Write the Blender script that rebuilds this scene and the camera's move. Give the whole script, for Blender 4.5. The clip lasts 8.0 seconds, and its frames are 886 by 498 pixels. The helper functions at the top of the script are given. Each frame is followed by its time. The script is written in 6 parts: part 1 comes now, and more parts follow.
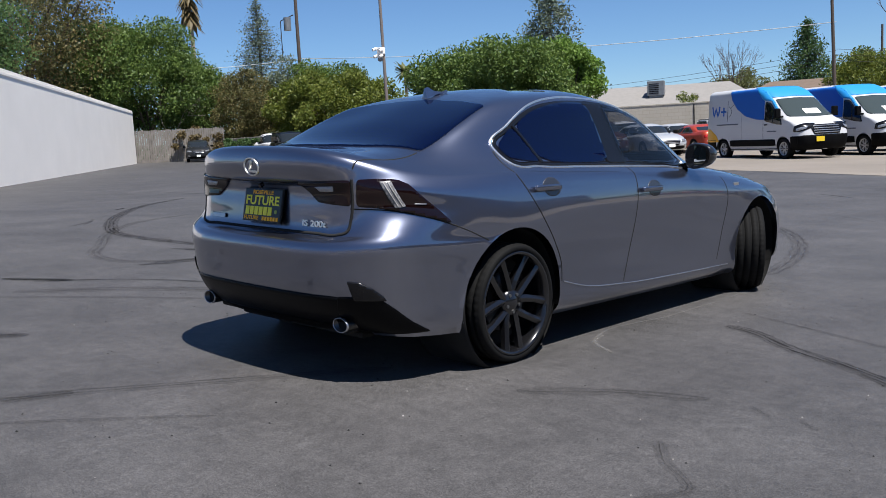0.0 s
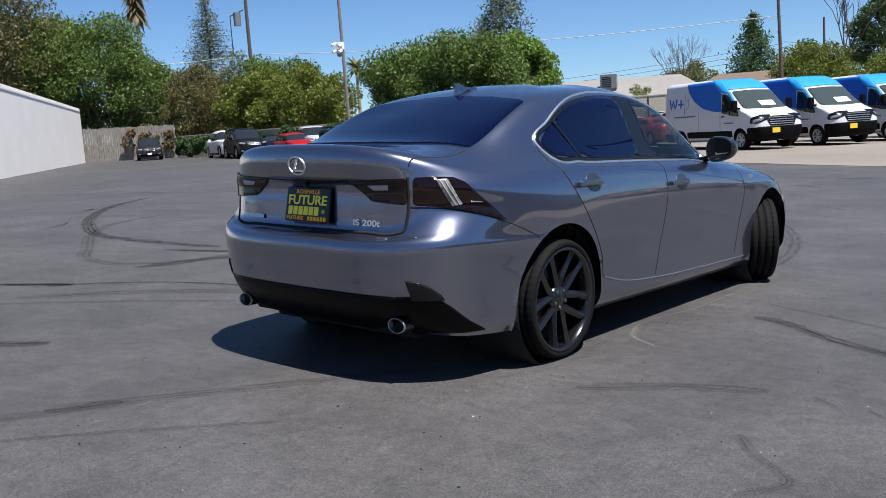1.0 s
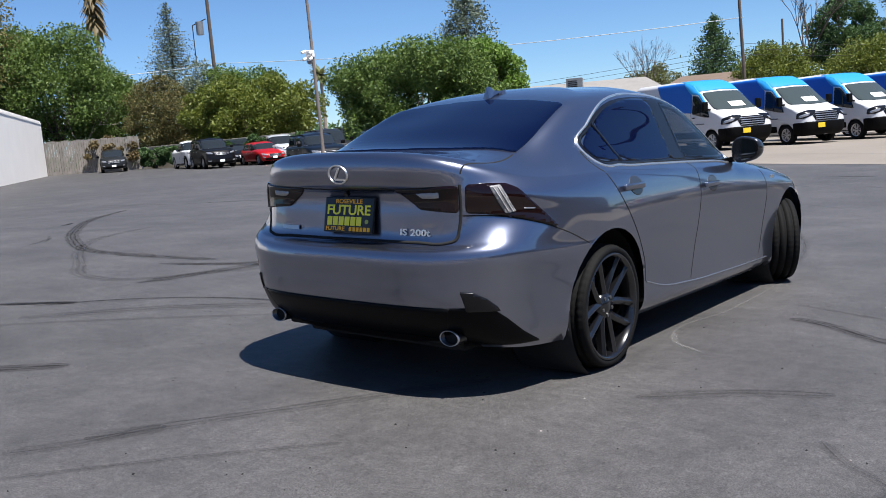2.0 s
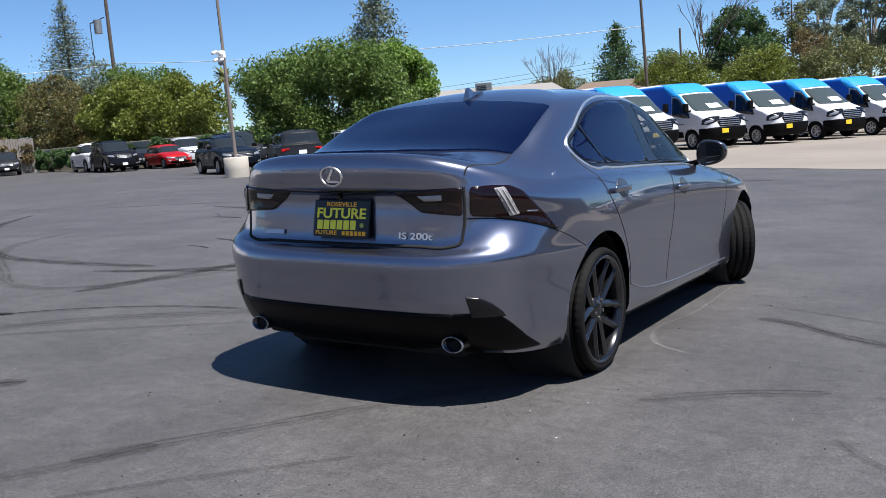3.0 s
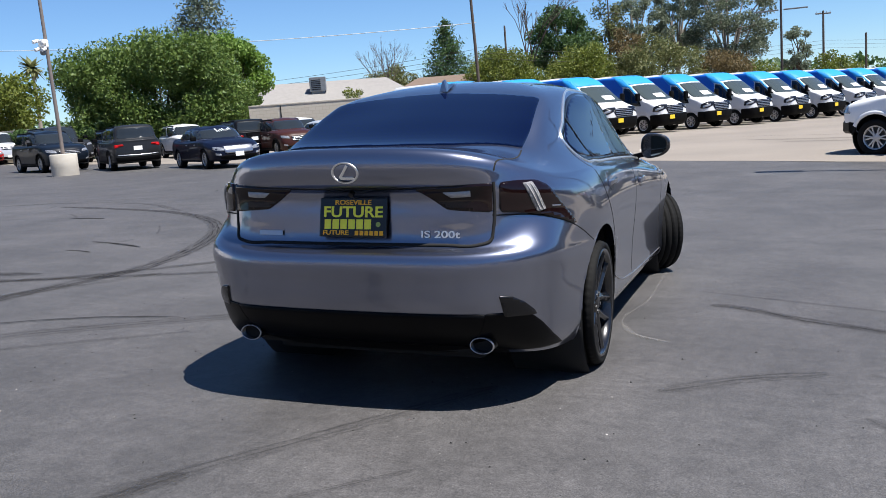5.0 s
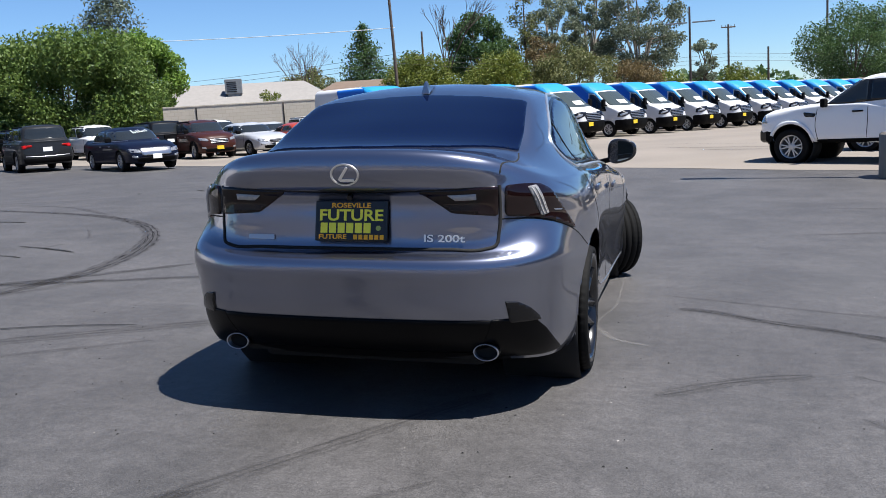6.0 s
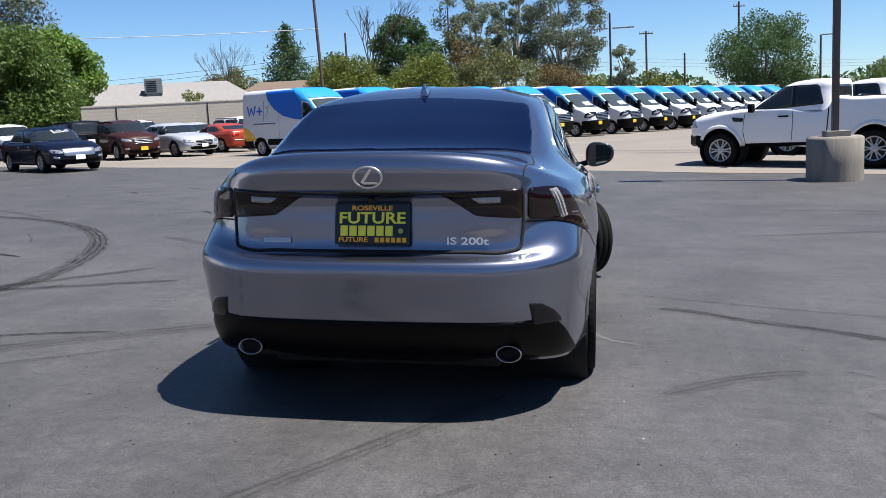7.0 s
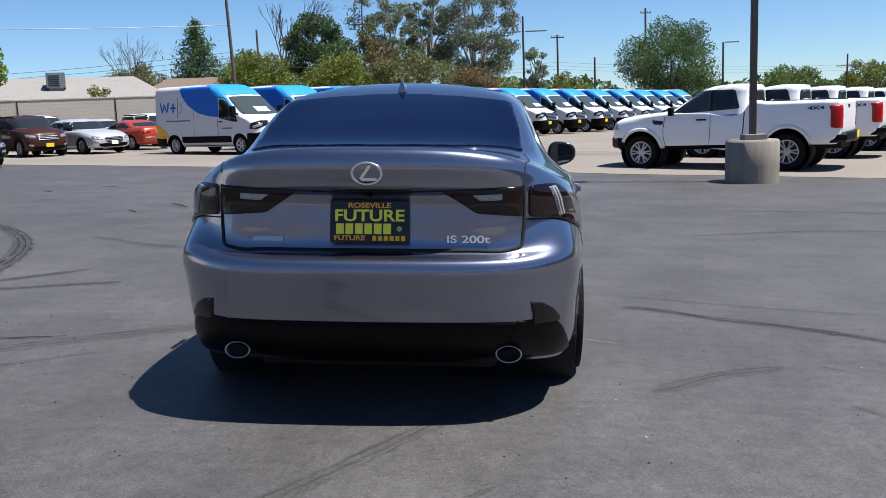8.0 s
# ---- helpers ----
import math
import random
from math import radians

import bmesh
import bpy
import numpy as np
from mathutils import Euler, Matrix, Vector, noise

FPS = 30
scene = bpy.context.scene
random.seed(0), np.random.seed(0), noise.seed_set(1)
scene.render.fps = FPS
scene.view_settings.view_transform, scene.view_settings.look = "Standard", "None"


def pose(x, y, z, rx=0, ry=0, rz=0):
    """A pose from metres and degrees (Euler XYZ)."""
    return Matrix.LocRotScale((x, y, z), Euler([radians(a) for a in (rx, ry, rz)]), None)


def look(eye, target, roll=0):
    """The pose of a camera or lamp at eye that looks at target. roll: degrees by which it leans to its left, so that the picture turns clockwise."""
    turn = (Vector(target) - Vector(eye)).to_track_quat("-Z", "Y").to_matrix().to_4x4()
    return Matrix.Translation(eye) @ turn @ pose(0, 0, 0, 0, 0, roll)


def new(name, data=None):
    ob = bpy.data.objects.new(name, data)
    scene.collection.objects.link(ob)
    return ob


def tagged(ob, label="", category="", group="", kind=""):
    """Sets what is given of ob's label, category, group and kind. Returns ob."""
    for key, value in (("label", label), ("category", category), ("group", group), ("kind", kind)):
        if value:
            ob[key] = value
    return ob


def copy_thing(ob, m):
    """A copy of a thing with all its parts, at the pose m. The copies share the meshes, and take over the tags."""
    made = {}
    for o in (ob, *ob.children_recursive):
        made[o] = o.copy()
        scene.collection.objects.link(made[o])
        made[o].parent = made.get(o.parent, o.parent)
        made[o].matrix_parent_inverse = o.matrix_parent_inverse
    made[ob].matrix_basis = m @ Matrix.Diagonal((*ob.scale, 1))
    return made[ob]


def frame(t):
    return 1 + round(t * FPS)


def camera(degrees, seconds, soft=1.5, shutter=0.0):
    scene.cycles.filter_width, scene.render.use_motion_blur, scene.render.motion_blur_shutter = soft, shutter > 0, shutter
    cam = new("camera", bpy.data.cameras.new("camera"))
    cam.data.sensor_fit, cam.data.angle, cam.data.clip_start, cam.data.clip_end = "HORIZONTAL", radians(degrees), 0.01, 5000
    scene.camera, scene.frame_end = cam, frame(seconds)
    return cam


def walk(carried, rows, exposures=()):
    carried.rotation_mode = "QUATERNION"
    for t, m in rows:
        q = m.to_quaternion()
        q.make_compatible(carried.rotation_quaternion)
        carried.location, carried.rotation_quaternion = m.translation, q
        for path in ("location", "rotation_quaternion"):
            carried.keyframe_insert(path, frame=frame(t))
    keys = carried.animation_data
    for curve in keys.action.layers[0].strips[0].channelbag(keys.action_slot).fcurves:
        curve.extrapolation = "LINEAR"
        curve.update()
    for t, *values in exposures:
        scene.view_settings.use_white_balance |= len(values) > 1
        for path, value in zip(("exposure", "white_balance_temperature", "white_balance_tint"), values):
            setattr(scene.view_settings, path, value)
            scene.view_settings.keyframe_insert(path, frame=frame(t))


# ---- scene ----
# The world is plumb; the lot slopes gently, and the parked sedan stands square on that slope.
SLOPE = pose(0, 0, 0, -1.466, 2.234, 0)

cam = camera(53.5, 8.0, 0.65)
PATH = [
    (0, (3.593, -3.407, 1.161), (2.231, -1.965, 0.901), -0.5),
    (0.5, (3.376, -3.551, 1.166), (2.028, -2.1, 0.889), -1.1),
    (1, (3.209, -3.688, 1.176), (1.931, -2.174, 0.903), -1.1),
    (1.5, (3.018, -3.757, 1.166), (1.78, -2.208, 0.901), -1.5),
    (1.7, (2.945, -3.783, 1.177), (1.71, -2.232, 0.914), -1.9),
    (2.8, (2.501, -3.926, 1.178), (1.406, -2.272, 0.918), -1.9),
    (3, (2.429, -3.963, 1.182), (1.386, -2.277, 0.922), -1.8),
    (3.5, (2.23, -3.993, 1.162), (1.276, -2.255, 0.899), -1.6),
    (4, (2.028, -4.018, 1.177), (1.086, -2.274, 0.908), -1.9),
    (4.5, (1.849, -4.097, 1.176), (1.011, -2.302, 0.906), -1.5),
    (4.7, (1.761, -4.161, 1.198), (0.985, -2.338, 0.921), -1.7),
    (6, (1.263, -4.209, 1.195), (0.755, -2.295, 0.918), -1.1),
    (6.5, (1.093, -4.223, 1.188), (0.666, -2.288, 0.913), -0.8),
    (7, (0.869, -4.294, 1.203), (0.535, -2.341, 0.928), -0.7),
    (7.5, (0.712, -4.293, 1.179), (0.457, -2.328, 0.908), -0.3),
    (8, (0.515, -4.258, 1.186), (0.381, -2.281, 0.911), 0.0),
]
walk(cam, [(t, SLOPE @ look(eye, target, roll)) for t, eye, target, roll in PATH], [(0, 0.67, 6380, 10), (1.5, 0.86, 6380, 10), (4, 0.96, 6380, 10), (6.5, 0.98, 6380, 10), (8, 0.86, 6380, 10)])

# ---- sky and sun ----
SUN = SLOPE.to_3x3() @ Vector((0.40, -0.085, 1.0)).normalized()
world = bpy.data.worlds.new("world")
scene.world = world
world.use_nodes = True
sky = world.node_tree.nodes.new("ShaderNodeTexSky")
sky.sky_type, sky.sun_disc = "NISHITA", False
sky.sun_elevation = math.asin(SUN.z)
sky.sun_rotation = math.atan2(SUN.x, SUN.y)
sky.altitude = 1500
sky.air_density, sky.dust_density, sky.ozone_density = 1.0, 0.0, 5.0
background = world.node_tree.nodes["Background"]
background.inputs["Strength"].default_value = 0.062
deep = world.node_tree.nodes.new("ShaderNodeMix")
deep.data_type, deep.blend_type = "RGBA", "MULTIPLY"
deep.inputs["Factor"].default_value, deep.inputs["B"].default_value = 1.0, (0.85, 1.0, 1.15, 1)
world.node_tree.links.new(sky.outputs[0], deep.inputs["A"])
world.node_tree.links.new(deep.outputs["Result"], background.inputs["Color"])
sun = new("sun", bpy.data.lights.new("sun", "SUN"))
sun.data.energy, sun.data.angle, sun.data.color = 5.0, radians(0.53), (1.0, 0.96, 0.90)
sun.matrix_world = look(SUN * 50, (0, 0, 0))

# ---- small tools ----
from mathutils.bvhtree import BVHTree
from mathutils.geometry import delaunay_2d_cdt

rng = np.random.default_rng(7)


def lot(x, y):
    """Height of the lot at a place of the plan: a steeper apron round the sedan that eases into the wide lot."""
    near, wide = 0.012 - 0.03902 * x - 0.02560 * y, -0.10 - 0.016 * x - 0.008 * y
    s = min(max((math.hypot(x, y) - 6) / 14, 0), 1)
    s = s * s * (3 - 2 * s)
    far = min(max((math.hypot(x, y) - 70) / 150, 0), 1)
    return (near * (1 - s) + wide * s) * (1 - far) - 0.2 * far


def material(name, colour, rough=0.5, metal=0.0, coat=0.0, vary=0.0, scale=4.0, second=None, bump=0.0, fine=60.0, spec=0.5, random=0.0, coat_ior=1.5):
    """A principled material whose colour wanders at two scales, with fine relief."""
    m = bpy.data.materials.new(name)
    m.use_nodes = True
    nodes, links = m.node_tree.nodes, m.node_tree.links
    p = nodes["Principled BSDF"]
    p.inputs["Base Color"].default_value = (*colour, 1)
    p.inputs["Roughness"].default_value, p.inputs["Metallic"].default_value = rough, metal
    p.inputs["Coat Weight"].default_value, p.inputs["Specular IOR Level"].default_value = coat, spec
    p.inputs["Coat Roughness"].default_value, p.inputs["Coat IOR"].default_value = 0.03, coat_ior
    if not (vary or bump or random):
        return m
    where = nodes.new("ShaderNodeTexCoord")
    wide, small = nodes.new("ShaderNodeTexNoise"), nodes.new("ShaderNodeTexNoise")
    for n, k, d in ((wide, scale, 5), (small, fine, 3)):
        n.inputs["Scale"].default_value, n.inputs["Detail"].default_value = k, d
        links.new(where.outputs["Object"], n.inputs["Vector"])
    if vary or random:
        ramp = nodes.new("ShaderNodeMapRange")
        ramp.inputs["From Min"].default_value, ramp.inputs["From Max"].default_value = 0.3, 0.7
        both = nodes.new("ShaderNodeMath")
        both.operation = "MULTIPLY_ADD"
        both.inputs[1].default_value = 0.35
        links.new(small.outputs["Fac"], both.inputs[0])
        half = nodes.new("ShaderNodeMath")
        half.operation = "MULTIPLY"
        half.inputs[1].default_value = 0.65
        links.new(wide.outputs["Fac"], half.inputs[0])
        links.new(half.outputs[0], both.inputs[2])
        links.new(both.outputs[0], ramp.inputs["Value"])
        mix = nodes.new("ShaderNodeMix")
        mix.data_type = "RGBA"
        other = second or tuple(c * (1 - vary) for c in colour)
        mix.inputs["A"].default_value, mix.inputs["B"].default_value = (*colour, 1), (*other, 1)
        links.new(ramp.outputs[0], mix.inputs["Factor"])
        last = mix.outputs["Result"]
        if random:
            info, hsv = nodes.new("ShaderNodeNewGeometry"), nodes.new("ShaderNodeHueSaturation")
            span = nodes.new("ShaderNodeMapRange")
            span.inputs["To Min"].default_value, span.inputs["To Max"].default_value = 1 - random, 1 + random
            links.new(info.outputs["Random Per Island"], span.inputs["Value"])
            links.new(span.outputs[0], hsv.inputs["Value"])
            links.new(last, hsv.inputs["Color"])
            last = hsv.outputs["Color"]
        links.new(last, p.inputs["Base Color"])
    if bump:
        b = nodes.new("ShaderNodeBump")
        b.inputs["Strength"].default_value, b.inputs["Distance"].default_value = bump, 0.01
        links.new(small.outputs["Fac"], b.inputs["Height"])
        links.new(b.outputs[0], p.inputs["Normal"])
    return m


def glass(name, tint, rough=0.02, clear=0.0, spec=0.5):
    """Car glass: a dark glossy pane, part clear where one sees through it."""
    m = bpy.data.materials.new(name)
    m.use_nodes = True
    nodes, links = m.node_tree.nodes, m.node_tree.links
    p = nodes["Principled BSDF"]
    p.inputs["Base Color"].default_value, p.inputs["Roughness"].default_value = (*tint, 1), rough
    p.inputs["IOR"].default_value, p.inputs["Specular IOR Level"].default_value = 1.5, spec
    if clear:
        through_, mix = nodes.new("ShaderNodeBsdfTransparent"), nodes.new("ShaderNodeMixShader")
        mix.inputs[0].default_value = clear
        links.new(p.outputs[0], mix.inputs[1])
        links.new(through_.outputs[0], mix.inputs[2])
        links.new(mix.outputs[0], nodes["Material Output"].inputs[0])
    return m


def mesh_of(name, verts, faces, mat, smooth=True):
    me = bpy.data.meshes.new(name)
    me.from_pydata([tuple(v) for v in verts], [], faces)
    me.materials.append(mat)
    if smooth:
        me.shade_smooth()
    return me


def piece(name, data, parent, label="", place=None):
    """Links a mesh as one part under a thing or under a part."""
    ob = new(name, data)
    ob.parent = parent
    if place is not None:
        ob.matrix_local = place
    if label:
        ob["label"] = label
    return ob


def part(name, bm, mat, parent, label="", smooth=False, place=None):
    me = bpy.data.meshes.new(name)
    bm.to_mesh(me)
    bm.free()
    me.materials.append(mat)
    if smooth:
        me.shade_smooth()
    return piece(name, me, parent, label, place)


def box(bm, centre, size, bevel=0.0, turn=None):
    m = Matrix.Translation(centre) @ (turn or Matrix()) @ Matrix.Diagonal((*size, 1))
    made = bmesh.ops.create_cube(bm, size=1, matrix=m)["verts"]
    if bevel:
        edges = {e for v in made for e in v.link_edges}
        bmesh.ops.bevel(bm, geom=list(edges), offset=bevel, segments=2, affect="EDGES", profile=0.6)
    return made


def tube(bm, a, b, r1, r2=None, sides=10, caps=True):
    a, b = Vector(a), Vector(b)
    m = Matrix.Translation((a + b) / 2) @ (b - a).to_track_quat("Z", "Y").to_matrix().to_4x4()
    return bmesh.ops.create_cone(bm, cap_ends=caps, segments=sides, radius1=r1, radius2=r1 if r2 is None else r2, depth=(b - a).length, matrix=m)["verts"]


def rings(profile, sides=48, axis="x"):
    """Verts and faces of a shape turned about an axis, from (along, radius) pairs."""
    verts, faces = [], []
    n = len(profile)
    for i in range(sides):
        a = 2 * math.pi * i / sides
        for u, r in profile:
            verts.append((u, r * math.cos(a), r * math.sin(a)) if axis == "x" else (r * math.cos(a), r * math.sin(a), u))
    for i in range(sides):
        for k in range(n - 1):
            j = (i + 1) % sides
            faces.append((i * n + k, i * n + k + 1, j * n + k + 1, j * n + k))
    return verts, faces


def spline(points, steps, closed=False):
    """Smooth curve through points, with tangents weighed by the chord lengths."""
    p = np.asarray(points, float)
    n = len(p)
    if closed:
        p = np.vstack([p[-1], p, p[0], p[1]])
    else:
        p = np.vstack([2 * p[0] - p[1], p, 2 * p[-1] - p[-2]])
    chord = np.maximum(np.linalg.norm(np.diff(p, axis=0), axis=1), 1e-6)
    slope = np.diff(p, axis=0) / chord[:, None]
    tangent = (slope[:-1] * chord[1:, None] + slope[1:] * chord[:-1, None]) / (chord[1:] + chord[:-1])[:, None]
    out = []
    for i in range(n if closed else n - 1):
        h = chord[i + 1]
        a, b, ta, tb = p[i + 1], p[i + 2], tangent[i] * h, tangent[i + 1] * h
        t = np.linspace(0, 1, steps, endpoint=False)[:, None]
        out.append((2 * t**3 - 3 * t**2 + 1) * a + (t**3 - 2 * t**2 + t) * ta + (3 * t**2 - 2 * t**3) * b + (t**3 - t**2) * tb)
    out = np.vstack(out)
    return out if closed else np.vstack([out, p[-2]])


def eased(p, width, closed):
    """A run of points smoothed by a short bell-shaped window."""
    reach = int(width * 3)
    bell = np.exp(-0.5 * (np.arange(-reach, reach + 1) / width) ** 2)
    bell /= bell.sum()
    if closed:
        q = np.concatenate([p[-reach:], p, p[:reach]])
    else:
        q = np.concatenate([2 * p[:1] - p[reach:0:-1], p, 2 * p[-1:] - p[-2:-reach - 2:-1]])
    return np.stack([np.convolve(q[:, k], bell, "valid") for k in range(q.shape[1])], 1)


def skin(lines, across, up, ease=0.0):
    """A closed car skin from feature lines of its right half (rear centre round to front centre), from sill to roof."""
    loops = []
    for line in lines:
        right = np.array(line, float)
        left = right[-2:0:-1] * (-1, 1, 1)
        loops.append(spline(np.vstack([right, left]), across, True))
    if ease:
        loops = [eased(p, ease, True) for p in loops]
    loops = np.array(loops)
    grid = np.array([spline(loops[:, k], up) for k in range(loops.shape[1])])
    if ease:
        grid = np.array([eased(p, 1.3, False) for p in grid])
    n, m = grid.shape[:2]
    verts = grid.reshape(-1, 3)
    faces = [(i * m + k, (i + 1) % n * m + k, (i + 1) % n * m + k + 1, i * m + k + 1) for i in range(n) for k in range(m - 1)]
    return verts, faces


def arches(verts, faces, wheels, radius, inner):
    """Opens round wheel arches: drops the faces inside and draws the edge onto the circle."""
    verts = np.array(verts)
    inside = np.zeros(len(verts), bool)
    for y, z in wheels:
        d = np.hypot(verts[:, 1] - y, verts[:, 2] - z)
        inside |= (d < radius) & (np.abs(verts[:, 0]) > inner) & (verts[:, 2] < z + radius)
    kept = [f for f in faces if not all(inside[list(f)])]
    for i in {i for f in kept for i in f if inside[i]}:
        y, z = min(wheels, key=lambda w: abs(w[0] - verts[i, 1]))
        v = np.array((verts[i, 1] - y, verts[i, 2] - z))
        v *= radius / max(np.linalg.norm(v), 1e-6)
        verts[i, 1:] = y + v[0], z + v[1]
    return verts, kept


UP = (0, 0, 1)
VIEWS = {
    "side": ((1, 0, 0), (0, 1, 0), UP), "rear": ((0, -1, 0), (1, 0, 0), UP), "front": ((0, 1, 0), (-1, 0, 0), UP),
    "corner": ((0.7071, -0.7071, 0), (0.7071, 0.7071, 0), UP), "top": (UP, (1, 0, 0), (0, 1, 0)),
    "front_corner": ((0.7071, 0.7071, 0), (-0.7071, 0.7071, 0), UP),
}


def trimmed(outline, cut, times=2):
    """An outline with its corners cut back and softened."""
    p = np.array(outline, float)
    for _ in range(times):
        q = np.roll(p, -1, 0)
        p = np.stack([p + (q - p) * cut, q - (q - p) * cut], 1).reshape(-1, 2)
    return p


class Wrap:
    """Lays outlines and strips onto a car's skin."""

    def __init__(self, verts, faces):
        self.tree = BVHTree.FromPolygons([tuple(v) for v in verts], faces)

    def drop(self, view, u, z, lift):
        out, right, rise = (Vector(a) for a in VIEWS[view])
        flat = right * u + rise * z
        place, normal, _, _ = self.tree.ray_cast(out * 9 + flat, -out)
        if place is None:
            place, normal, _, _ = self.tree.find_nearest(flat + out * 0.8)
        if normal.dot(out) < 0:
            normal = -normal
        return place + normal * lift, normal

    def patch(self, name, view, outline, mat, lift=0.003, step=0.03, cut=0.12, depth=0.006, mirror=False):
        """A filled piece with that outline (u, z), lying on the skin, with a rim that sinks into it."""
        edge = trimmed(outline, cut)
        fine = []
        for a, b in zip(edge, np.roll(edge, -1, 0)):
            for k in range(max(1, int(np.linalg.norm(b - a) / step))):
                fine.append(a + (b - a) * k / max(1, int(np.linalg.norm(b - a) / step)))
        edge = np.array(fine)
        lo, hi = edge.min(0), edge.max(0)
        inner = [Vector((a, b)) for a in np.arange(lo[0] + step / 2, hi[0], step) for b in np.arange(lo[1] + step / 2, hi[1], step)]
        pts = [Vector(e) for e in edge]
        n = len(pts)
        loop = [(i, (i + 1) % n) for i in range(n)]
        v2, _, f2, _, _, _ = delaunay_2d_cdt(pts + inner, loop, [tuple(range(n))], 1, 1e-5)
        used = sorted({i for f in f2 for i in f})
        at = {i: k for k, i in enumerate(used)}
        laid = [self.drop(view, v2[i].x, v2[i].y, lift) for i in used]
        verts = [tuple(p) for p, _ in laid]
        faces = [tuple(at[i] for i in f) for f in f2]
        count = {}
        for f in faces:
            for a, b in zip(f, f[1:] + f[:1]):
                count[frozenset((a, b))] = count.get(frozenset((a, b)), 0) + 1
        rim = {}
        for f in list(faces):
            for a, b in zip(f, f[1:] + f[:1]):
                if count[frozenset((a, b))] == 1:
                    for i in (a, b):
                        if i not in rim:
                            rim[i] = len(verts)
                            verts.append(tuple(laid[i][0] - laid[i][1] * (lift + depth)))
                    faces.append((b, a, rim[a], rim[b]))
        if mirror:
            verts = [(-x, y, z) for x, y, z in verts]
            faces = [f[::-1] for f in faces]
        return mesh_of(name, verts, faces, mat)

    def strip(self, name, view, path, width, mat, lift=0.001, round_=8, closed=False, mirror=False, corner=0.0):
        """A narrow band along a path (u, z) on the skin: a panel gap, a moulding."""
        line = spline(path, round_, closed)
        if corner:
            soft_ = trimmed(path, corner)
            line = np.vstack([a + (b - a) * np.linspace(0, 1, 6, endpoint=False)[:, None] for a, b in zip(soft_, np.roll(soft_, -1, 0))])
        laid = [self.drop(view, u, z, lift) for u, z in line]
        verts, faces = [], []
        n = len(laid)
        for i, (p, nn) in enumerate(laid):
            a, b = laid[i - 1][0] if (i or closed) else p, laid[(i + 1) % n][0] if (i < n - 1 or closed) else p
            side = (b - a).cross(nn).normalized() * width / 2
            verts += [p - side - nn * (lift + 0.004), p - side, p + side, p + side - nn * (lift + 0.004)]
        for i in range(n if closed else n - 1):
            j = (i + 1) % n
            for k in range(3):
                faces.append((i * 4 + k, i * 4 + k + 1, j * 4 + k + 1, j * 4 + k))
        if mirror:
            verts = [Vector((-v.x, v.y, v.z)) for v in verts]
            faces = [f[::-1] for f in faces]
        return mesh_of(name, verts, faces, mat)

    def point(self, view, u, z, lift=0.0):
        return self.drop(view, u, z, lift)

# ---- materials ----
paint = material("grey_metallic_paint", (0.161, 0.175, 0.234), 0.30, 0.95, 1.0, 0.14, 900, bump=0.0, fine=2500, coat_ior=2.0)
dark_trim = material("black_trim", (0.0035, 0.0035, 0.004), 0.6, 0.0, 0.0, 0.3, 30, bump=0.1, fine=400, spec=0.08)
satin_black = material("satin_black_plastic", (0.0025, 0.0025, 0.003), 0.36, 0.0, 0.0, 0.3, 30, bump=0.05, fine=400, spec=0.10)
gloss_black = material("gloss_black", (0.006, 0.006, 0.007), 0.22, 0.0, 0.0, spec=0.35)
under_black = material("underbody", (0.006, 0.006, 0.006), 0.9, vary=0.4, scale=8)
chrome = material("chrome", (0.92, 0.90, 0.86), 0.32, 1.0)
dark_chrome = material("sooty_chrome", (0.10, 0.098, 0.095), 0.35, 1.0, vary=0.5, scale=25, fine=200)
rubber = material("tyre_rubber", (0.007, 0.007, 0.007), 0.75, spec=0.15, vary=0.35, scale=14, bump=0.15, fine=220)
rim_black = material("black_wheel", (0.006, 0.006, 0.007), 0.22, 0.0, 0.4)
tint = glass("tinted_glass", (0.0006, 0.0022, 0.0170), spec=0.40)
clear_tint = glass("light_tinted_glass", (0.006, 0.008, 0.010), 0.02, 0.45)
smoke_red = material("smoked_red_lens", (0.007, 0.0022, 0.0020), 0.10, 0.0, 0.1, spec=0.35)
clear_lens = material("clear_lens", (0.34, 0.33, 0.33), 0.25, 0.1, 0.3, 0.85, 45, fine=240)
pale_lens = material("pale_lens", (0.40, 0.385, 0.365), 0.3, 0.0, 0.2, 0.3, 60, fine=300)
plate_black = material("plate_black", (0.010, 0.010, 0.010), 0.3, vary=0.2, scale=20)
yellow = material("plate_yellow", (0.95, 0.86, 0.06), 0.5, vary=0.08, scale=40)
orange = material("plate_orange", (0.95, 0.45, 0.01), 0.5, vary=0.08, scale=40)
asphalt = material("asphalt", (0.074, 0.071, 0.072), 0.62, spec=0.50)
nodes, links = asphalt.node_tree.nodes, asphalt.node_tree.links
where = nodes.new("ShaderNodeTexCoord")


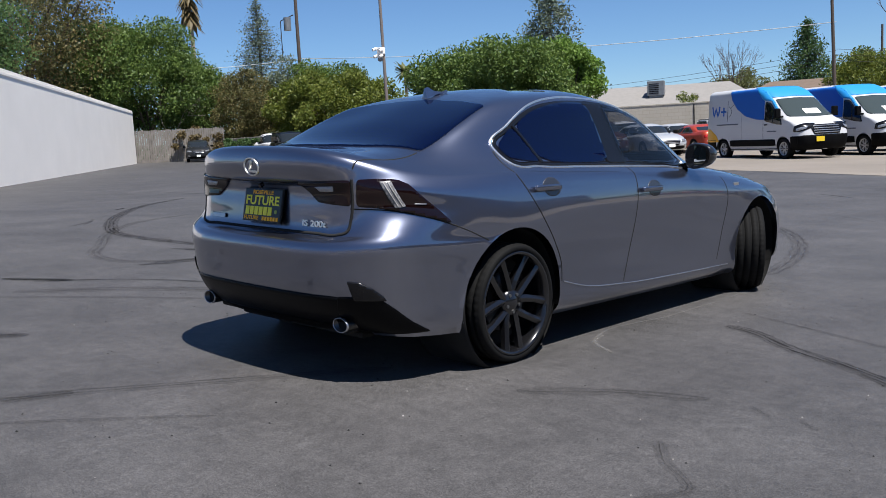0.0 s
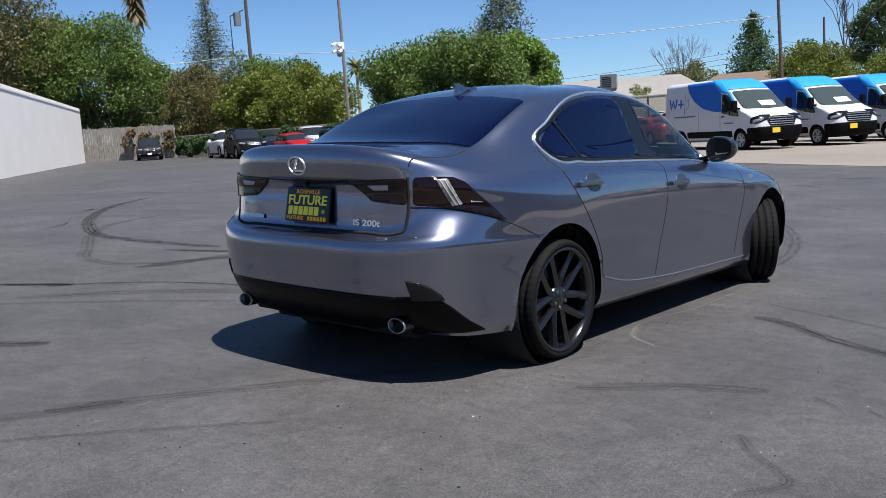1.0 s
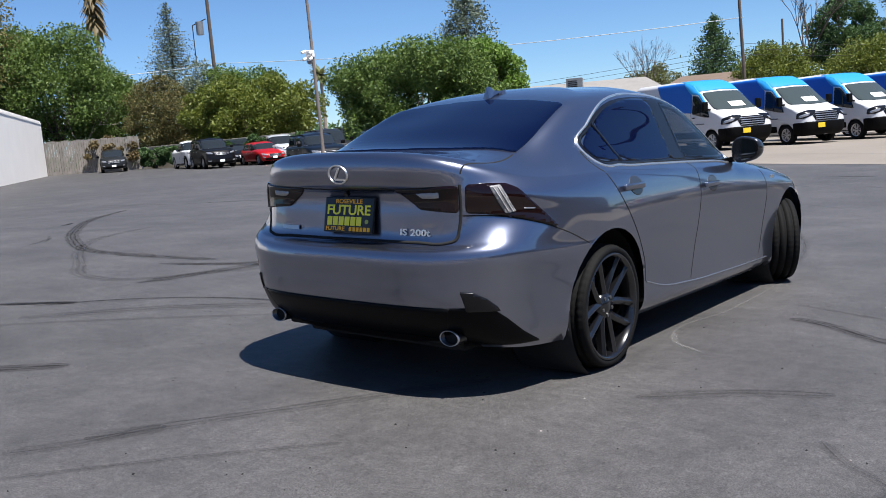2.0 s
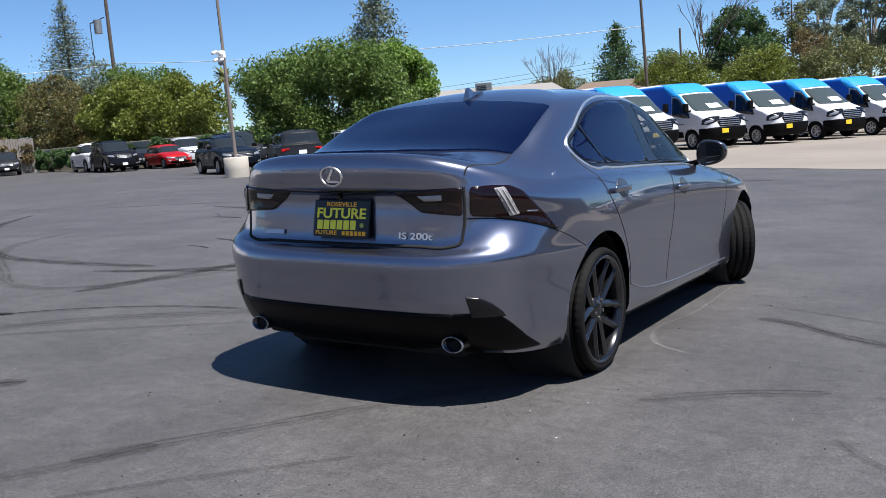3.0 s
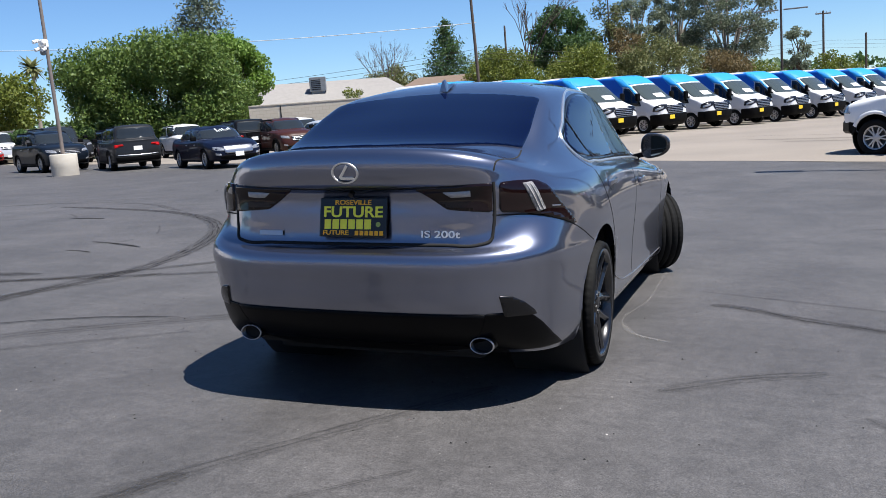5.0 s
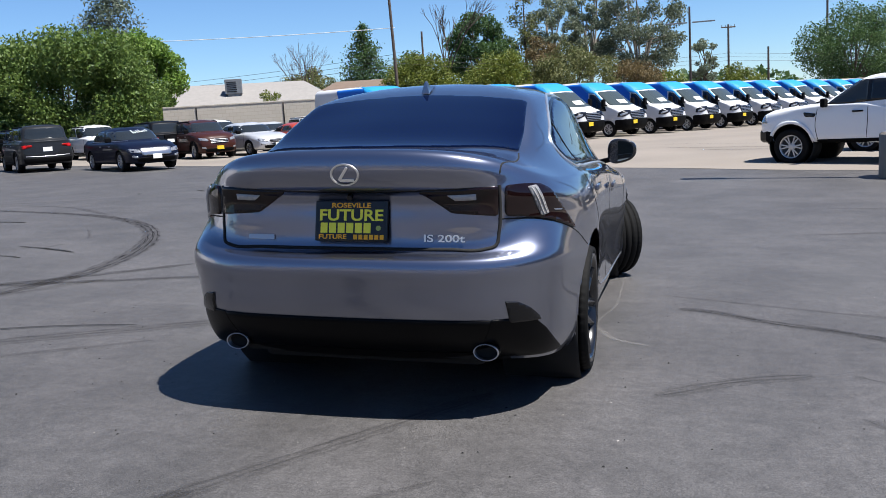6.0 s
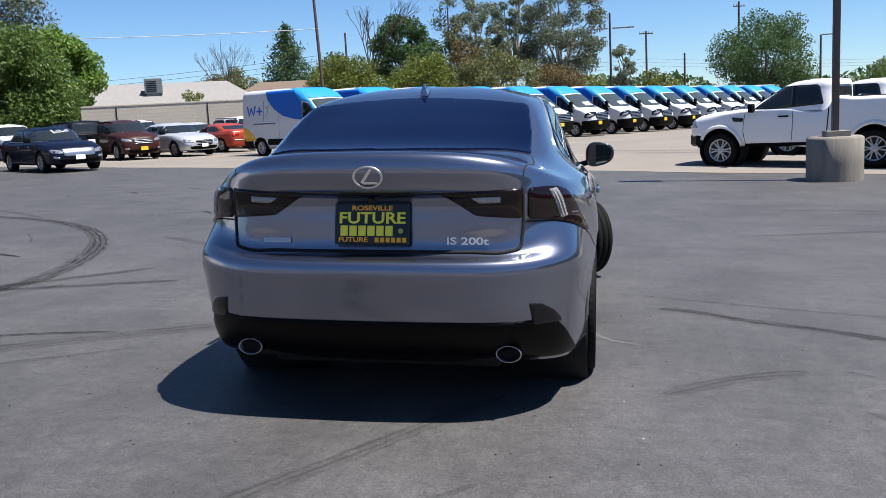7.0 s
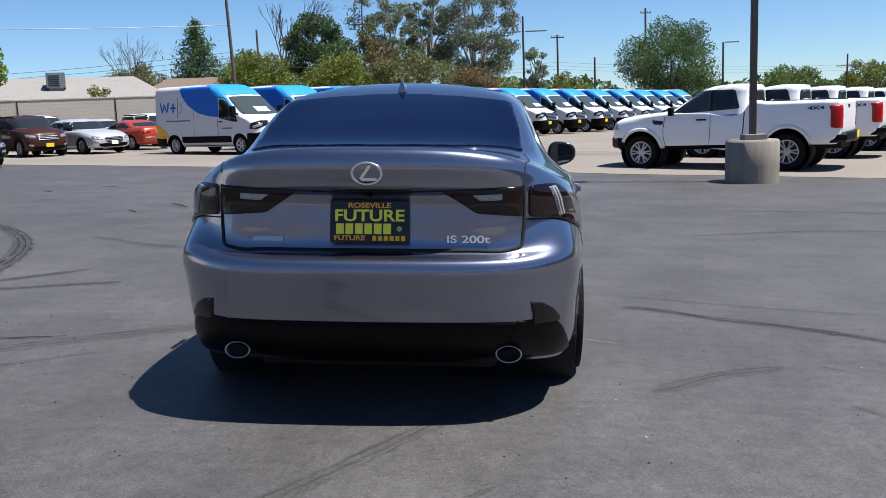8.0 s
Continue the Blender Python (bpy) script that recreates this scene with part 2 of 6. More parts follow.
def layer(last, scale, low, high, dark, light, detail=4, stretch=(1, 1, 1), turn=0.0, rough=0.6):
    """Multiplies a colour by a noise that runs from dark to light."""
    bend, noise_, span = nodes.new("ShaderNodeMapping"), nodes.new("ShaderNodeTexNoise"), nodes.new("ShaderNodeMapRange")
    bend.inputs["Scale"].default_value, bend.inputs["Rotation"].default_value = stretch, (0, 0, turn)
    links.new(where.outputs["Object"], bend.inputs["Vector"])
    links.new(bend.outputs[0], noise_.inputs["Vector"])
    noise_.inputs["Scale"].default_value, noise_.inputs["Detail"].default_value, noise_.inputs["Roughness"].default_value = scale, detail, rough
    span.inputs["From Min"].default_value, span.inputs["From Max"].default_value = low, high
    span.inputs["To Min"].default_value, span.inputs["To Max"].default_value = dark, light
    links.new(noise_.outputs["Fac"], span.inputs["Value"])
    mix = nodes.new("ShaderNodeVectorMath")
    mix.operation = "SCALE"
    links.new(last, mix.inputs[0])
    links.new(span.outputs[0], mix.inputs["Scale"])
    return mix.outputs[0], noise_


tone = nodes.new("ShaderNodeRGB")
tone.outputs[0].default_value = (0.0598, 0.0566, 0.0560, 1)
colour, _ = layer(tone.outputs[0], 0.22, .35, .65, .86, 1.12)
colour, _ = layer(colour, 1.3, .35, .65, .80, 1.16, 6)
colour, _ = layer(colour, 2.2, .40, .62, .95, 1.04, 6, (1, 5, 1), .9)
colour, _ = layer(colour, 2.6, .40, .62, .96, 1.03, 6, (6, 1, 1), .35)
colour, _ = layer(colour, 14, .36, .60, .84, 1.12, 6, rough=.75)
colour, _ = layer(colour, 55, .32, .68, .80, 1.22, 4, rough=.75)
colour, grit = layer(colour, 170, .30, .70, .42, 1.66, 3, rough=.7)
links.new(colour, nodes["Principled BSDF"].inputs["Base Color"])
relief = nodes.new("ShaderNodeBump")
relief.inputs["Strength"].default_value, relief.inputs["Distance"].default_value = 0.5, 0.004
links.new(grit.outputs["Fac"], relief.inputs["Height"])
links.new(relief.outputs[0], nodes["Principled BSDF"].inputs["Normal"])
concrete_lot_mat = material("worn_lot", (0.235, 0.205, 0.175), 0.9, 0.0, 0.0, 0.30, 0.25, (0.165, 0.145, 0.125), 0.3, 25, 0.3)
white_stucco = material("white_stucco", (0.92, 0.87, 0.81), 0.85, vary=0.07, scale=0.6, bump=0.3, fine=30)
concrete = material("concrete", (0.24, 0.22, 0.195), 0.85, vary=0.3, scale=3, bump=0.3, fine=60)
pale_concrete = material("pale_concrete", (0.46, 0.42, 0.36), 0.85, vary=0.25, scale=3, bump=0.3, fine=60)
stained_concrete = material("stained_concrete", (0.25, 0.225, 0.19), 0.9, 0.0, 0.0, 0.3, 5.0, (0.165, 0.148, 0.125), 0.4, 18)
pole_brown = material("weathered_pole", (0.10, 0.075, 0.06), 0.8, vary=0.4, scale=6, bump=0.3, fine=60)
brake_steel = material("brake_steel", (0.22, 0.22, 0.22), 0.4, 0.9, vary=0.2, scale=30)
chrome_dull = material("satin_metal", (0.42, 0.42, 0.44), 0.28, 0.9)
yellow_green = material("plate_green", (0.35, 0.40, 0.08), 0.5)
# Darkened body paint: the shade inside the handle scoops.
scoop_shade = material("shaded_scoop_paint", (0.05, 0.051, 0.058), 0.4, 0.6, 0.6)
housing_black = material("mirror_black", (0.014, 0.014, 0.015), 0.2, 0.0, 0.5)
mirror_mat = material("mirror_silver", (0.34, 0.36, 0.33), 0.02, 1.0)
cabin_dark = material("cabin_trim", (0.015, 0.015, 0.016), 0.6, vary=0.3, scale=20)

# ---- ground ----
def graded(reach, step, grow):
    """Coordinates that lie close together near zero and spread outwards."""
    out, x = [0.0], 0.0
    while x < reach:
        x += step
        step *= grow
        out.append(x)
    return [-v for v in out[:0:-1]] + out


xs, ys = graded(900, 0.5, 1.05), graded(900, 0.5, 1.05)
verts = [(x, y, lot(x, y)) for x in xs for y in ys]
faces = [(i * len(ys) + j, (i + 1) * len(ys) + j, (i + 1) * len(ys) + j + 1, i * len(ys) + j + 1) for i in range(len(xs) - 1) for j in range(len(ys) - 1)]
ground = tagged(new("ground", mesh_of("ground", verts, faces, asphalt)), "dark worn asphalt lot with fine grit and stains", "ground", kind="structure")

# The older, paler lot begins along a straight seam.
EDGE, ALONG = Vector((0.0, 16.5)), Vector((1.0, -0.46)).normalized()
OUT = Vector((0.46, 1.0)).normalized()
us, vs = graded(170, 1.0, 1.06), [0.0]
while vs[-1] < 150:
    vs.append(vs[-1] + 0.8 + vs[-1] * 0.06)
verts = []
for u in us:
    for k, v in enumerate(vs):
        p = EDGE + ALONG * u + OUT * (v + (0.08 * math.sin(u * 1.3) * math.sin(u * 0.37) if k == 0 else 0))
        verts.append((p.x, p.y, lot(p.x, p.y) + 0.006))
faces = [(i * len(vs) + j, (i + 1) * len(vs) + j, (i + 1) * len(vs) + j + 1, i * len(vs) + j + 1) for i in range(len(us) - 1) for j in range(len(vs) - 1)]
tagged(new("pavement", mesh_of("pavement", verts, faces, concrete_lot_mat)), "pale tan worn lot paving beyond the dark asphalt", "pavement", kind="structure")

# The same paler paving, added out of view behind to brighten the sedan's rear.
xs = graded(60, 0.5, 1.05)
rows_ = list(-9.0 - np.array([v for v in graded(60, 0.5, 1.06) if v >= 0]))
verts = [(x, y, lot(x, y) + 0.02) for x in xs for y in rows_]
n = len(rows_)
faces = [(i * n + j + 1, (i + 1) * n + j + 1, (i + 1) * n + j, i * n + j) for i in range(len(verts) // n - 1) for j in range(n - 1)]
tagged(new("pavement", mesh_of("pavement", verts, faces, concrete_lot_mat)), "pale tan paving added out of view to brighten reflections", "pavement", kind="structure")

# ---- the parked grey sedan ----
import collections

# Feature lines of its right half, from the rear centre round the corner and along the side to the nose.
SEDAN = {
    "tuck": [(0, -.80, .24), (.33, -.79, .24), (.58, -.74, .24), (.74, -.66, .235), (.80, -.45, .22), (.82, 0, .20), (.82, .45, .19), (.82, 1.1, .18), (.82, 1.9, .17), (.82, 2.8, .17), (.72, 3.35, .17), (.4, 3.58, .17), (0, 3.64, .17)],
    "lower_edge": [(0, -.875, .305), (.33, -.868, .305), (.58, -.820, .30), (.755, -.695, .275), (.825, -.45, .26), (.87, 0, .25), (.865, .45, .235), (.865, 1.1, .225), (.865, 1.9, .215), (.87, 2.8, .21), (.80, 3.38, .20), (.42, 3.62, .20), (0, 3.68, .20)],
    "valance": [(0, -.955, .44), (.33, -.95, .44), (.58, -.915, .445), (.778, -.752, .45), (.842, -.45, .42), (.893, 0, .40), (.875, .45, .36), (.872, 1.1, .34), (.875, 1.9, .33), (.893, 2.8, .36), (.84, 3.36, .36), (.45, 3.62, .36), (0, 3.70, .36)],
    "bumper": [(0, -.975, .56), (.33, -.97, .56), (.58, -.93, .565), (.790, -.774, .57), (.850, -.45, .55), (.903, 0, .53), (.880, .45, .50), (.872, 1.1, .48), (.878, 1.9, .47), (.903, 2.8, .50), (.85, 3.34, .50), (.46, 3.60, .50), (0, 3.69, .50)],
    "crest": [(0, -.985, .655), (.33, -.975, .655), (.57, -.935, .66), (.797, -.788, .668), (.855, -.45, .655), (.905, 0, .64), (.888, .45, .61), (.88, 1.1, .60), (.885, 1.9, .60), (.905, 2.8, .62), (.84, 3.28, .62), (.46, 3.56, .60), (0, 3.66, .60)],
    "crest_top": [(0, -.974, .675), (.33, -.964, .675), (.57, -.924, .678), (.793, -.783, .690), (.851, -.45, .672), (.904, 0, .66), (.889, .45, .63), (.881, 1.1, .62), (.886, 1.9, .62), (.904, 2.8, .64), (.835, 3.265, .64), (.455, 3.545, .62), (0, 3.645, .62)],
    "ledge": [(0, -.893, .699), (.33, -.888, .699), (.57, -.876, .703), (.775, -.752, .738), (.848, -.45, .73), (.90, 0, .73), (.893, .45, .71), (.885, 1.1, .70), (.89, 1.9, .70), (.90, 2.8, .70), (.82, 3.22, .69), (.45, 3.50, .67), (0, 3.60, .67)],
    "lid": [(0, -.864, .82), (.33, -.866, .82), (.57, -.856, .825), (.746, -.692, .832), (.840, -.45, .82), (.888, 0, .82), (.89, .45, .80), (.884, 1.1, .79), (.888, 1.9, .78), (.885, 2.8, .76), (.80, 3.16, .74), (.44, 3.42, .72), (0, 3.52, .72)],
    "lamp_line": [(0, -.862, .926), (.33, -.868, .926), (.58, -.850, .934), (.75, -.69, .930), (.83, -.45, .90), (.866, 0, .905), (.872, .45, .885), (.868, 1.1, .87), (.87, 1.9, .85), (.84, 2.8, .80), (.76, 3.05, .775), (.42, 3.3, .76), (0, 3.4, .77)],
    "overhang": [(0, -.918, .954), (.33, -.908, .955), (.565, -.860, .964), (.735, -.680, .960), (.81, -.45, .935), (.85, 0, .94), (.862, .45, .92), (.857, 1.1, .905), (.855, 1.9, .875), (.80, 2.8, .82), (.72, 3.0, .80), (.4, 3.2, .80), (0, 3.3, .81)],
    "shoulder": [(0, -.935, 1.085), (.33, -.922, 1.083), (.54, -.862, 1.064), (.707, -.66, 1.00), (.782, -.45, .966), (.829, 0, .972), (.846, .45, .948), (.842, 1.1, .932), (.83, 1.9, .90), (.74, 2.8, .84), (.66, 2.95, .83), (.38, 3.1, .85), (0, 3.2, .86)],
    "lip": [(0, -.924, 1.100), (.33, -.910, 1.096), (.530, -.848, 1.075), (.69, -.645, 1.012), (.767, -.44, .975), (.812, 0, .982), (.832, .45, .955), (.83, 1.1, .938), (.822, 1.9, .91), (.72, 2.77, .85), (.64, 2.9, .845), (.37, 3.05, .862), (0, 3.13, .873)],
    "deck": [(0, -.80, 1.10), (.32, -.79, 1.095), (.52, -.72, 1.075), (.665, -.56, 1.03), (.725, -.36, 1.005), (.765, 0, 1.015), (.79, .45, .985), (.79, 1.1, .965), (.775, 1.9, .935), (.62, 2.55, .90), (.55, 2.6, .905), (.32, 2.7, .93), (0, 2.75, .935)],
    "belt": [(0, -.52, 1.105), (.31, -.51, 1.10), (.50, -.47, 1.09), (.622, -.38, 1.075), (.68, -.20, 1.075), (.715, .10, 1.075), (.75, .5, 1.03), (.755, 1.1, 1.01), (.74, 1.8, .985), (.66, 2.15, .95), (.55, 2.28, .955), (.31, 2.35, .97), (0, 2.38, .975)],
    "glass": [(0, -.12, 1.235), (.29, -.11, 1.228), (.49, -.11, 1.215), (.595, -.10, 1.205), (.645, .02, 1.185), (.668, .25, 1.18), (.685, .6, 1.165), (.69, 1.1, 1.155), (.675, 1.55, 1.15), (.60, 1.85, 1.13), (.5, 1.97, 1.14), (.28, 2.04, 1.15), (0, 2.07, 1.155)],
    "rail": [(0, .32, 1.378), (.28, .29, 1.362), (.45, .22, 1.340), (.545, .17, 1.318), (.585, .30, 1.315), (.60, .50, 1.325), (.605, .8, 1.335), (.61, 1.1, 1.335), (.595, 1.3, 1.32), (.54, 1.47, 1.31), (.44, 1.56, 1.325), (.25, 1.62, 1.34), (0, 1.65, 1.345)],
    "roof": [(0, .55, 1.418), (.24, .56, 1.412), (.37, .52, 1.398), (.45, .48, 1.378), (.48, .58, 1.38), (.48, .78, 1.39), (.48, .9, 1.392), (.48, 1.05, 1.392), (.46, 1.18, 1.388), (.42, 1.28, 1.38), (.34, 1.35, 1.385), (.2, 1.4, 1.395), (0, 1.42, 1.40)],
    "ridge": [(0, .80 + .035 * k, 1.434) for k in range(13)],
}
WHEELBASE, AXLE = 2.80, 0.315


def within(poly, u, v):
    """Whether a point lies inside an outline."""
    odd, n = False, len(poly)
    for i in range(n):
        (a, b), (c, d) = poly[i], poly[i - 1]
        if (b > v) != (d > v) and u < (c - a) * (v - b) / (d - b) + a:
            odd = not odd
    return odd


def letters(name, text, size, mat, parent, place, label="", wide=1.0, bold=0.0, depth=0.0015):
    """Raised lettering in the built-in font, turned into a mesh."""
    curve = bpy.data.curves.new(name, "FONT")
    curve.body, curve.size, curve.align_x, curve.align_y = text, size, "CENTER", "CENTER"
    curve.extrude, curve.offset = depth, bold
    ob = new(name, curve)
    me = bpy.data.meshes.new_from_object(ob.evaluated_get(bpy.context.evaluated_depsgraph_get()))
    bpy.data.objects.remove(ob)
    me.materials.clear()
    me.materials.append(mat)
    return piece(name, me, parent, label, place @ Matrix.Diagonal((wide, 1, 1, 1)))


def bars(name, count, width, height, mat, parent, place, gap=0.25, label=""):
    """A row of plain upright bars where lettering stands that is not to be spelt out."""
    bm = bmesh.new()
    step = width / count
    for k in range(count):
        box(bm, (-width / 2 + step * (k + 0.5), 0, 0), (step * (1 - gap), height, 0.003))
    return part(name, bm, mat, parent, label, place=place)


def tyre_mesh(name, width, radius, rim, mat, grooves=4, blocks=False):
    w = width / 2
    left = [(-w * .80, rim - .004), (-w * .93, rim + .008), (-w, rim + (radius - rim) * .42), (-w * .98, rim + (radius - rim) * .75), (-w * .90, radius - .009), (-w * .80, radius - .003)]
    tread = []
    for k in range(grooves):
        x = -w * .62 + k * w * 1.24 / max(grooves - 1, 1)
        tread += [(x - .006, radius), (x - .004, radius - .009), (x + .004, radius - .009), (x + .006, radius)]
    right = [(-x, r) for x, r in left[::-1]]
    if not blocks:
        return mesh_of(name, *rings(left + tread + right, 48), mat)
    verts, faces = rings(left + tread + right, 208)
    n = len(verts) // 208
    cut_ = []
    for i, (x, y, z) in enumerate(verts):
        r = math.hypot(y, z)
        if (i // n) % 4 == 0 and r > radius - .006 and abs(x) > w * .45:
            y, z = y * (r - .003) / r, z * (r - .003) / r
        cut_.append((x, y, z))
    return mesh_of(name, cut_, faces, mat)


def sport_wheel(parent, place):
    """An 18 inch wheel with five pairs of split black spokes; its outer face looks along +x."""
    wheel = piece("wheel", None, parent)
    wheel.matrix_local = place
    piece("tyre", tyre_mesh("tyre", .240, .303, .252, rubber, blocks=True), wheel, "black low-profile tyre")
    rim = piece("rim", mesh_of("rim", *rings([(.112, .264), (.119, .260), (.115, .251), (.110, .246), (.085, .238), (-.09, .23), (-.11, .25), (-.112, .262)], 72), rim_black), wheel, "black alloy rim")
    bm = bmesh.new()
    for k in range(5):
        a = math.radians(72 * k - 90)
        out, wide = Vector((0, math.cos(a), math.sin(a))), Vector((0, -math.sin(a), math.cos(a)))
        for side in (-1, 1):
            quads = []
            for r, off, w, x, d in ((.035, .026, .020, .084, .05), (.10, .040, .021, .090, .045), (.18, .050, .019, .099, .038), (.247, .055, .024, .109, .034)):
                p = out * r + wide * side * off + Vector((x, 0, 0))
                quads.append([bm.verts.new(p + wide * w * .12), bm.verts.new(p + wide * w * .92 - Vector((.011, 0, 0))), bm.verts.new(p + wide * w - Vector((d, 0, 0))),
                              bm.verts.new(p - wide * w - Vector((d, 0, 0))), bm.verts.new(p - wide * w * .92 - Vector((.011, 0, 0))), bm.verts.new(p - wide * w * .12)])
            for q, r in zip(quads, quads[1:]):
                for i in range(6):
                    bm.faces.new((q[i], q[(i + 1) % 6], r[(i + 1) % 6], r[i]))
    bmesh.ops.recalc_face_normals(bm, faces=bm.faces)
    part("spokes", bm, rim_black, wheel)
    piece("hub_cap", mesh_of("hub_cap", *rings([(.094, .0001), (.094, .024), (.090, .030), (.085, .062), (.06, .07)], 32), rim_black), wheel)
    for k in range(5):
        a = math.radians(72 * k + 54)
        bm = bmesh.new()
        tube(bm, (.07, .047 * math.cos(a), .047 * math.sin(a)), (.092, .047 * math.cos(a), .047 * math.sin(a)), .009, sides=6)
        part("lug_nut", bm, brake_steel, wheel)
    piece("brake_disc", mesh_of("brake_disc", *rings([(.03, .05), (.03, .150), (.005, .150), (.005, .05)], 40), brake_steel), wheel, "grey steel brake disc")
    bm = bmesh.new()
    box(bm, (.02, -.13, .05), (.06, .05, .14), .01)
    part("brake_caliper", bm, dark_trim, wheel)
    piece("inner_barrel", mesh_of("inner_barrel", *rings([(-.02, .0001), (-.02, .232)], 32), under_black), wheel)
    return wheel


DAYLIGHT = [(.035, 1.10), (.09, 1.02), (.3, .995), (.7, .982), (1.1, .972), (1.6, .955), (1.86, .946), (1.915, .962), (1.83, 1.05), (1.66, 1.20), (1.35, 1.305), (1.0, 1.347), (.7, 1.343), (.42, 1.293), (.2, 1.195)]
QUARTER_GLASS = [(.062, 1.096), (.105, 1.030), (.345, 1.005), (.30, 1.09), (.222, 1.198)]
REAR_GLASS = [(.36, 1.004), (1.03, .985), (1.0, 1.15), (.95, 1.332), (.8, 1.334), (.62, 1.318), (.43, 1.278), (.25, 1.200)]
FRONT_GLASS = [(1.16, .980), (1.90, .955), (1.64, 1.185), (1.50, 1.245), (1.34, 1.292), (1.10, 1.328), (1.14, 1.15)]


def sedan():
    car = tagged(new("sedan_car"), "dark grey metallic sedan with black wheels and tinted glass", "car")
    car.matrix_world = SLOPE
    verts, faces = skin(list(SEDAN.values()), 12, 8, 4.0)
    wrap = Wrap(verts, faces)
    verts, faces = arches(verts, faces, [(0, 0.33), (WHEELBASE, 0.33)], 0.368, 0.6)
    open_glass = [[(1.52 + (u - 1.52) * .93, 1.13 + (z - 1.13) * .90) for u, z in trimmed(FRONT_GLASS, .12)]]
    shield = [(-.56, 1.02), (.56, 1.02), (.47, 1.29), (-.47, 1.29)]
    panels = collections.defaultdict(list)
    for f in faces:
        c = verts[list(f)].mean(0)
        if any(within(o, c[1], c[2]) for o in open_glass) and abs(c[0]) > .5:
            continue
        if c[1] > 1.5 and within(shield, c[0], c[2]) and c[2] > 1.0:
            continue
        x, y, z = abs(c[0]), c[1], c[2]
        if y < -.50 and z < .295 and x < .62:
            panels["lower_valance"].append(f)
        elif y < -.40 and z < .72 or y < -.1 and z < .30 or (y < -.55 and x > .60 and z < .80):
            panels["rear_bumper"].append(f)
        elif y < -.40 and x < .60 and z < 1.12:
            panels["trunk_lid"].append(f)
        elif z < .28 and .36 < y < 2.4:
            panels["sill"].append(f)
        elif y > 3.0 and z < .72:
            panels["front_bumper"].append(f)
        elif y > 2.2 and x < .70 and z > .72:
            panels["hood"].append(f)
        elif y > 2.25:
            panels["fender"].append(f)
        elif 1.13 - max(0, .75 - z) * .25 < y and z < .97 and y < 2.27 and x > .6:
            panels["front_door"].append(f)
        elif .03 + max(0, .98 - z) * .62 < y < 1.14 and z < .97 and x > .6:
            panels["rear_door"].append(f)
        elif z > 1.30 and x < .60:
            panels["roof_panel"].append(f)
        else:
            panels["quarter_panel"].append(f)
    whole = mesh_of("whole_skin", verts, faces, paint)
    normals = np.zeros(len(verts) * 3)
    whole.vertices.foreach_get("normal", normals)
    normals = normals.reshape(-1, 3)
    bpy.data.meshes.remove(whole)
    for name, kept in panels.items():
        for sides in ((1,), (-1,)) if name in ("front_door", "rear_door", "fender", "quarter_panel", "sill") else ((1, -1),):
            mine = [f for f in kept if len(sides) == 2 or verts[list(f)].mean(0)[0] * sides[0] > 0]
            used = sorted({i for f in mine for i in f})
            at = {i: k for k, i in enumerate(used)}
            me = mesh_of(name, verts[used], [tuple(at[i] for i in f) for f in mine], dark_trim if name == "lower_valance" else paint)
            me.normals_split_custom_set_from_vertices([tuple(normals[i]) for i in used])
            piece(name, me, car)

    def both(name, view, outline, mat, label="", **more):
        for flip in (False, True):
            piece(name, wrap.patch(name, view, outline, mat, mirror=flip, **more), car, label)

    def lines(name, view, path, width, mat, label="", **more):
        for flip in (False, True):
            piece(name, wrap.strip(name, view, path, width, mat, mirror=flip, **more), car, label)

    # glass and its trim
    piece("rear_window", wrap.patch("rear_window", "top", [(-.600, -.395), (-.3, -.50), (0, -.525), (.3, -.50), (.600, -.395), (.590, -.2), (.565, .02), (.552, .135), (.3, .205), (0, .225), (-.3, .205), (-.552, .135), (-.565, .02), (-.590, -.2)], tint, step=0.014, lift=.006, cut=.05), car, "dark tinted rear window")
    piece("windshield", wrap.patch("windshield", "front", [(-.60, 1.01), (0, 1.0), (.60, 1.01), (.5, 1.29), (0, 1.325), (-.5, 1.29)], clear_tint, step=0.06), car)
    lines("window_surround", "side", [(u + (.9 - u) * .016, z - (z - 1.12) * .07) for u, z in DAYLIGHT], .030, gloss_black, lift=.002, closed=True)
    lines("chrome_moulding", "side", [(u + (.9 - u) * -.012, z + (z - 1.12) * .06) for u, z in DAYLIGHT], .012, chrome, lift=.005, closed=True)
    both("pillar_cover", "side", [(.965, .984), (1.19, .978), (1.16, 1.15), (1.12, 1.332), (.89, 1.334), (.945, 1.15)], gloss_black, cut=.12, lift=.003)
    both("quarter_window", "side", QUARTER_GLASS, tint, cut=.16, lift=.004, step=.02)
    both("door_window", "side", [(1.0 if u > .99 else u, z) for u, z in REAR_GLASS], tint, cut=.16, lift=.004, step=.02)
    both("door_window", "side", FRONT_GLASS, clear_tint, cut=.16, lift=.004, step=.02)
    lines("window_divider", "side", [(.35, 1.005), (.31, 1.09), (.235, 1.20)], .020, gloss_black, lift=.006)

    # panel gaps
    lines("door_gap", "side", [(.015, 1.07), (.035, .985), (.10, .87), (.19, .745), (.30, .60), (.375, .47), (.385, .38)], .007, under_black)
    lines("door_gap", "side", [(1.135, .97), (1.144, .92), (1.13, .75), (1.075, .5), (1.01, .30)], .007, under_black)
    lines("door_gap", "side", [(2.245, .86), (2.27, .72), (2.22, .5), (2.17, .30)], .007, under_black)
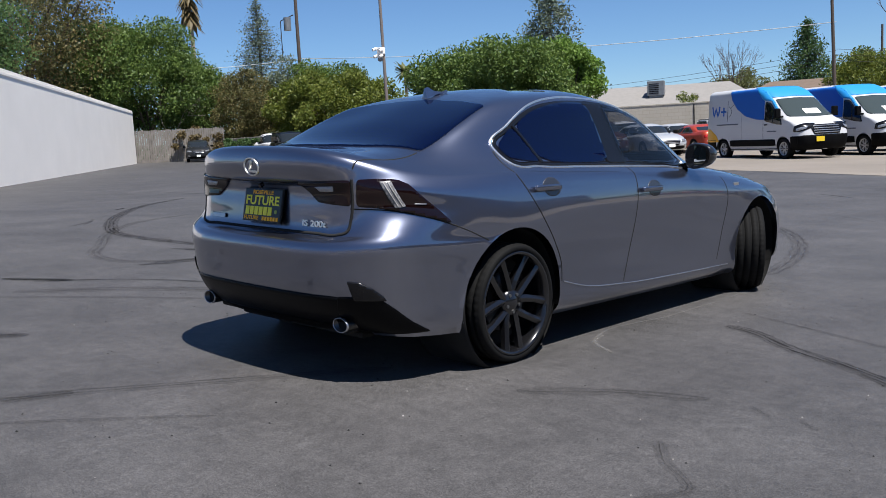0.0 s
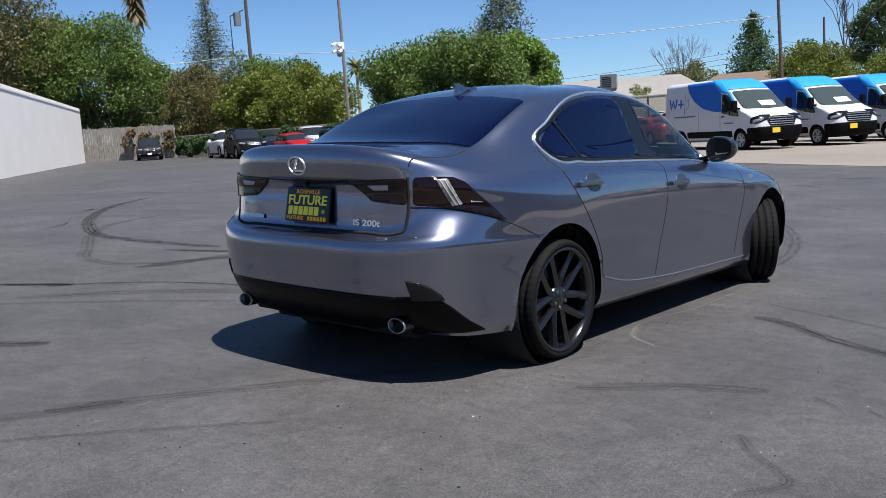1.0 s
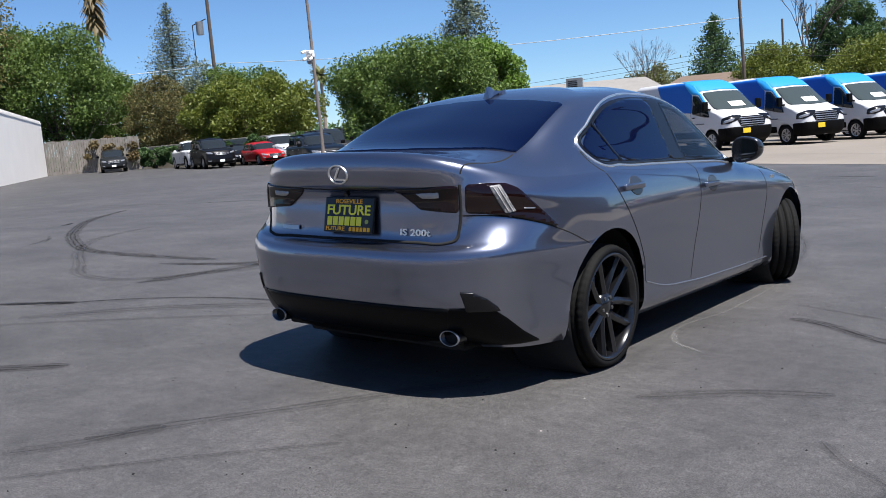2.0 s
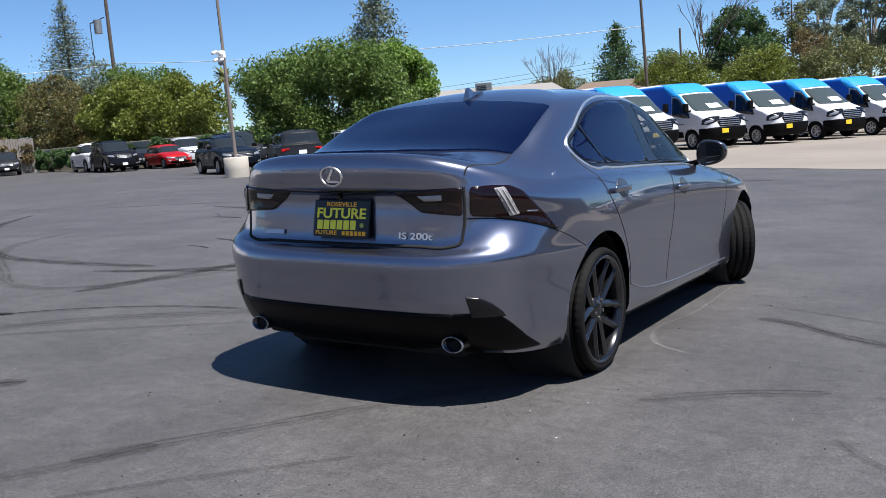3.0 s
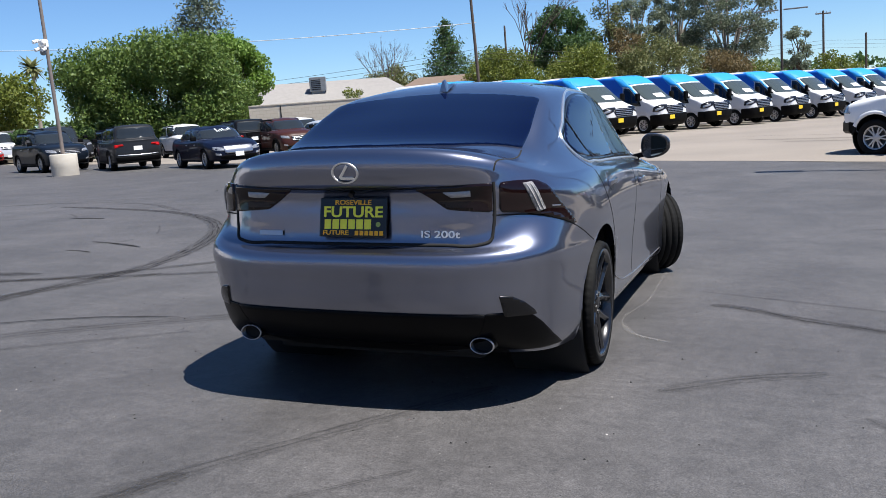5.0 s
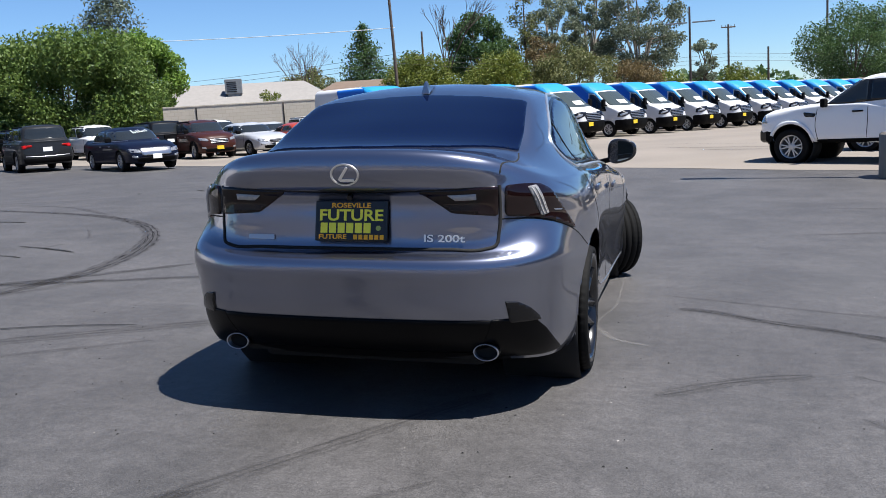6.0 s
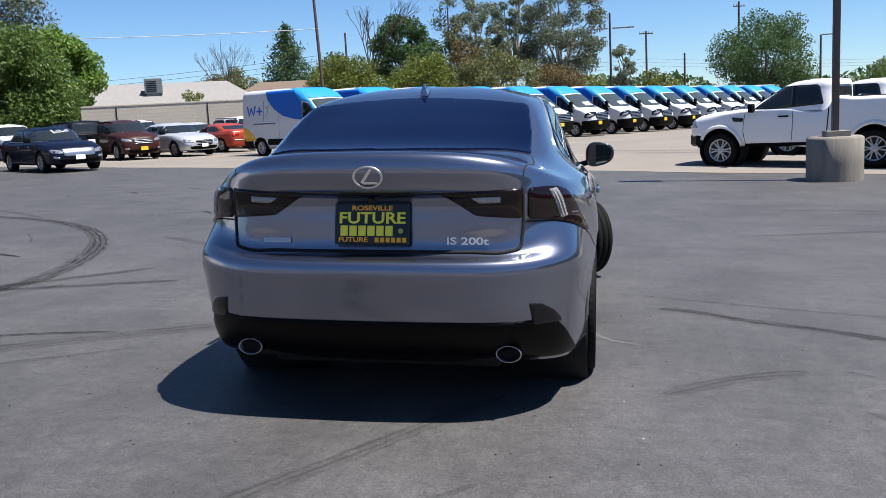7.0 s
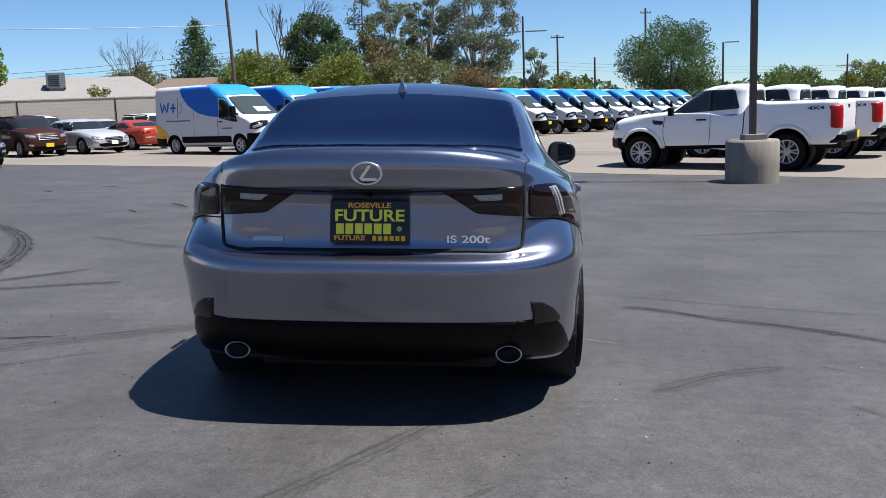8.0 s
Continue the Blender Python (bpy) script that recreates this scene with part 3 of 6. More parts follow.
    # Bright strip drawn in for the light that the flared sill ledge catches.
    lines("sill_light_line", "side", [(.40, .375), (.6, .325), (1.0, .285), (1.6, .262), (2.33, .25)], .007, chrome_dull, lift=.004)
    lines("lid_gap", "rear", [(.598, .962), (.60, .90), (.597, .78), (.585, .725), (.55, .714), (.40, .711), (.2, .710), (0, .710)], .013, under_black, lift=.003)
    lines("lid_gap", "top", [(.605, -.42), (.622, -.53), (.622, -.66), (.605, -.78), (.597, -.845)], .007, under_black)
    lines("bumper_gap", "corner", [(-.17, .83), (.0, .822), (.12, .80), (.24, .765), (.36, .715), (.47, .655)], .006, under_black)
    piece("spoiler_gap", wrap.strip("spoiler_gap", "rear", [(-.57, .952), (-.3, .943), (0, .938), (.3, .943), (.57, .952)], .014, gloss_black, lift=.001), car)

    # tail lamps: the lid half and the wing half
    for flip in (False, True):
        lamp = piece("tail_lamp", wrap.patch("tail_lamp", "corner", [(-.140, .960), (-.06, .962), (.035, .957), (.095, .932), (.20, .838), (.292, .752), (.20, .780), (.07, .815), (-.06, .834), (-.140, .839)], smoke_red, cut=.12, mirror=flip, lift=.009, step=.014), car, "smoked dark red tail lamp")
        piece("lamp_strip", wrap.patch("lamp_strip", "corner", [(-.040, .948), (.010, .951), (.078, .838), (.030, .829)], clear_lens, cut=.05, mirror=flip, lift=.012, step=.012), lamp, "clear light strip")
        for k in range(2):
            piece("light_bar", wrap.strip("light_bar", "corner", [(-.022 + .020 * k, .942), (.013 + .020 * k, .890), (.043 + .020 * k, .838)], .0048, pale_lens, lift=.0145, mirror=flip), lamp)
        piece("lamp_hook", wrap.patch("lamp_hook", "corner", [(.115, .852), (.17, .848), (.165, .842), (.115, .845)], chrome_dull, cut=.12, mirror=flip, lift=.012), lamp)
        inner = piece("tail_lamp", wrap.patch("tail_lamp", "rear", [(.285, .942), (.45, .949), (.592, .959), (.592, .841), (.415, .853), (.345, .900)], smoke_red, cut=.06, mirror=flip, lift=.009, step=.014), car, "smoked dark red tail lamp")
        piece("reverse_lens", wrap.patch("reverse_lens", "rear", [(.400, .930), (.512, .933), (.512, .908), (.432, .904)], pale_lens, cut=.02, mirror=flip, lift=.013), inner, "clear reversing lens")

    # lower bumper
    piece("diffuser", wrap.patch("diffuser", "rear", [(-.60, .437), (-.3, .437), (0, .436), (.3, .437), (.60, .437), (.60, .28), (.3, .285), (0, .285), (-.3, .285), (-.60, .28)], satin_black, cut=.12, lift=.005), car, "black plastic rear valance")
    both("diffuser_corner", "corner", [(-.235, .437), (-.12, .440), (-.05, .435), (.02, .385), (.10, .315), (.185, .255), (.05, .255), (-.1, .262), (-.235, .278)], satin_black, cut=.05, lift=.005, step=.012)
    both("corner_trim", "corner", [(-.187, .513), (-.13, .506), (-.075, .480), (-.025, .442), (-.012, .422), (-.158, .424)], gloss_black, "black bumper corner trim", cut=.04, lift=.007, step=.015)
    for side in (-1, 1):
        bm = bmesh.new()
        loops = []
        for y, r in ((-.70, .040), (-.862, .040), (-.868, .0385), (-.868, .0355), (-.77, .034)):
            loops.append([bm.verts.new((side * .545 + 1.28 * r * math.cos(k), y + .06 * r * math.sin(k), .297 + .86 * r * math.sin(k))) for k in np.linspace(0, 2 * math.pi, 36, endpoint=False)])
        for p, q in zip(loops, loops[1:]):
            for k in range(36):
                bm.faces.new((p[k], p[(k + 1) % 36], q[(k + 1) % 36], q[k]))
        tip = part("exhaust_tip", bm, dark_chrome, car, "sooty oval metal exhaust tip", smooth=True)
        ring = bmesh.new()
        loops = [[ring.verts.new((side * .545 + 1.28 * r * math.cos(k), y, .297 + .86 * r * math.sin(k))) for k in np.linspace(0, 2 * math.pi, 36, endpoint=False)] for y, r in ((-.862, .0410), (-.870, .0405), (-.872, .0385), (-.870, .0365), (-.858, .0362))]
        for p, q in zip(loops, loops[1:]):
            for k in range(36):
                ring.faces.new((p[k], p[(k + 1) % 36], q[(k + 1) % 36], q[k]))
        part("tip_rim", ring, chrome_dull, tip, smooth=True)
        bm = bmesh.new()
        bm.faces.new([bm.verts.new((side * .545 + .046 * math.cos(k), -.842, .297 + .031 * math.sin(k))) for k in np.linspace(0, 2 * math.pi, 24, endpoint=False)])
        part("exhaust_bore", bm, under_black, tip)

    # badges and plate
    face, out = wrap.point("rear", 0, 1.012)
    bm = bmesh.new()
    hoop = [Vector((.062 * math.cos(a), .046 * math.sin(a), 0)) for a in np.linspace(0, 2 * math.pi, 40, endpoint=False)]
    loops = [[bm.verts.new(p * k + Vector((0, 0, h))) for p in hoop] for k, h in ((1.0, -.002), (.97, .003), (.86, .003), (.83, -.002))]
    for a, b in zip(loops, loops[1:]):
        for i in range(40):
            bm.faces.new((a[i], a[(i + 1) % 40], b[(i + 1) % 40], b[i]))
    box(bm, (-.006, .004, .001), (.011, .066, .004), .001, Matrix.Rotation(-.62, 4, "Z"))
    box(bm, (.008, -.023, .001), (.060, .010, .004), .001)
    lie = Matrix.Translation(face + out * .003) @ pose(0, 0, 0, 90 - math.degrees(math.asin(out.z)), 0, 0)
    part("badge", bm, chrome, car, "oval chrome badge", place=lie)
    ends = [wrap.point("rear", u, v)[0] for u, v in ((.30, .752), (.465, .752), (.38, .735), (.38, .770))]
    along, up_ = (ends[1] - ends[0]).normalized(), (ends[3] - ends[2]).normalized()
    out = along.cross(up_).normalized()
    lie = Matrix((along, out.cross(along), out)).transposed().to_4x4()
    letters("model_lettering", "IS 200t", .040, chrome, car, Matrix.Translation((ends[0] + ends[1]) / 2 + out * .0075) @ lie, "chrome model lettering", 1.5, .0006, .002)
    foot, _ = wrap.point("rear", -.405, .752)
    bm = bmesh.new()
    box(bm, (0, 0, .002), (.12, .020, .004), .001)
    part("trim_badge", bm, chrome_dull, car, "small grey trim badge", place=Matrix.Translation(foot + Vector((0, -.003, 0))) @ pose(0, 0, 0, 80, 0, -3))
    hold = Matrix.Translation((0, -.884, .822)) @ pose(0, 0, 0, 79, 0, 0)
    bm = bmesh.new()
    box(bm, (0, 0, 0), (.310, .164, .014), .006)
    plate = part("licence_plate", bm, plate_black, car, "black dealer plate with yellow and orange lettering", place=hold)
    for text, size, mat, u, v, wide, bold in (("ROSEVILLE", .0275, orange, 0, .0615, 1.3, .0006), ("FUTURE", .063, yellow, 0, .0205, 1.22, .0014), ("FUTURE", .026, orange, -.077, -.0655, 1.3, .0006)):
        letters("lettering", text, size, mat, plate, Matrix.Translation((u, v, .008)), "", wide, bold, .0008)
    bars("lettering_bar", 6, .222, .041, yellow, plate, Matrix.Translation((-.022, -.029, .008)), .2)
    bars("lettering_bar", 6, .135, .019, orange, plate, Matrix.Translation((.077, -.0655, .008)), .3)
    bm = bmesh.new()
    tube(bm, (.118, -.029, .006), (.118, -.029, .009), .011, sides=7)
    part("plate_mark", bm, yellow_green, plate)
    bm = bmesh.new()
    tube(bm, (0, -.88, .925), (0, -.90, .915), .011, sides=12)
    part("camera_lens", bm, gloss_black, car)
    spot, out = wrap.point("side", 2.42, .80, .003)
    bm = bmesh.new()
    box(bm, (0, 0, 0), (.006, .07, .022), .001)
    for side in (-1, 1):
        part("side_badge", bm.copy(), chrome, car, place=Matrix.Translation((side * spot.x, spot.y, spot.z)))
    bm.free()

    # handles in their scoops; the hollow's shade is a darker patch on the skin
    for y, z in ((.265, .882), (1.30, .824)):
        both("handle_scoop", "side", [(y + .035 + .078 * math.cos(k), z + .002 + .050 * math.sin(k)) for k in np.linspace(0, 2 * math.pi, 14, endpoint=False)], scoop_shade, lift=.0015, cut=.2, step=.012)
        spot, out = wrap.point("side", y, z)
        for side in (-1, 1):
            bm = bmesh.new()
            box(bm, (side * (spot.x + .020), y - .02, z + .002), (.018, .215, .030), .008)
            part("door_handle", bm, paint, car, smooth=True)

    # mirrors
    for side in (-1, 1):
        mirror = piece("wing_mirror", None, car)
        bm = bmesh.new()
        bmesh.ops.create_uvsphere(bm, u_segments=24, v_segments=16, radius=1)
        for v in bm.verts:
            x, y, z = v.co
            flat = max(y, -.35)
            sx, sz = math.copysign(abs(x) ** .72, x), math.copysign(abs(z) ** .80, z)
            v.co = Vector((side * (.915 + .096 * sx), 1.835 + .10 * flat, 1.008 + .080 * sz * (1 - .20 * sx) + .006 * sx))
        part("housing", bm, dark_trim if side < 0 else housing_black, mirror, "black mirror housing", smooth=True)
        bm = bmesh.new()
        bmesh.ops.create_circle(bm, cap_ends=True, segments=28, radius=1)
        for v in bm.verts:
            x, z = math.copysign(abs(v.co.x) ** .72, v.co.x), math.copysign(abs(v.co.y) ** .80, v.co.y)
            v.co = Vector((side * (.915 + .078 * x), 1.790 - .030 * x, 1.008 + .064 * z * (1 - .20 * x) + .006 * x))
        part("mirror_glass", bm, mirror_mat, mirror, "silvered mirror glass")
        bm = bmesh.new()
        box(bm, (side * .815, 1.86, .945), (.12, .075, .034), .01, Matrix.Rotation(side * -.25, 4, "Y"))
        part("stalk", bm, dark_trim, mirror)

    # roof fin
    bm = bmesh.new()
    spine = [(-.06, 0), (-.055, .052), (-.03, .060), (.02, .040), (.09, .012), (.13, 0)]
    for y, h in spine:
        w = .022 * (1 - (y + .06) / .25)
        bm.verts.new((w, .31 + y, 1.362 + .055 * (y + .06) / .19)), bm.verts.new((.004, .31 + y, 1.368 + h)), bm.verts.new((-.004, .31 + y, 1.368 + h)), bm.verts.new((-w, .31 + y, 1.362 + .055 * (y + .06) / .19))
    bm.verts.ensure_lookup_table()
    for i in range(len(spine) - 1):
        for k in range(3):
            bm.faces.new((bm.verts[i * 4 + k], bm.verts[i * 4 + k + 1], bm.verts[i * 4 + 5 + k], bm.verts[i * 4 + 4 + k]))
    bm.faces.new([bm.verts[k] for k in range(4)])
    part("antenna_fin", bm, paint, car, "grey shark-fin antenna")

    # running gear
    for side in (-1, 1):
        for y, steer in ((0, 0), (WHEELBASE, 33)):
            face_out = 0 if side > 0 else 180
            sport_wheel(car, Matrix.Translation((side * .772, y, AXLE)) @ pose(0, 0, 0, 0, 0, steer + face_out))
            v, f = rings([(.50, .01), (.50, .372), (.84, .372), (.855, .36)], 40)
            piece("wheel_well", mesh_of("wheel_well", [(side * a, y + b, .33 + c) for a, b, c in v], f, under_black), car)
    bm = bmesh.new()
    box(bm, (0, 1.4, .26), (1.0, 4.2, .14), .03)
    box(bm, (0, 1.4, .30), (1.55, 1.95, .16), .03)
    box(bm, (0, -.62, .30), (1.1, .36, .12), .03)
    part("underbody", bm, under_black, car)
    bm = bmesh.new()
    box(bm, (0, 1.45, .42), (1.5, 2.6, .04))
    box(bm, (0, 2.05, .82), (1.35, .45, .22), .08)
    box(bm, (0, -.02, .95), (1.2, .5, .12), .05)
    part("cabin_floor", bm, cabin_dark, car)
    for x in (-.37, .37):
        for y in (.42, 1.25):
            bm = bmesh.new()
            box(bm, (x, y + .22, .58), (.5, .52, .16), .06)
            box(bm, (x, y - .08, .84), (.48, .14, .52), .06, Matrix.Rotation(.22, 4, "X"))
            box(bm, (x, y - .17, 1.16), (.26, .10, .17), .04, Matrix.Rotation(.15, 4, "X"))
            part("seat", bm, cabin_dark, car, "black leather seat")
    v, f = rings([(-.014, .172), (-.014, .190), (.014, .190), (.014, .172), (-.014, .172)], 32, "z")
    piece("steering_wheel", mesh_of("steering_wheel", v, f, cabin_dark), car, place=pose(-.37, 1.72, .93, 65, 0, 0))
    return car


sedan()

# ---- parked vehicles ----
def coat(name, colour, metal=0.3, rough=0.3, shine=0.35):
    return material(name, colour, rough, metal, 0.30, 0.05, 40, fine=400, spec=shine)


white_paint = coat("white_paint", (0.56, 0.56, 0.57), 0.0, 0.35)
truck_white = coat("bright_white_paint", (0.80, 0.80, 0.80), 0.0, 0.35)
blue_wrap = material("blue_wrap", (0.008, 0.110, 0.46), 0.5, 0.0, 0.0, 0.05, 40, fine=400, spec=0.3)
sky_wrap = material("sky_blue_wrap", (0.020, 0.245, 0.56), 0.5, 0.0, 0.0, 0.05, 40, fine=400, spec=0.3)
amber_wrap = coat("amber_wrap", (0.85, 0.42, 0.03), 0.0, 0.4)
car_glass = glass("parked_car_glass", (0.018, 0.022, 0.025), 0.03, spec=0.55)
van_glass = glass("van_windshield_glass", (0.046, 0.058, 0.056), 0.03, spec=0.5)
privacy_glass = glass("privacy_glass", (0.008, 0.010, 0.012), 0.03)
head_lens = material("headlamp_lens", (0.50, 0.51, 0.53), 0.12, 0.5, 1.0, 0.5, 25, (0.12, 0.12, 0.13))
red_lens = material("red_lens", (0.36, 0.006, 0.005), 0.2, 0.0, 0.2, spec=0.3)
silver_rim = material("silver_rim", (0.45, 0.45, 0.46), 0.3, 0.8)
paper = material("paper", (0.85, 0.85, 0.83), 0.8)
tag_yellow = material("dealer_tag_yellow", (0.72, 0.50, 0.02), 0.5)


def hoop_line(w, wf, wr, yr, yf, zr, zm, zf):
    span = yf - yr
    ys = [yr, yr + .03, yr + .13, yr + .09 * span + .15, yr + .35 * span, yr + .55 * span, yr + .75 * span, yf - .09 * span - .15, yf - .15, yf - .03, yf]
    xs = [0, .6 * wr, .95 * wr, .35 * wr + .65 * w, w, w, w, .4 * wf + .6 * w, .92 * wf, .6 * wf, 0]
    zs = [zr, zr, zr, .4 * zr + .6 * zm, zm, zm, zm, .4 * zf + .6 * zm, zf, zf, zf]
    return list(zip(xs, ys, zs))


WHEELS = {}


def road_wheel(parent, place, radius, width, rim_mat):
    key = (radius, width, rim_mat.name)
    if key not in WHEELS:
        rim = radius * .66
        spokes = []
        v, f = rings([(.30 * width, .0001), (.34 * width, .14 * radius), (.24 * width, .22 * radius)], 20)
        spokes = (v, f)
        bm = bmesh.new()
        for k in range(6):
            for lean in (-.17, .17):
                a = math.radians(60 * k) + lean
                box(bm, (.30 * width, .40 * radius * math.cos(a), .40 * radius * math.sin(a)), (.10 * width, .50 * radius, .075 * radius), .004, Matrix.Rotation(a + lean * .25, 4, "X"))
        v, f = rings([(.44 * width, .665 * radius), (.45 * width, .655 * radius), (.40 * width, .60 * radius), (.20 * width, .59 * radius)], 32)
        ring = [bm.verts.new(p) for p in v]
        for q in f:
            bm.faces.new([ring[i] for i in q])
        me = bpy.data.meshes.new("spokes")
        bm.to_mesh(me)
        bm.free()
        me.materials.append(rim_mat)
        WHEELS[key] = (tyre_mesh("tyre", width, radius, rim, rubber, 2), me,
                       mesh_of("rim", *rings([(.42 * width, rim + .004), (.40 * width, rim - .02), (.05 * width, rim - .03), (.0, .0001)], 32), rim_dark_well), mesh_of("hub_cap", *spokes, rim_mat))
    wheel = piece("wheel", None, parent)
    wheel.matrix_local = place
    tyre, spoke, rim, cap = WHEELS[key]
    for name, me in (("tyre", tyre), ("spokes", spoke), ("rim", rim), ("hub_cap", cap)):
        piece(name, me, wheel)


rim_dark_well = material("rim_well", (0.10, 0.10, 0.10), 0.5, 0.5)


def vehicle(kind, label, category, paint_mat, L, W, H, nose, hood, belt, deck, tail, glass_rear, roof_rear, roof_front, shield, front_axle, rear_axle, wheel=.34, rail=.36, roof=.22, rim=None, clad=True, panes=((.04, .50), (.55, .96)), sill=.24, rear_pane=True, group="", glass_top=None):
    """A parked car, built round its middle with its nose along +y; lengths in metres."""
    thing = tagged(new(kind), label, category, group)
    lines_ = [
        hoop_line(.44 * W, .38 * W, .40 * W, -L / 2 + .12, L / 2 - .14, sill + .02, sill, sill),
        hoop_line(.485 * W, .43 * W, .45 * W, -L / 2 + .03, L / 2 - .05, sill + .10, sill + .05, sill + .05),
        hoop_line(.50 * W, .45 * W, .46 * W, -L / 2, L / 2, .55, .50, .50),
        hoop_line(.50 * W, .45 * W, .46 * W, -L / 2 + .03, L / 2 - .04, .5 * deck + .33, .5 * belt + .30, .5 * nose + .28),
        hoop_line(.487 * W, .42 * W, .45 * W, -L / 2 + .05, L / 2 - .12, deck - .08, belt - .07, nose),
        hoop_line(.465 * W, .36 * W, .43 * W, -L / 2 + tail, shield + .55 * (L / 2 - shield), deck, belt - .01, hood - .04),
        hoop_line(.445 * W, .36 * W, .42 * W, glass_rear, shield, deck + .02, belt + .05, hood),
        hoop_line(rail * W, .9 * rail * W, .93 * rail * W, roof_rear, roof_front, H - .07, H - .09, H - .10),
        hoop_line(roof * W, .8 * roof * W, .85 * roof * W, roof_rear + .15, roof_front - .2, H - .012, H - .015, H - .03),
        [(0, roof_rear + .5 + .04 * k, H) for k in range(11)],
    ]
    verts, faces = skin(lines_, 6, 5)
    wrap = Wrap(verts, faces)
    arch = wheel + .04
    verts, faces = arches(verts, faces, [(rear_axle, wheel), (front_axle, wheel)], arch, .30 * W)
    piece("body", mesh_of("body", verts, faces, paint_mat), thing)

    def both(name, view, outline, mat, parent=None, **more):
        made = []
        for flip in (False, True):
            made.append(piece(name, wrap.patch(name, view, outline, mat, mirror=flip, step=.08, **more), parent or thing))
        return made

    lo_b, lo_f = max(glass_rear, roof_rear - .45) + .12, shield - .12
    hi_b, hi_f = roof_rear + .10, roof_front - .05
    for a, b in panes:
        def spot(k, top):
            low, high = (lo_b + (lo_f - lo_b) * k, belt + .07), (hi_b + (hi_f - hi_b) * k, H - .125)
            return high if top else low
        both("side_window", "side", [spot(a, 0), spot(b, 0), spot(b, 1), spot(a, 1)], car_glass, lift=.006, cut=.10)
    piece("windshield", wrap.patch("windshield", "front", [(-.40 * W, hood + .05), (.40 * W, hood + .05), (rail * .88 * W, glass_top or H - .125), (-rail * .88 * W, glass_top or H - .125)], car_glass, lift=.006, cut=.08), thing)
    if rear_pane:
        piece("rear_window", wrap.patch("rear_window", "rear", [(-.37 * W, deck + .08), (.37 * W, deck + .08), (rail * .85 * W, H - .13), (-rail * .85 * W, H - .13)], car_glass, lift=.006, cut=.08), thing)
    both("headlamp", "front", [(.26 * W, nose - .17), (.445 * W, nose - .12), (.445 * W, nose + .0), (.28 * W, nose - .05)], head_lens, lift=.008, cut=.15)
    piece("grille", wrap.patch("grille", "front", [(-.24 * W, nose - .06), (.24 * W, nose - .06), (.19 * W, nose - .28), (-.19 * W, nose - .28)], gloss_black, lift=.008, cut=.12), thing)
    for k in range(3):
        piece("grille_bar", wrap.strip("grille_bar", "front", [(-.215 * W, nose - .10 - .06 * k), (0, nose - .10 - .06 * k), (.215 * W, nose - .10 - .06 * k)], .02, chrome_dull, lift=.016), thing)
    piece("lower_intake", wrap.patch("lower_intake", "front", [(-.36 * W, .44), (.36 * W, .44), (.33 * W, .29), (-.33 * W, .29)], dark_trim, lift=.006, cut=.15), thing)
    both("tail_light", "rear", [(.27 * W, deck - .13), (.445 * W, deck - .13), (.445 * W, deck - .27), (.36 * W, deck - .23), (.27 * W, deck - .20)], red_lens, lift=.008, cut=.15)
    piece("rear_moulding", wrap.strip("rear_moulding", "rear", [(-.40 * W, sill + .33), (0, sill + .31), (.40 * W, sill + .33)], .03, chrome_dull, lift=.010), thing)
    spot_, _ = wrap.point("rear", 0, deck - .30, .012)
    bm = bmesh.new()
    box(bm, spot_, (.31, .02, .15), .004)
    part("plate", bm, paper, thing)
    for flip in (False, True):
        mid = lo_b + (lo_f - lo_b) * (panes[0][1] + panes[1][0]) / 2
        piece("door_seam", wrap.strip("door_seam", "side", [(mid, belt - .02), (mid + .02, .62), (mid - .02, sill + .10)], .014, under_black, mirror=flip), thing)
        piece("door_seam", wrap.strip("door_seam", "side", [(shield - .12, belt - .04), (shield - .08, .62), (shield - .14, sill + .10)], .014, under_black, mirror=flip), thing)
        piece("window_moulding", wrap.strip("window_moulding", "side", [(lo_b + .05, belt + .045), ((lo_b + lo_f) / 2, belt + .045), (lo_f + .02, belt + .045)], .018, chrome_dull, mirror=flip, lift=.010), thing)
        for y in (mid - .10, mid + .80):
            piece("door_handle", wrap.strip("door_handle", "side", [(y - .20, belt - .12), (y, belt - .12)], .030, chrome_dull, mirror=flip, lift=.014, round_=3), thing)
        piece("fog_lamp", wrap.patch("fog_lamp", "front", [(.33 * W, .42), (.42 * W, .45), (.42 * W, .52), (.33 * W, .49)], head_lens, mirror=flip, lift=.008, cut=.1, step=.05), thing)
        if H > 1.6 and glass_rear < -1.5:
            piece("roof_rail", wrap.strip("roof_rail", "top", [(rail * .93 * W, roof_rear + .25), (rail * .96 * W, (roof_rear + roof_front) / 2), (rail * .90 * W, roof_front - .15)], .035, dark_trim, mirror=flip, lift=.035), thing)
    if clad:
        for flip in (False, True):
            for y in (rear_axle, front_axle):
                arc = [(y + (arch + .025) * math.cos(a), wheel + (arch + .025) * math.sin(a)) for a in np.linspace(.05, math.pi - .05, 9)]
                piece("arch_cover", wrap.strip("arch_cover", "side", arc, .055, dark_trim, mirror=flip, lift=.008), thing)
        both("side_cladding", "side", [(rear_axle + arch + .02, sill + .03), (front_axle - arch - .02, sill + .03), (front_axle - arch - .02, sill + .15), (rear_axle + arch + .02, sill + .15)], dark_trim, lift=.005, cut=.05)
        piece("rear_cladding", wrap.patch("rear_cladding", "rear", [(-.42 * W, sill + .08), (.42 * W, sill + .08), (.44 * W, sill + .26), (-.44 * W, sill + .26)], dark_trim, lift=.005, cut=.05), thing)
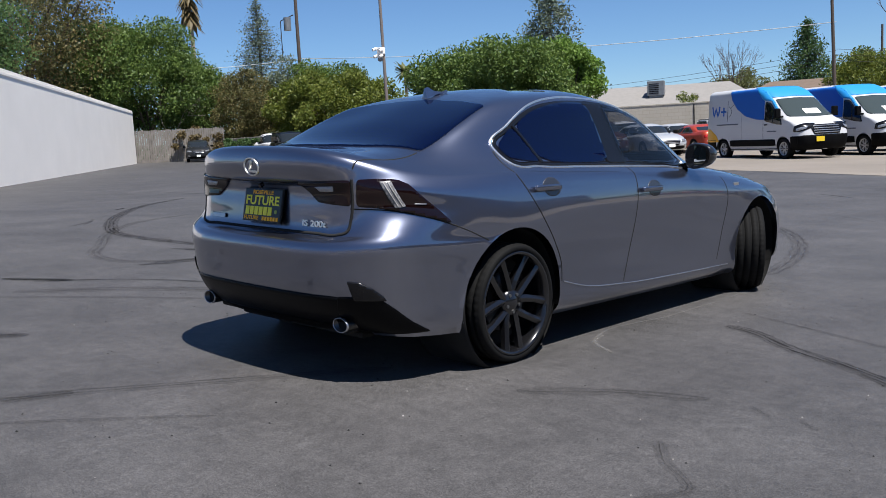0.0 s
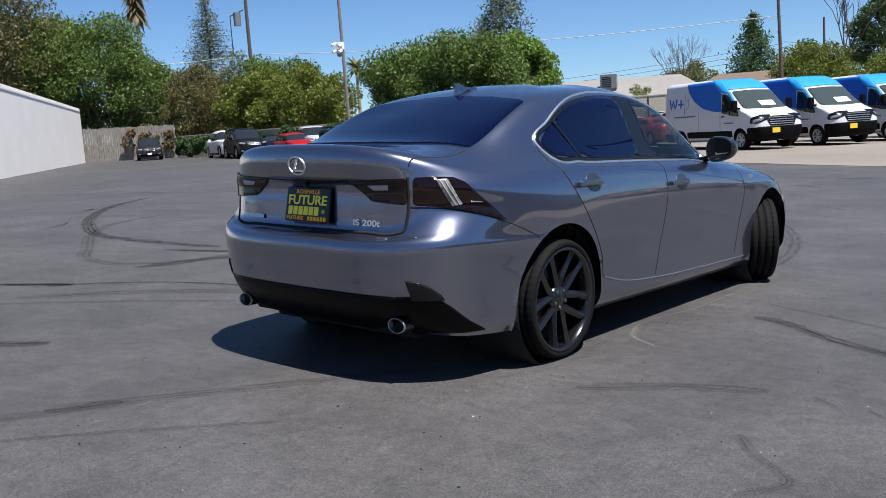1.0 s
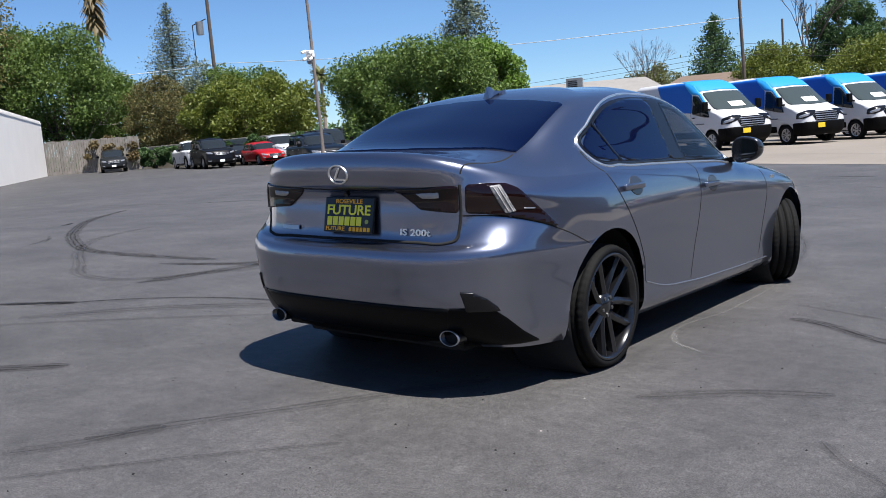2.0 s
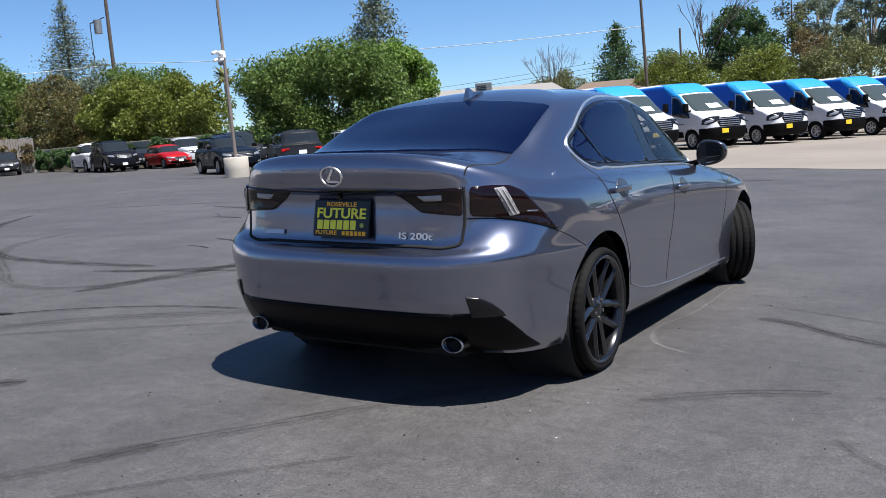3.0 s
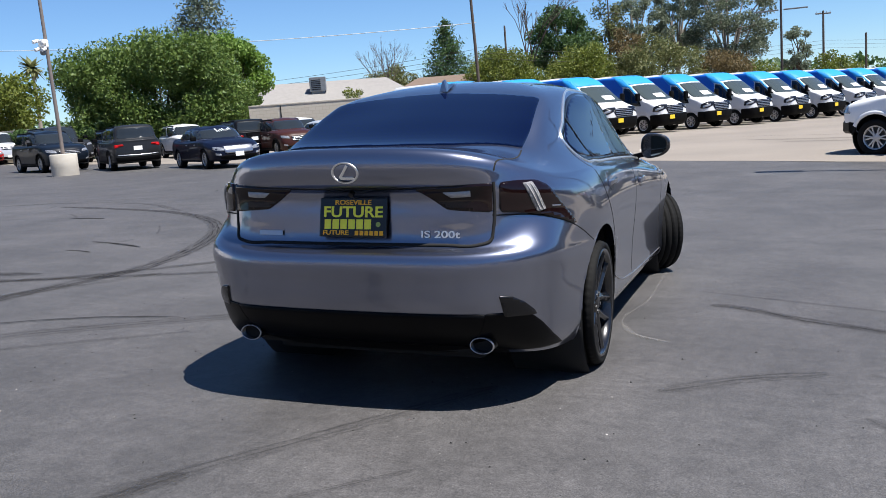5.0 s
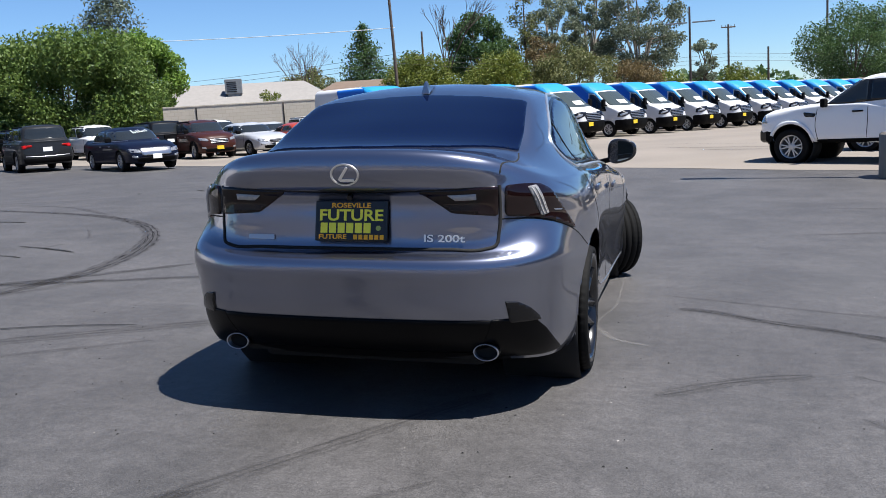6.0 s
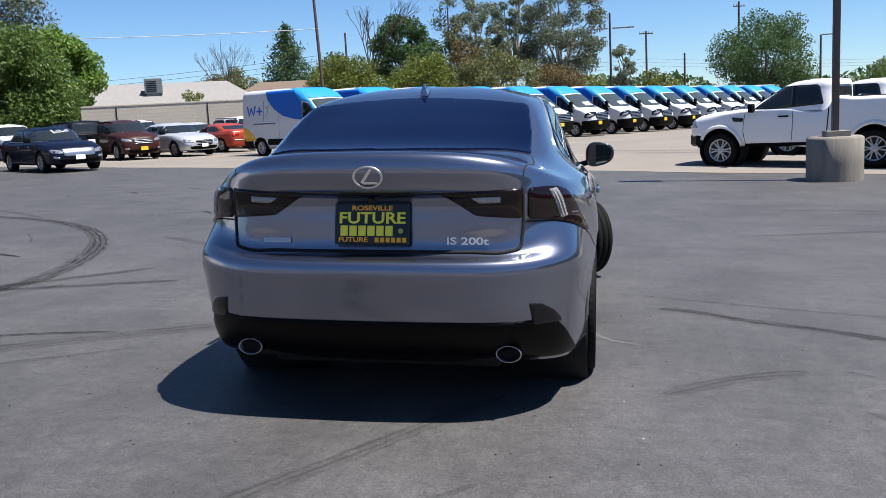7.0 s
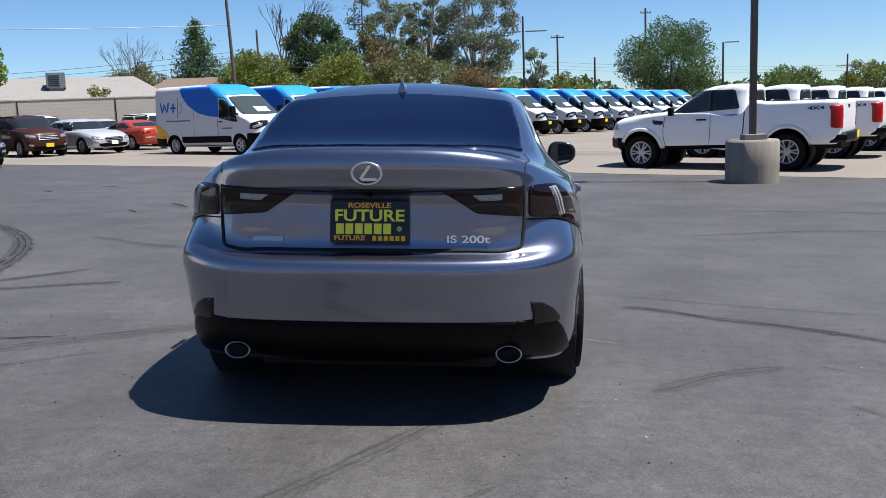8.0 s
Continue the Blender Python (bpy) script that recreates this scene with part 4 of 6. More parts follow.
    for side in (-1, 1):
        bm = bmesh.new()
        box(bm, (side * (.5 * W + .10), shield - .30, belt + .10), (.20, .10, .15), .03)
        part("wing_mirror", bm, dark_trim, thing)
        for y in (rear_axle, front_axle):
            road_wheel(thing, Matrix.Translation((side * (.5 * W - .13), y, wheel)) @ pose(0, 0, 0, 0, 0, 0 if side > 0 else 180), wheel, .24, rim or silver_rim)
    bm = bmesh.new()
    box(bm, (0, 0, sill + .16), (.62 * W, .86 * L, .25))
    box(bm, (0, 0, wheel + .12), (.95 * W * .62, L * .84, .45))
    part("underbody", bm, under_black, thing)
    return thing, wrap


def park(thing, x, y, heading):
    """Stands a vehicle on the lot with its nose along a heading, counted from east."""
    thing.matrix_basis = pose(x, y, lot(x, y), 0, 0, heading - 90)
    return thing


# the row of delivery vans
def van_line(w, yr, yf, z, zf, curve=1.0):
    """One level line round a van's right half: flat tail, straight flank, bowed front."""
    return [(0, yr, z), (.70 * w, yr + .01, z), (.955 * w, yr + .05, z), (w, yr + .22, z), (w, -1.4, z), (w, -.2, z), (w, yf - 1.2, z), (w, yf - .66, .7 * z + .3 * zf),
            (.965 * w, yf - .30 * curve, .3 * z + .7 * zf), (.84 * w, yf - .12 * curve, zf), (.45 * w, yf - .03 * curve, zf), (0, yf, zf)]


cover_silver = material("wheel_cover_silver", (0.62, 0.62, 0.63), 0.35, 0.6, vary=0.2, scale=30)


def delivery_van():
    van = tagged(new("delivery_van"), "white delivery van with blue roof and amber corner, parked", "van", "row of delivery vans")
    lines_ = [van_line(.93, -2.93, 2.84, .30, .30), van_line(1.00, -2.97, 2.94, .42, .42), van_line(1.03, -2.99, 2.99, .62, .62), van_line(1.035, -2.99, 2.97, .92, .92),
              van_line(1.03, -2.99, 2.90, 1.18, 1.13), van_line(1.025, -2.985, 2.76, 1.30, 1.22), van_line(1.015, -2.98, 2.34, 1.45, 1.40), van_line(1.005, -2.98, 2.24, 1.52, 1.46),
              van_line(.965, -2.96, 1.30, 2.16, 2.16), van_line(.945, -2.95, 1.02, 2.36, 2.36), van_line(.92, -2.93, .72, 2.50, 2.50), van_line(.86, -2.90, .52, 2.57, 2.57), van_line(.55, -2.70, .25, 2.62, 2.61),
              [(0, -2.3 + .2 * k, 2.63) for k in range(12)]]
    verts, faces = skin(lines_, 7, 5)
    wrap = Wrap(verts, faces)
    verts, faces = arches(verts, faces, [(-1.78, .36), (1.97, .36)], .43, .6)
    piece("body", mesh_of("body", verts, faces, white_paint), van)

    def lay(name, view, outline, mat, label="", lift=.010, step=.07, cut=.06, parent=None):
        for flip in (False, True):
            piece(name, wrap.patch(name, view, outline, mat, mirror=flip, lift=lift, step=step, cut=cut), parent or van, label)

    def single(name, view, outline, mat, label="", lift=.010, step=.07, cut=.06):
        return piece(name, wrap.patch(name, view, outline, mat, lift=lift, step=step, cut=cut), van, label)

    lay("blue_panel", "side", [(-1.36, 2.54), (-1.22, 2.22), (-.86, 1.86), (-.30, 1.57), (.40, 1.43), (.86, 1.40), (.86, 2.06), (.76, 2.16), (.34, 2.54)], blue_wrap, "deep blue wrap")
    lay("sky_panel", "side", [(.30, 2.545), (.56, 2.30), (.80, 2.10), (1.18, 2.05), (1.58, 1.68), (1.68, 1.68), (1.32, 2.02), (.98, 2.28), (.62, 2.545)], sky_wrap, "light blue wrap", .014)
    single("sky_brow", "front", [(-.88, 2.17), (0, 2.20), (.88, 2.17), (.86, 2.585), (0, 2.605), (-.86, 2.585)], sky_wrap, "light blue brow", .012)
    single("windshield", "front", [(-.90, 1.46), (0, 1.43), (.90, 1.46), (.82, 2.11), (0, 2.14), (-.82, 2.11)], van_glass, lift=.012)
    for side in (-1, 1):
        for flip in (side < 0,):
            window = piece("cab_window", wrap.patch("cab_window", "side", [(.90, 1.36), (1.62, 1.22), (1.92, 1.20), (1.84, 1.40), (1.20, 2.00), (.93, 2.04)], privacy_glass, mirror=flip, lift=.020, step=.07, cut=.06), van)
            piece("window_post", wrap.strip("window_post", "side", [(1.40, 1.26), (1.36, 1.84)], .05, gloss_black, mirror=flip, lift=.026), window)
    lay("amber_corner", "side", [(-2.90, .64), (-2.90, 1.18), (-2.6, 1.15), (-2.2, .92), (-2.0, .64)], amber_wrap, "amber wrap corner")
    lay("lower_cladding", "side", [(-1.32, .46), (1.52, .46), (1.52, .70), (-1.32, .70)], dark_trim, "black lower cladding")
    lay("rear_cladding", "side", [(-2.95, .34), (-2.22, .34), (-2.22, .72), (-2.95, .72)], dark_trim)
    lay("corner_cladding", "front_corner", [(.95, .30), (1.98, .30), (1.98, .78), (.95, .78)], dark_trim)
    single("front_bumper", "front", [(-.98, .32), (.98, .32), (.99, .80), (-.99, .80)], dark_trim, "black front bumper")
    single("grille", "front", [(-.46, 1.15), (.46, 1.15), (.60, 1.02), (.50, .82), (-.50, .82), (-.60, 1.02)], gloss_black, lift=.014)
    for k in range(4):
        piece("grille_bar", wrap.strip("grille_bar", "front", [(-.50, 1.10 - .075 * k), (0, 1.10 - .075 * k), (.50, 1.10 - .075 * k)], .026, chrome_dull, lift=.024), van)
    for flip in (False, True):
        lamp = piece("headlamp", wrap.patch("headlamp", "front_corner", [(1.06, .92), (1.34, .92), (1.70, 1.06), (1.72, 1.20), (1.42, 1.21), (1.10, 1.12)], gloss_black, mirror=flip, lift=.014, step=.05, cut=.1), van, "dark headlamp with bright reflector")
        piece("reflector", wrap.patch("reflector", "front_corner", [(1.16, .94), (1.50, 1.02), (1.54, 1.12), (1.18, 1.04)], head_lens, mirror=flip, lift=.020, step=.05, cut=.1), lamp)
        piece("door_seam", wrap.strip("door_seam", "side", [(.82, 2.1), (.81, 1.3), (.81, .72)], .02, under_black, mirror=flip), van)
        piece("door_seam", wrap.strip("door_seam", "side", [(-.55, 2.3), (-.55, 1.3), (-.55, .64)], .014, ink_grey, mirror=flip), van)
        piece("lettering_bar", wrap.strip("lettering_bar", "side", [(-2.15, 1.30), (-.75, 1.30)], .045, ink_grey, mirror=flip, lift=.012), van)
        piece("lettering_bar", wrap.strip("lettering_bar", "side", [(1.05, .98), (1.6, .98)], .04, ink_grey, mirror=flip, lift=.012), van)
        piece("door_handle", wrap.strip("door_handle", "side", [(.90, 1.22), (1.10, 1.22)], .04, dark_trim, mirror=flip, lift=.03), van)
        for path in ([(-2.50, 2.02), (-2.38, 1.64), (-2.25, 1.94), (-2.12, 1.64), (-2.0, 2.02)], [(-1.92, 1.80), (-1.58, 1.80)], [(-1.75, 1.97), (-1.75, 1.63)]):
            piece("emblem_stroke", wrap.strip("emblem_stroke", "side", path, .07, blue_wrap, mirror=flip, lift=.012, round_=2), van)
        for path in ([(-1.40, 1.98), (-1.22, 1.80), (-1.38, 1.58)], [(-1.30, 1.92), (-1.05, 2.06)], [(-1.50, 1.40), (-1.48, 2.20)]):
            piece("emblem_spark", wrap.strip("emblem_spark", "side", path, .012, ink_grey, mirror=flip, lift=.012, round_=2), van)
    tag, _ = wrap.point("front", -.30, .66, .03)
    bm = bmesh.new()
    box(bm, tag, (.32, .02, .17), .004)
    part("dealer_tag", bm, tag_yellow, van, "yellow dealer plate")
    card, out = wrap.point("front", .10, 1.62, .022)
    bm = bmesh.new()
    box(bm, (0, 0, 0), (.62, .30, .006))
    part("dash_paper", bm, paper, van, "white paper behind the glass", place=Matrix.Translation(card) @ pose(0, 0, 0, math.degrees(math.atan2(out.y, out.z)) * -1, 0, 0))
    for side in (-1, 1):
        bm = bmesh.new()
        box(bm, (side * 1.17, 1.86, 1.60), (.20, .14, .34), .04)
        box(bm, (side * 1.06, 1.90, 1.48), (.16, .08, .06), .01)
        part("wing_mirror", bm, dark_trim, van, "black wing mirror")
        for y in (-1.78, 1.97):
            road_wheel(van, Matrix.Translation((side * .90, y, .36)) @ pose(0, 0, 0, 0, 0, 0 if side > 0 else 180), .36, .24, cover_silver)
    bm = bmesh.new()
    box(bm, (0, 0, .50), (1.30, 5.4, .40))
    part("underbody", bm, under_black, van)
    return van


ink_grey = material("print_grey", (0.10, 0.11, 0.14), 0.5)


def truck_line(w, wf, yr, yf, zr, zc, zf):
    """One line round a pickup's right half: bed, cab and hood each at their own height."""
    return [(0, yr, zr), (.62 * w, yr, zr), (.95 * w, yr + .03, zr), (w, yr + .15, zr), (w, -1.85, zr), (w, -1.1, zr), (w, -.66, zr), (w, -.54, zc), (w, .35, zc), (w, 1.0, zc),
            (.995 * w, 1.55, .45 * zc + .55 * zf), (.6 * w + .4 * wf, yf - .42, .1 * zc + .9 * zf), (.93 * wf, yf - .17, zf), (.60 * wf, yf - .04, zf), (0, yf, zf)]


def cab_line(w, wf, yr, yf, z):
    """One level line round the right half of a pickup's cab."""
    return [(0, yr, z), (.70 * w, yr, z), (.94 * w, yr + .03, z), (w, yr + .12, z), (w, yr + .4, z), (w, .25 * yr + .5 * yf, z), (w, yf - .42, z), (.55 * w + .45 * wf, yf - .16, z), (.80 * wf, yf - .05, z), (.45 * wf, yf - .01, z), (0, yf, z)]


def pickup():
    truck = tagged(new("pickup_truck"), "white extended-cab pickup truck with black bumpers, parked on pale paving", "pickup", "row of pickup trucks")
    lines_ = [truck_line(.84, .74, -2.38, 2.44, .53, .47, .50), truck_line(.90, .80, -2.46, 2.56, .62, .55, .58), truck_line(.925, .84, -2.49, 2.63, .80, .74, .74), truck_line(.928, .85, -2.495, 2.63, 1.02, .97, .92),
              truck_line(.915, .83, -2.49, 2.56, 1.30, 1.17, 1.07), truck_line(.900, .78, -2.48, 2.42, 1.40, 1.25, 1.16), truck_line(.870, .70, -2.46, 2.24, 1.425, 1.27, 1.20), truck_line(.60, .50, -2.36, 2.05, 1.425, 1.28, 1.235),
              [(0, -2.2, 1.425), (0, -2.05, 1.425), (0, -1.9, 1.425), (0, -1.6, 1.425), (0, -1.4, 1.425), (0, -1.1, 1.425), (0, -.72, 1.425), (0, -.5, 1.28), (0, .2, 1.28), (0, .8, 1.27), (0, 1.1, 1.26), (0, 1.3, 1.26), (0, 1.5, 1.255), (0, 1.7, 1.25), (0, 1.85, 1.245)]]
    verts, faces = skin(lines_, 6, 5)
    wrap = Wrap(verts, faces)
    verts, faces = arches(verts, faces, [(-1.445, .42), (1.775, .42)], .475, .5)
    piece("body", mesh_of("body", verts, faces, truck_white), truck)
    cab_lines = [cab_line(.895, .80, -.60, 1.34, 1.20), cab_line(.875, .78, -.60, 1.16, 1.32), cab_line(.805, .72, -.60, .66, 1.62), cab_line(.775, .69, -.60, .46, 1.745), cab_line(.735, .64, -.575, .30, 1.805), cab_line(.62, .52, -.50, .12, 1.835),
                 [(0, -.40 + .04 * k, 1.845) for k in range(11)]]
    verts, faces = skin(cab_lines, 6, 5)
    roof = Wrap(verts, faces)
    cab = piece("cab", mesh_of("cab", verts, faces, truck_white), truck)
    piece("windshield", roof.patch("windshield", "front", [(-.74, 1.27), (.74, 1.27), (.64, 1.725), (-.64, 1.725)], car_glass, lift=.006, cut=.06, step=.08), cab)
    piece("rear_window", roof.patch("rear_window", "rear", [(-.66, 1.37), (.66, 1.37), (.58, 1.71), (-.58, 1.71)], car_glass, lift=.006, cut=.10, step=.08), cab)
    for flip in (False, True):
        piece("window_surround", roof.patch("window_surround", "side", [(-.46, 1.325), (.14, 1.285), (1.06, 1.235), (.40, 1.735), (-.34, 1.735)], gloss_black, mirror=flip, lift=.004, cut=.06, step=.06), cab)
        piece("door_window", roof.patch("door_window", "side", [(.20, 1.30), (1.00, 1.26), (.38, 1.715), (.20, 1.715)], car_glass, mirror=flip, lift=.009, cut=.05, step=.06), cab)
        piece("quarter_window", roof.patch("quarter_window", "side", [(-.43, 1.345), (.12, 1.31), (.12, 1.715), (-.32, 1.715)], privacy_glass, mirror=flip, lift=.009, cut=.08, step=.06), cab)
        for y in (1.775, -1.445):
            arc = [(y + .495 * math.cos(a), .42 + .495 * math.sin(a)) for a in np.linspace(.02, math.pi - .02, 11)]
            piece("arch_flare", wrap.strip("arch_flare", "side", arc, .075, truck_white, mirror=flip, lift=.022), truck)
            v, f = rings([(.45, .01), (.45, .50), (.875, .50), (.885, .478)], 32)
            side = -1 if flip else 1
            piece("wheel_well", mesh_of("wheel_well", [(side * p, y + q, .42 + r) for p, q, r in v], f, under_black), truck)
        piece("door_seam", wrap.strip("door_seam", "side", [(.17, 1.26), (.17, .9), (.20, .52)], .014, under_black, mirror=flip), truck)
        piece("door_seam", wrap.strip("door_seam", "side", [(1.20, 1.18), (1.24, .8), (1.19, .52)], .014, under_black, mirror=flip), truck)
        piece("bed_seam", wrap.strip("bed_seam", "side", [(-.565, 1.26), (-.545, .9), (-.50, .56)], .024, under_black, mirror=flip), truck)
        piece("side_vent", wrap.patch("side_vent", "side", [(1.22, 1.085), (1.50, 1.12), (1.46, 1.02), (1.26, 1.01)], gloss_black, mirror=flip, lift=.008, cut=.1, step=.05), truck)
        piece("side_lamp", wrap.patch("side_lamp", "side", [(-2.495, .86), (-2.31, .88), (-2.30, 1.31), (-2.495, 1.33)], red_lens, mirror=flip, lift=.012, cut=.06, step=.05), truck, "red tail lamp")
        piece("tail_light", wrap.patch("tail_light", "rear", [(.74, .86), (.93, .86), (.93, 1.33), (.76, 1.33)], red_lens, mirror=flip, lift=.012, cut=.06, step=.05), truck, "red tail lamp")
        piece("headlamp", wrap.patch("headlamp", "front_corner", [(1.02, .90), (1.36, .92), (1.42, 1.10), (1.10, 1.06)], head_lens, mirror=flip, lift=.012, cut=.08, step=.05), truck, "clear headlamp")
        piece("rocker_cover", wrap.patch("rocker_cover", "side", [(-.90, .48), (1.22, .46), (1.22, .53), (-.90, .55)], dark_trim, mirror=flip, lift=.010, cut=.05, step=.06), truck)
        side = -1 if flip else 1
        bm = bmesh.new()
        box(bm, (side * .945, .36, 1.10), (.03, .22, .034), .01)
        part("door_handle", bm, dark_trim, truck)
        bm = bmesh.new()
        box(bm, (side * 1.02, 1.02, 1.30), (.20, .11, .19), .04)
        box(bm, (side * .92, 1.04, 1.24), (.14, .06, .05), .01)
        part("wing_mirror", bm, dark_trim, truck, "black wing mirror")
        for y in (-1.445, 1.775):
            road_wheel(truck, Matrix.Translation((side * .80, y, .385)) @ pose(0, 0, 0, 0, 0, 0 if side > 0 else 180), .385, .26, silver_rim)
    piece("bed_liner", wrap.patch("bed_liner", "top", [(-.78, -2.36), (.78, -2.36), (.78, -.78), (-.78, -.78)], dark_trim, lift=.006, cut=.03, step=.12), truck, "black bed liner")
    piece("tailgate_seam", wrap.strip("tailgate_seam", "rear", [(-.74, 1.38), (-.74, .80), (.74, .80), (.74, 1.38)], .016, under_black, round_=2, lift=.003), truck)
    piece("tailgate_handle", wrap.patch("tailgate_handle", "rear", [(-.09, 1.27), (.09, 1.27), (.08, 1.33), (-.08, 1.33)], dark_trim, lift=.010, cut=.06, step=.05), truck)
    piece("grille", wrap.patch("grille", "front", [(-.52, 1.06), (.52, 1.06), (.48, .82), (-.48, .82)], gloss_black, lift=.010, cut=.08, step=.06), truck)
    for name, outline, z0, z1 in (("rear_bumper", [(-.90, -2.22), (-.89, -2.44), (-.74, -2.60), (-.30, -2.68), (.30, -2.68), (.74, -2.60), (.89, -2.44), (.90, -2.22)], .56, .77),
                                  ("front_bumper", [(.89, 2.18), (.86, 2.36), (.66, 2.58), (.30, 2.68), (-.30, 2.68), (-.66, 2.58), (-.86, 2.36), (-.89, 2.18)], .48, .76)):
        bm = bmesh.new()
        rows_ = [[bm.verts.new((x * k, y * (1 + (k - 1) * .4), z)) for x, y in outline] for z, k in ((z0, .96), (z0 + .05, 1.0), (z1 - .05, 1.0), (z1, .97))]
        for p, q in zip(rows_, rows_[1:]):
            for i in range(len(p) - 1):
                bm.faces.new((p[i], p[i + 1], q[i + 1], q[i]))
        bm.faces.new(rows_[0][::-1]), bm.faces.new(rows_[-1])
        bmesh.ops.recalc_face_normals(bm, faces=bm.faces)
        part(name, bm, satin_black, truck, "black bumper")
    bm = bmesh.new()
    box(bm, (0, -2.685, .71), (.30, .012, .15), .003)
    part("plate", bm, tag_yellow, truck, "yellow dealer plate")
    foot, _ = wrap.point("side", -2.02, 1.28, .010)
    for side, turn_ in ((-1, -90), (1, 90)):
        letters("lettering", "4X4", .10, ink_dark, truck, Matrix.Translation((side * foot.x, foot.y, foot.z)) @ pose(0, 0, 0, 90, 0, turn_), "", 1.9, .003, .002)
    bm = bmesh.new()
    box(bm, (0, 0, .56), (1.10, 4.9, .26))
    tube(bm, (-.62, -1.445, .385), (.62, -1.445, .385), .06, sides=10)
    part("underbody", bm, under_black, truck)
    return truck


ink_dark = material("print_dark", (0.02, 0.022, 0.03), 0.5)

van = delivery_van()
VAN_ROW = [(-10.16 + 1.80 * k, 29.34 + 2.69 * k) for k in range(14)]
park(van, *VAN_ROW[0], -32)
for x, y in VAN_ROW[1:]:
    copy_thing(van, pose(x, y, lot(x, y), 0, 0, -122))
truck = pickup()
TRUCK_ROW = [(5.70 + 2.1 * k, 16.4 + 3.2 * k) for k in range(5)]
park(truck, *TRUCK_ROW[0], 150)
for x, y in TRUCK_ROW[1:]:
    copy_thing(truck, pose(x, y, lot(x, y), 0, 0, 60))

SEDAN_FORM = dict(L=4.85, W=1.85, H=1.46, nose=.74, hood=.97, belt=.95, deck=1.02, tail=.10, glass_rear=-1.75, roof_rear=-1.0, roof_front=.45, shield=1.15, front_axle=1.45, rear_axle=-1.40, clad=False)
SUV_FORM = dict(L=4.65, W=1.86, H=1.68, nose=.90, hood=1.10, belt=1.08, deck=1.10, tail=.06, glass_rear=-2.22, roof_rear=-1.95, roof_front=.45, shield=1.15, front_axle=1.40, rear_axle=-1.30, wheel=.355, rail=.38)
BIG_FORM = dict(L=5.2, W=2.03, H=1.95, nose=1.05, hood=1.22, belt=1.22, deck=1.22, tail=.06, glass_rear=-2.50, roof_rear=-2.25, roof_front=.45, shield=1.2, front_axle=1.60, rear_axle=-1.45, wheel=.40, rail=.40)
SMALL_FORM = dict(SUV_FORM, L=4.10, W=1.77, H=1.65, glass_rear=-1.95, roof_rear=-1.70, front_axle=1.22, rear_axle=-1.30)
PICKUP_FORM = dict(L=5.7, W=2.0, H=1.92, nose=1.12, hood=1.22, belt=1.2, deck=1.22, tail=.05, glass_rear=-.95, roof_rear=-.78, roof_front=.6, shield=1.2, front_axle=1.9, rear_axle=-1.7, wheel=.40, rail=.38)
COUPE_FORM = dict(SEDAN_FORM, L=4.70, H=1.36, belt=.93, deck=.98, roof_rear=-.95, roof_front=.30)
navy = coat("navy_paint", (0.004, 0.006, 0.018), 0.0, 0.4, 0.1)
maroon = coat("maroon_paint", (0.040, 0.012, 0.008), 0.0, 0.4, 0.15)
silver = coat("silver_paint", (0.58, 0.59, 0.60), 0.45)
orange_red = coat("orange_red_paint", (0.42, 0.055, 0.025))
charcoal = coat("charcoal_paint", (0.016, 0.017, 0.019), 0.0, 0.4, 0.1)
black_paint = coat("black_paint", (0.005, 0.005, 0.006), 0.0, 0.4, 0.1)
red_paint = coat("red_paint", (0.42, 0.008, 0.010))
teal_black = coat("blue_black_paint", (0.005, 0.008, 0.014), 0.0, 0.4, 0.1)
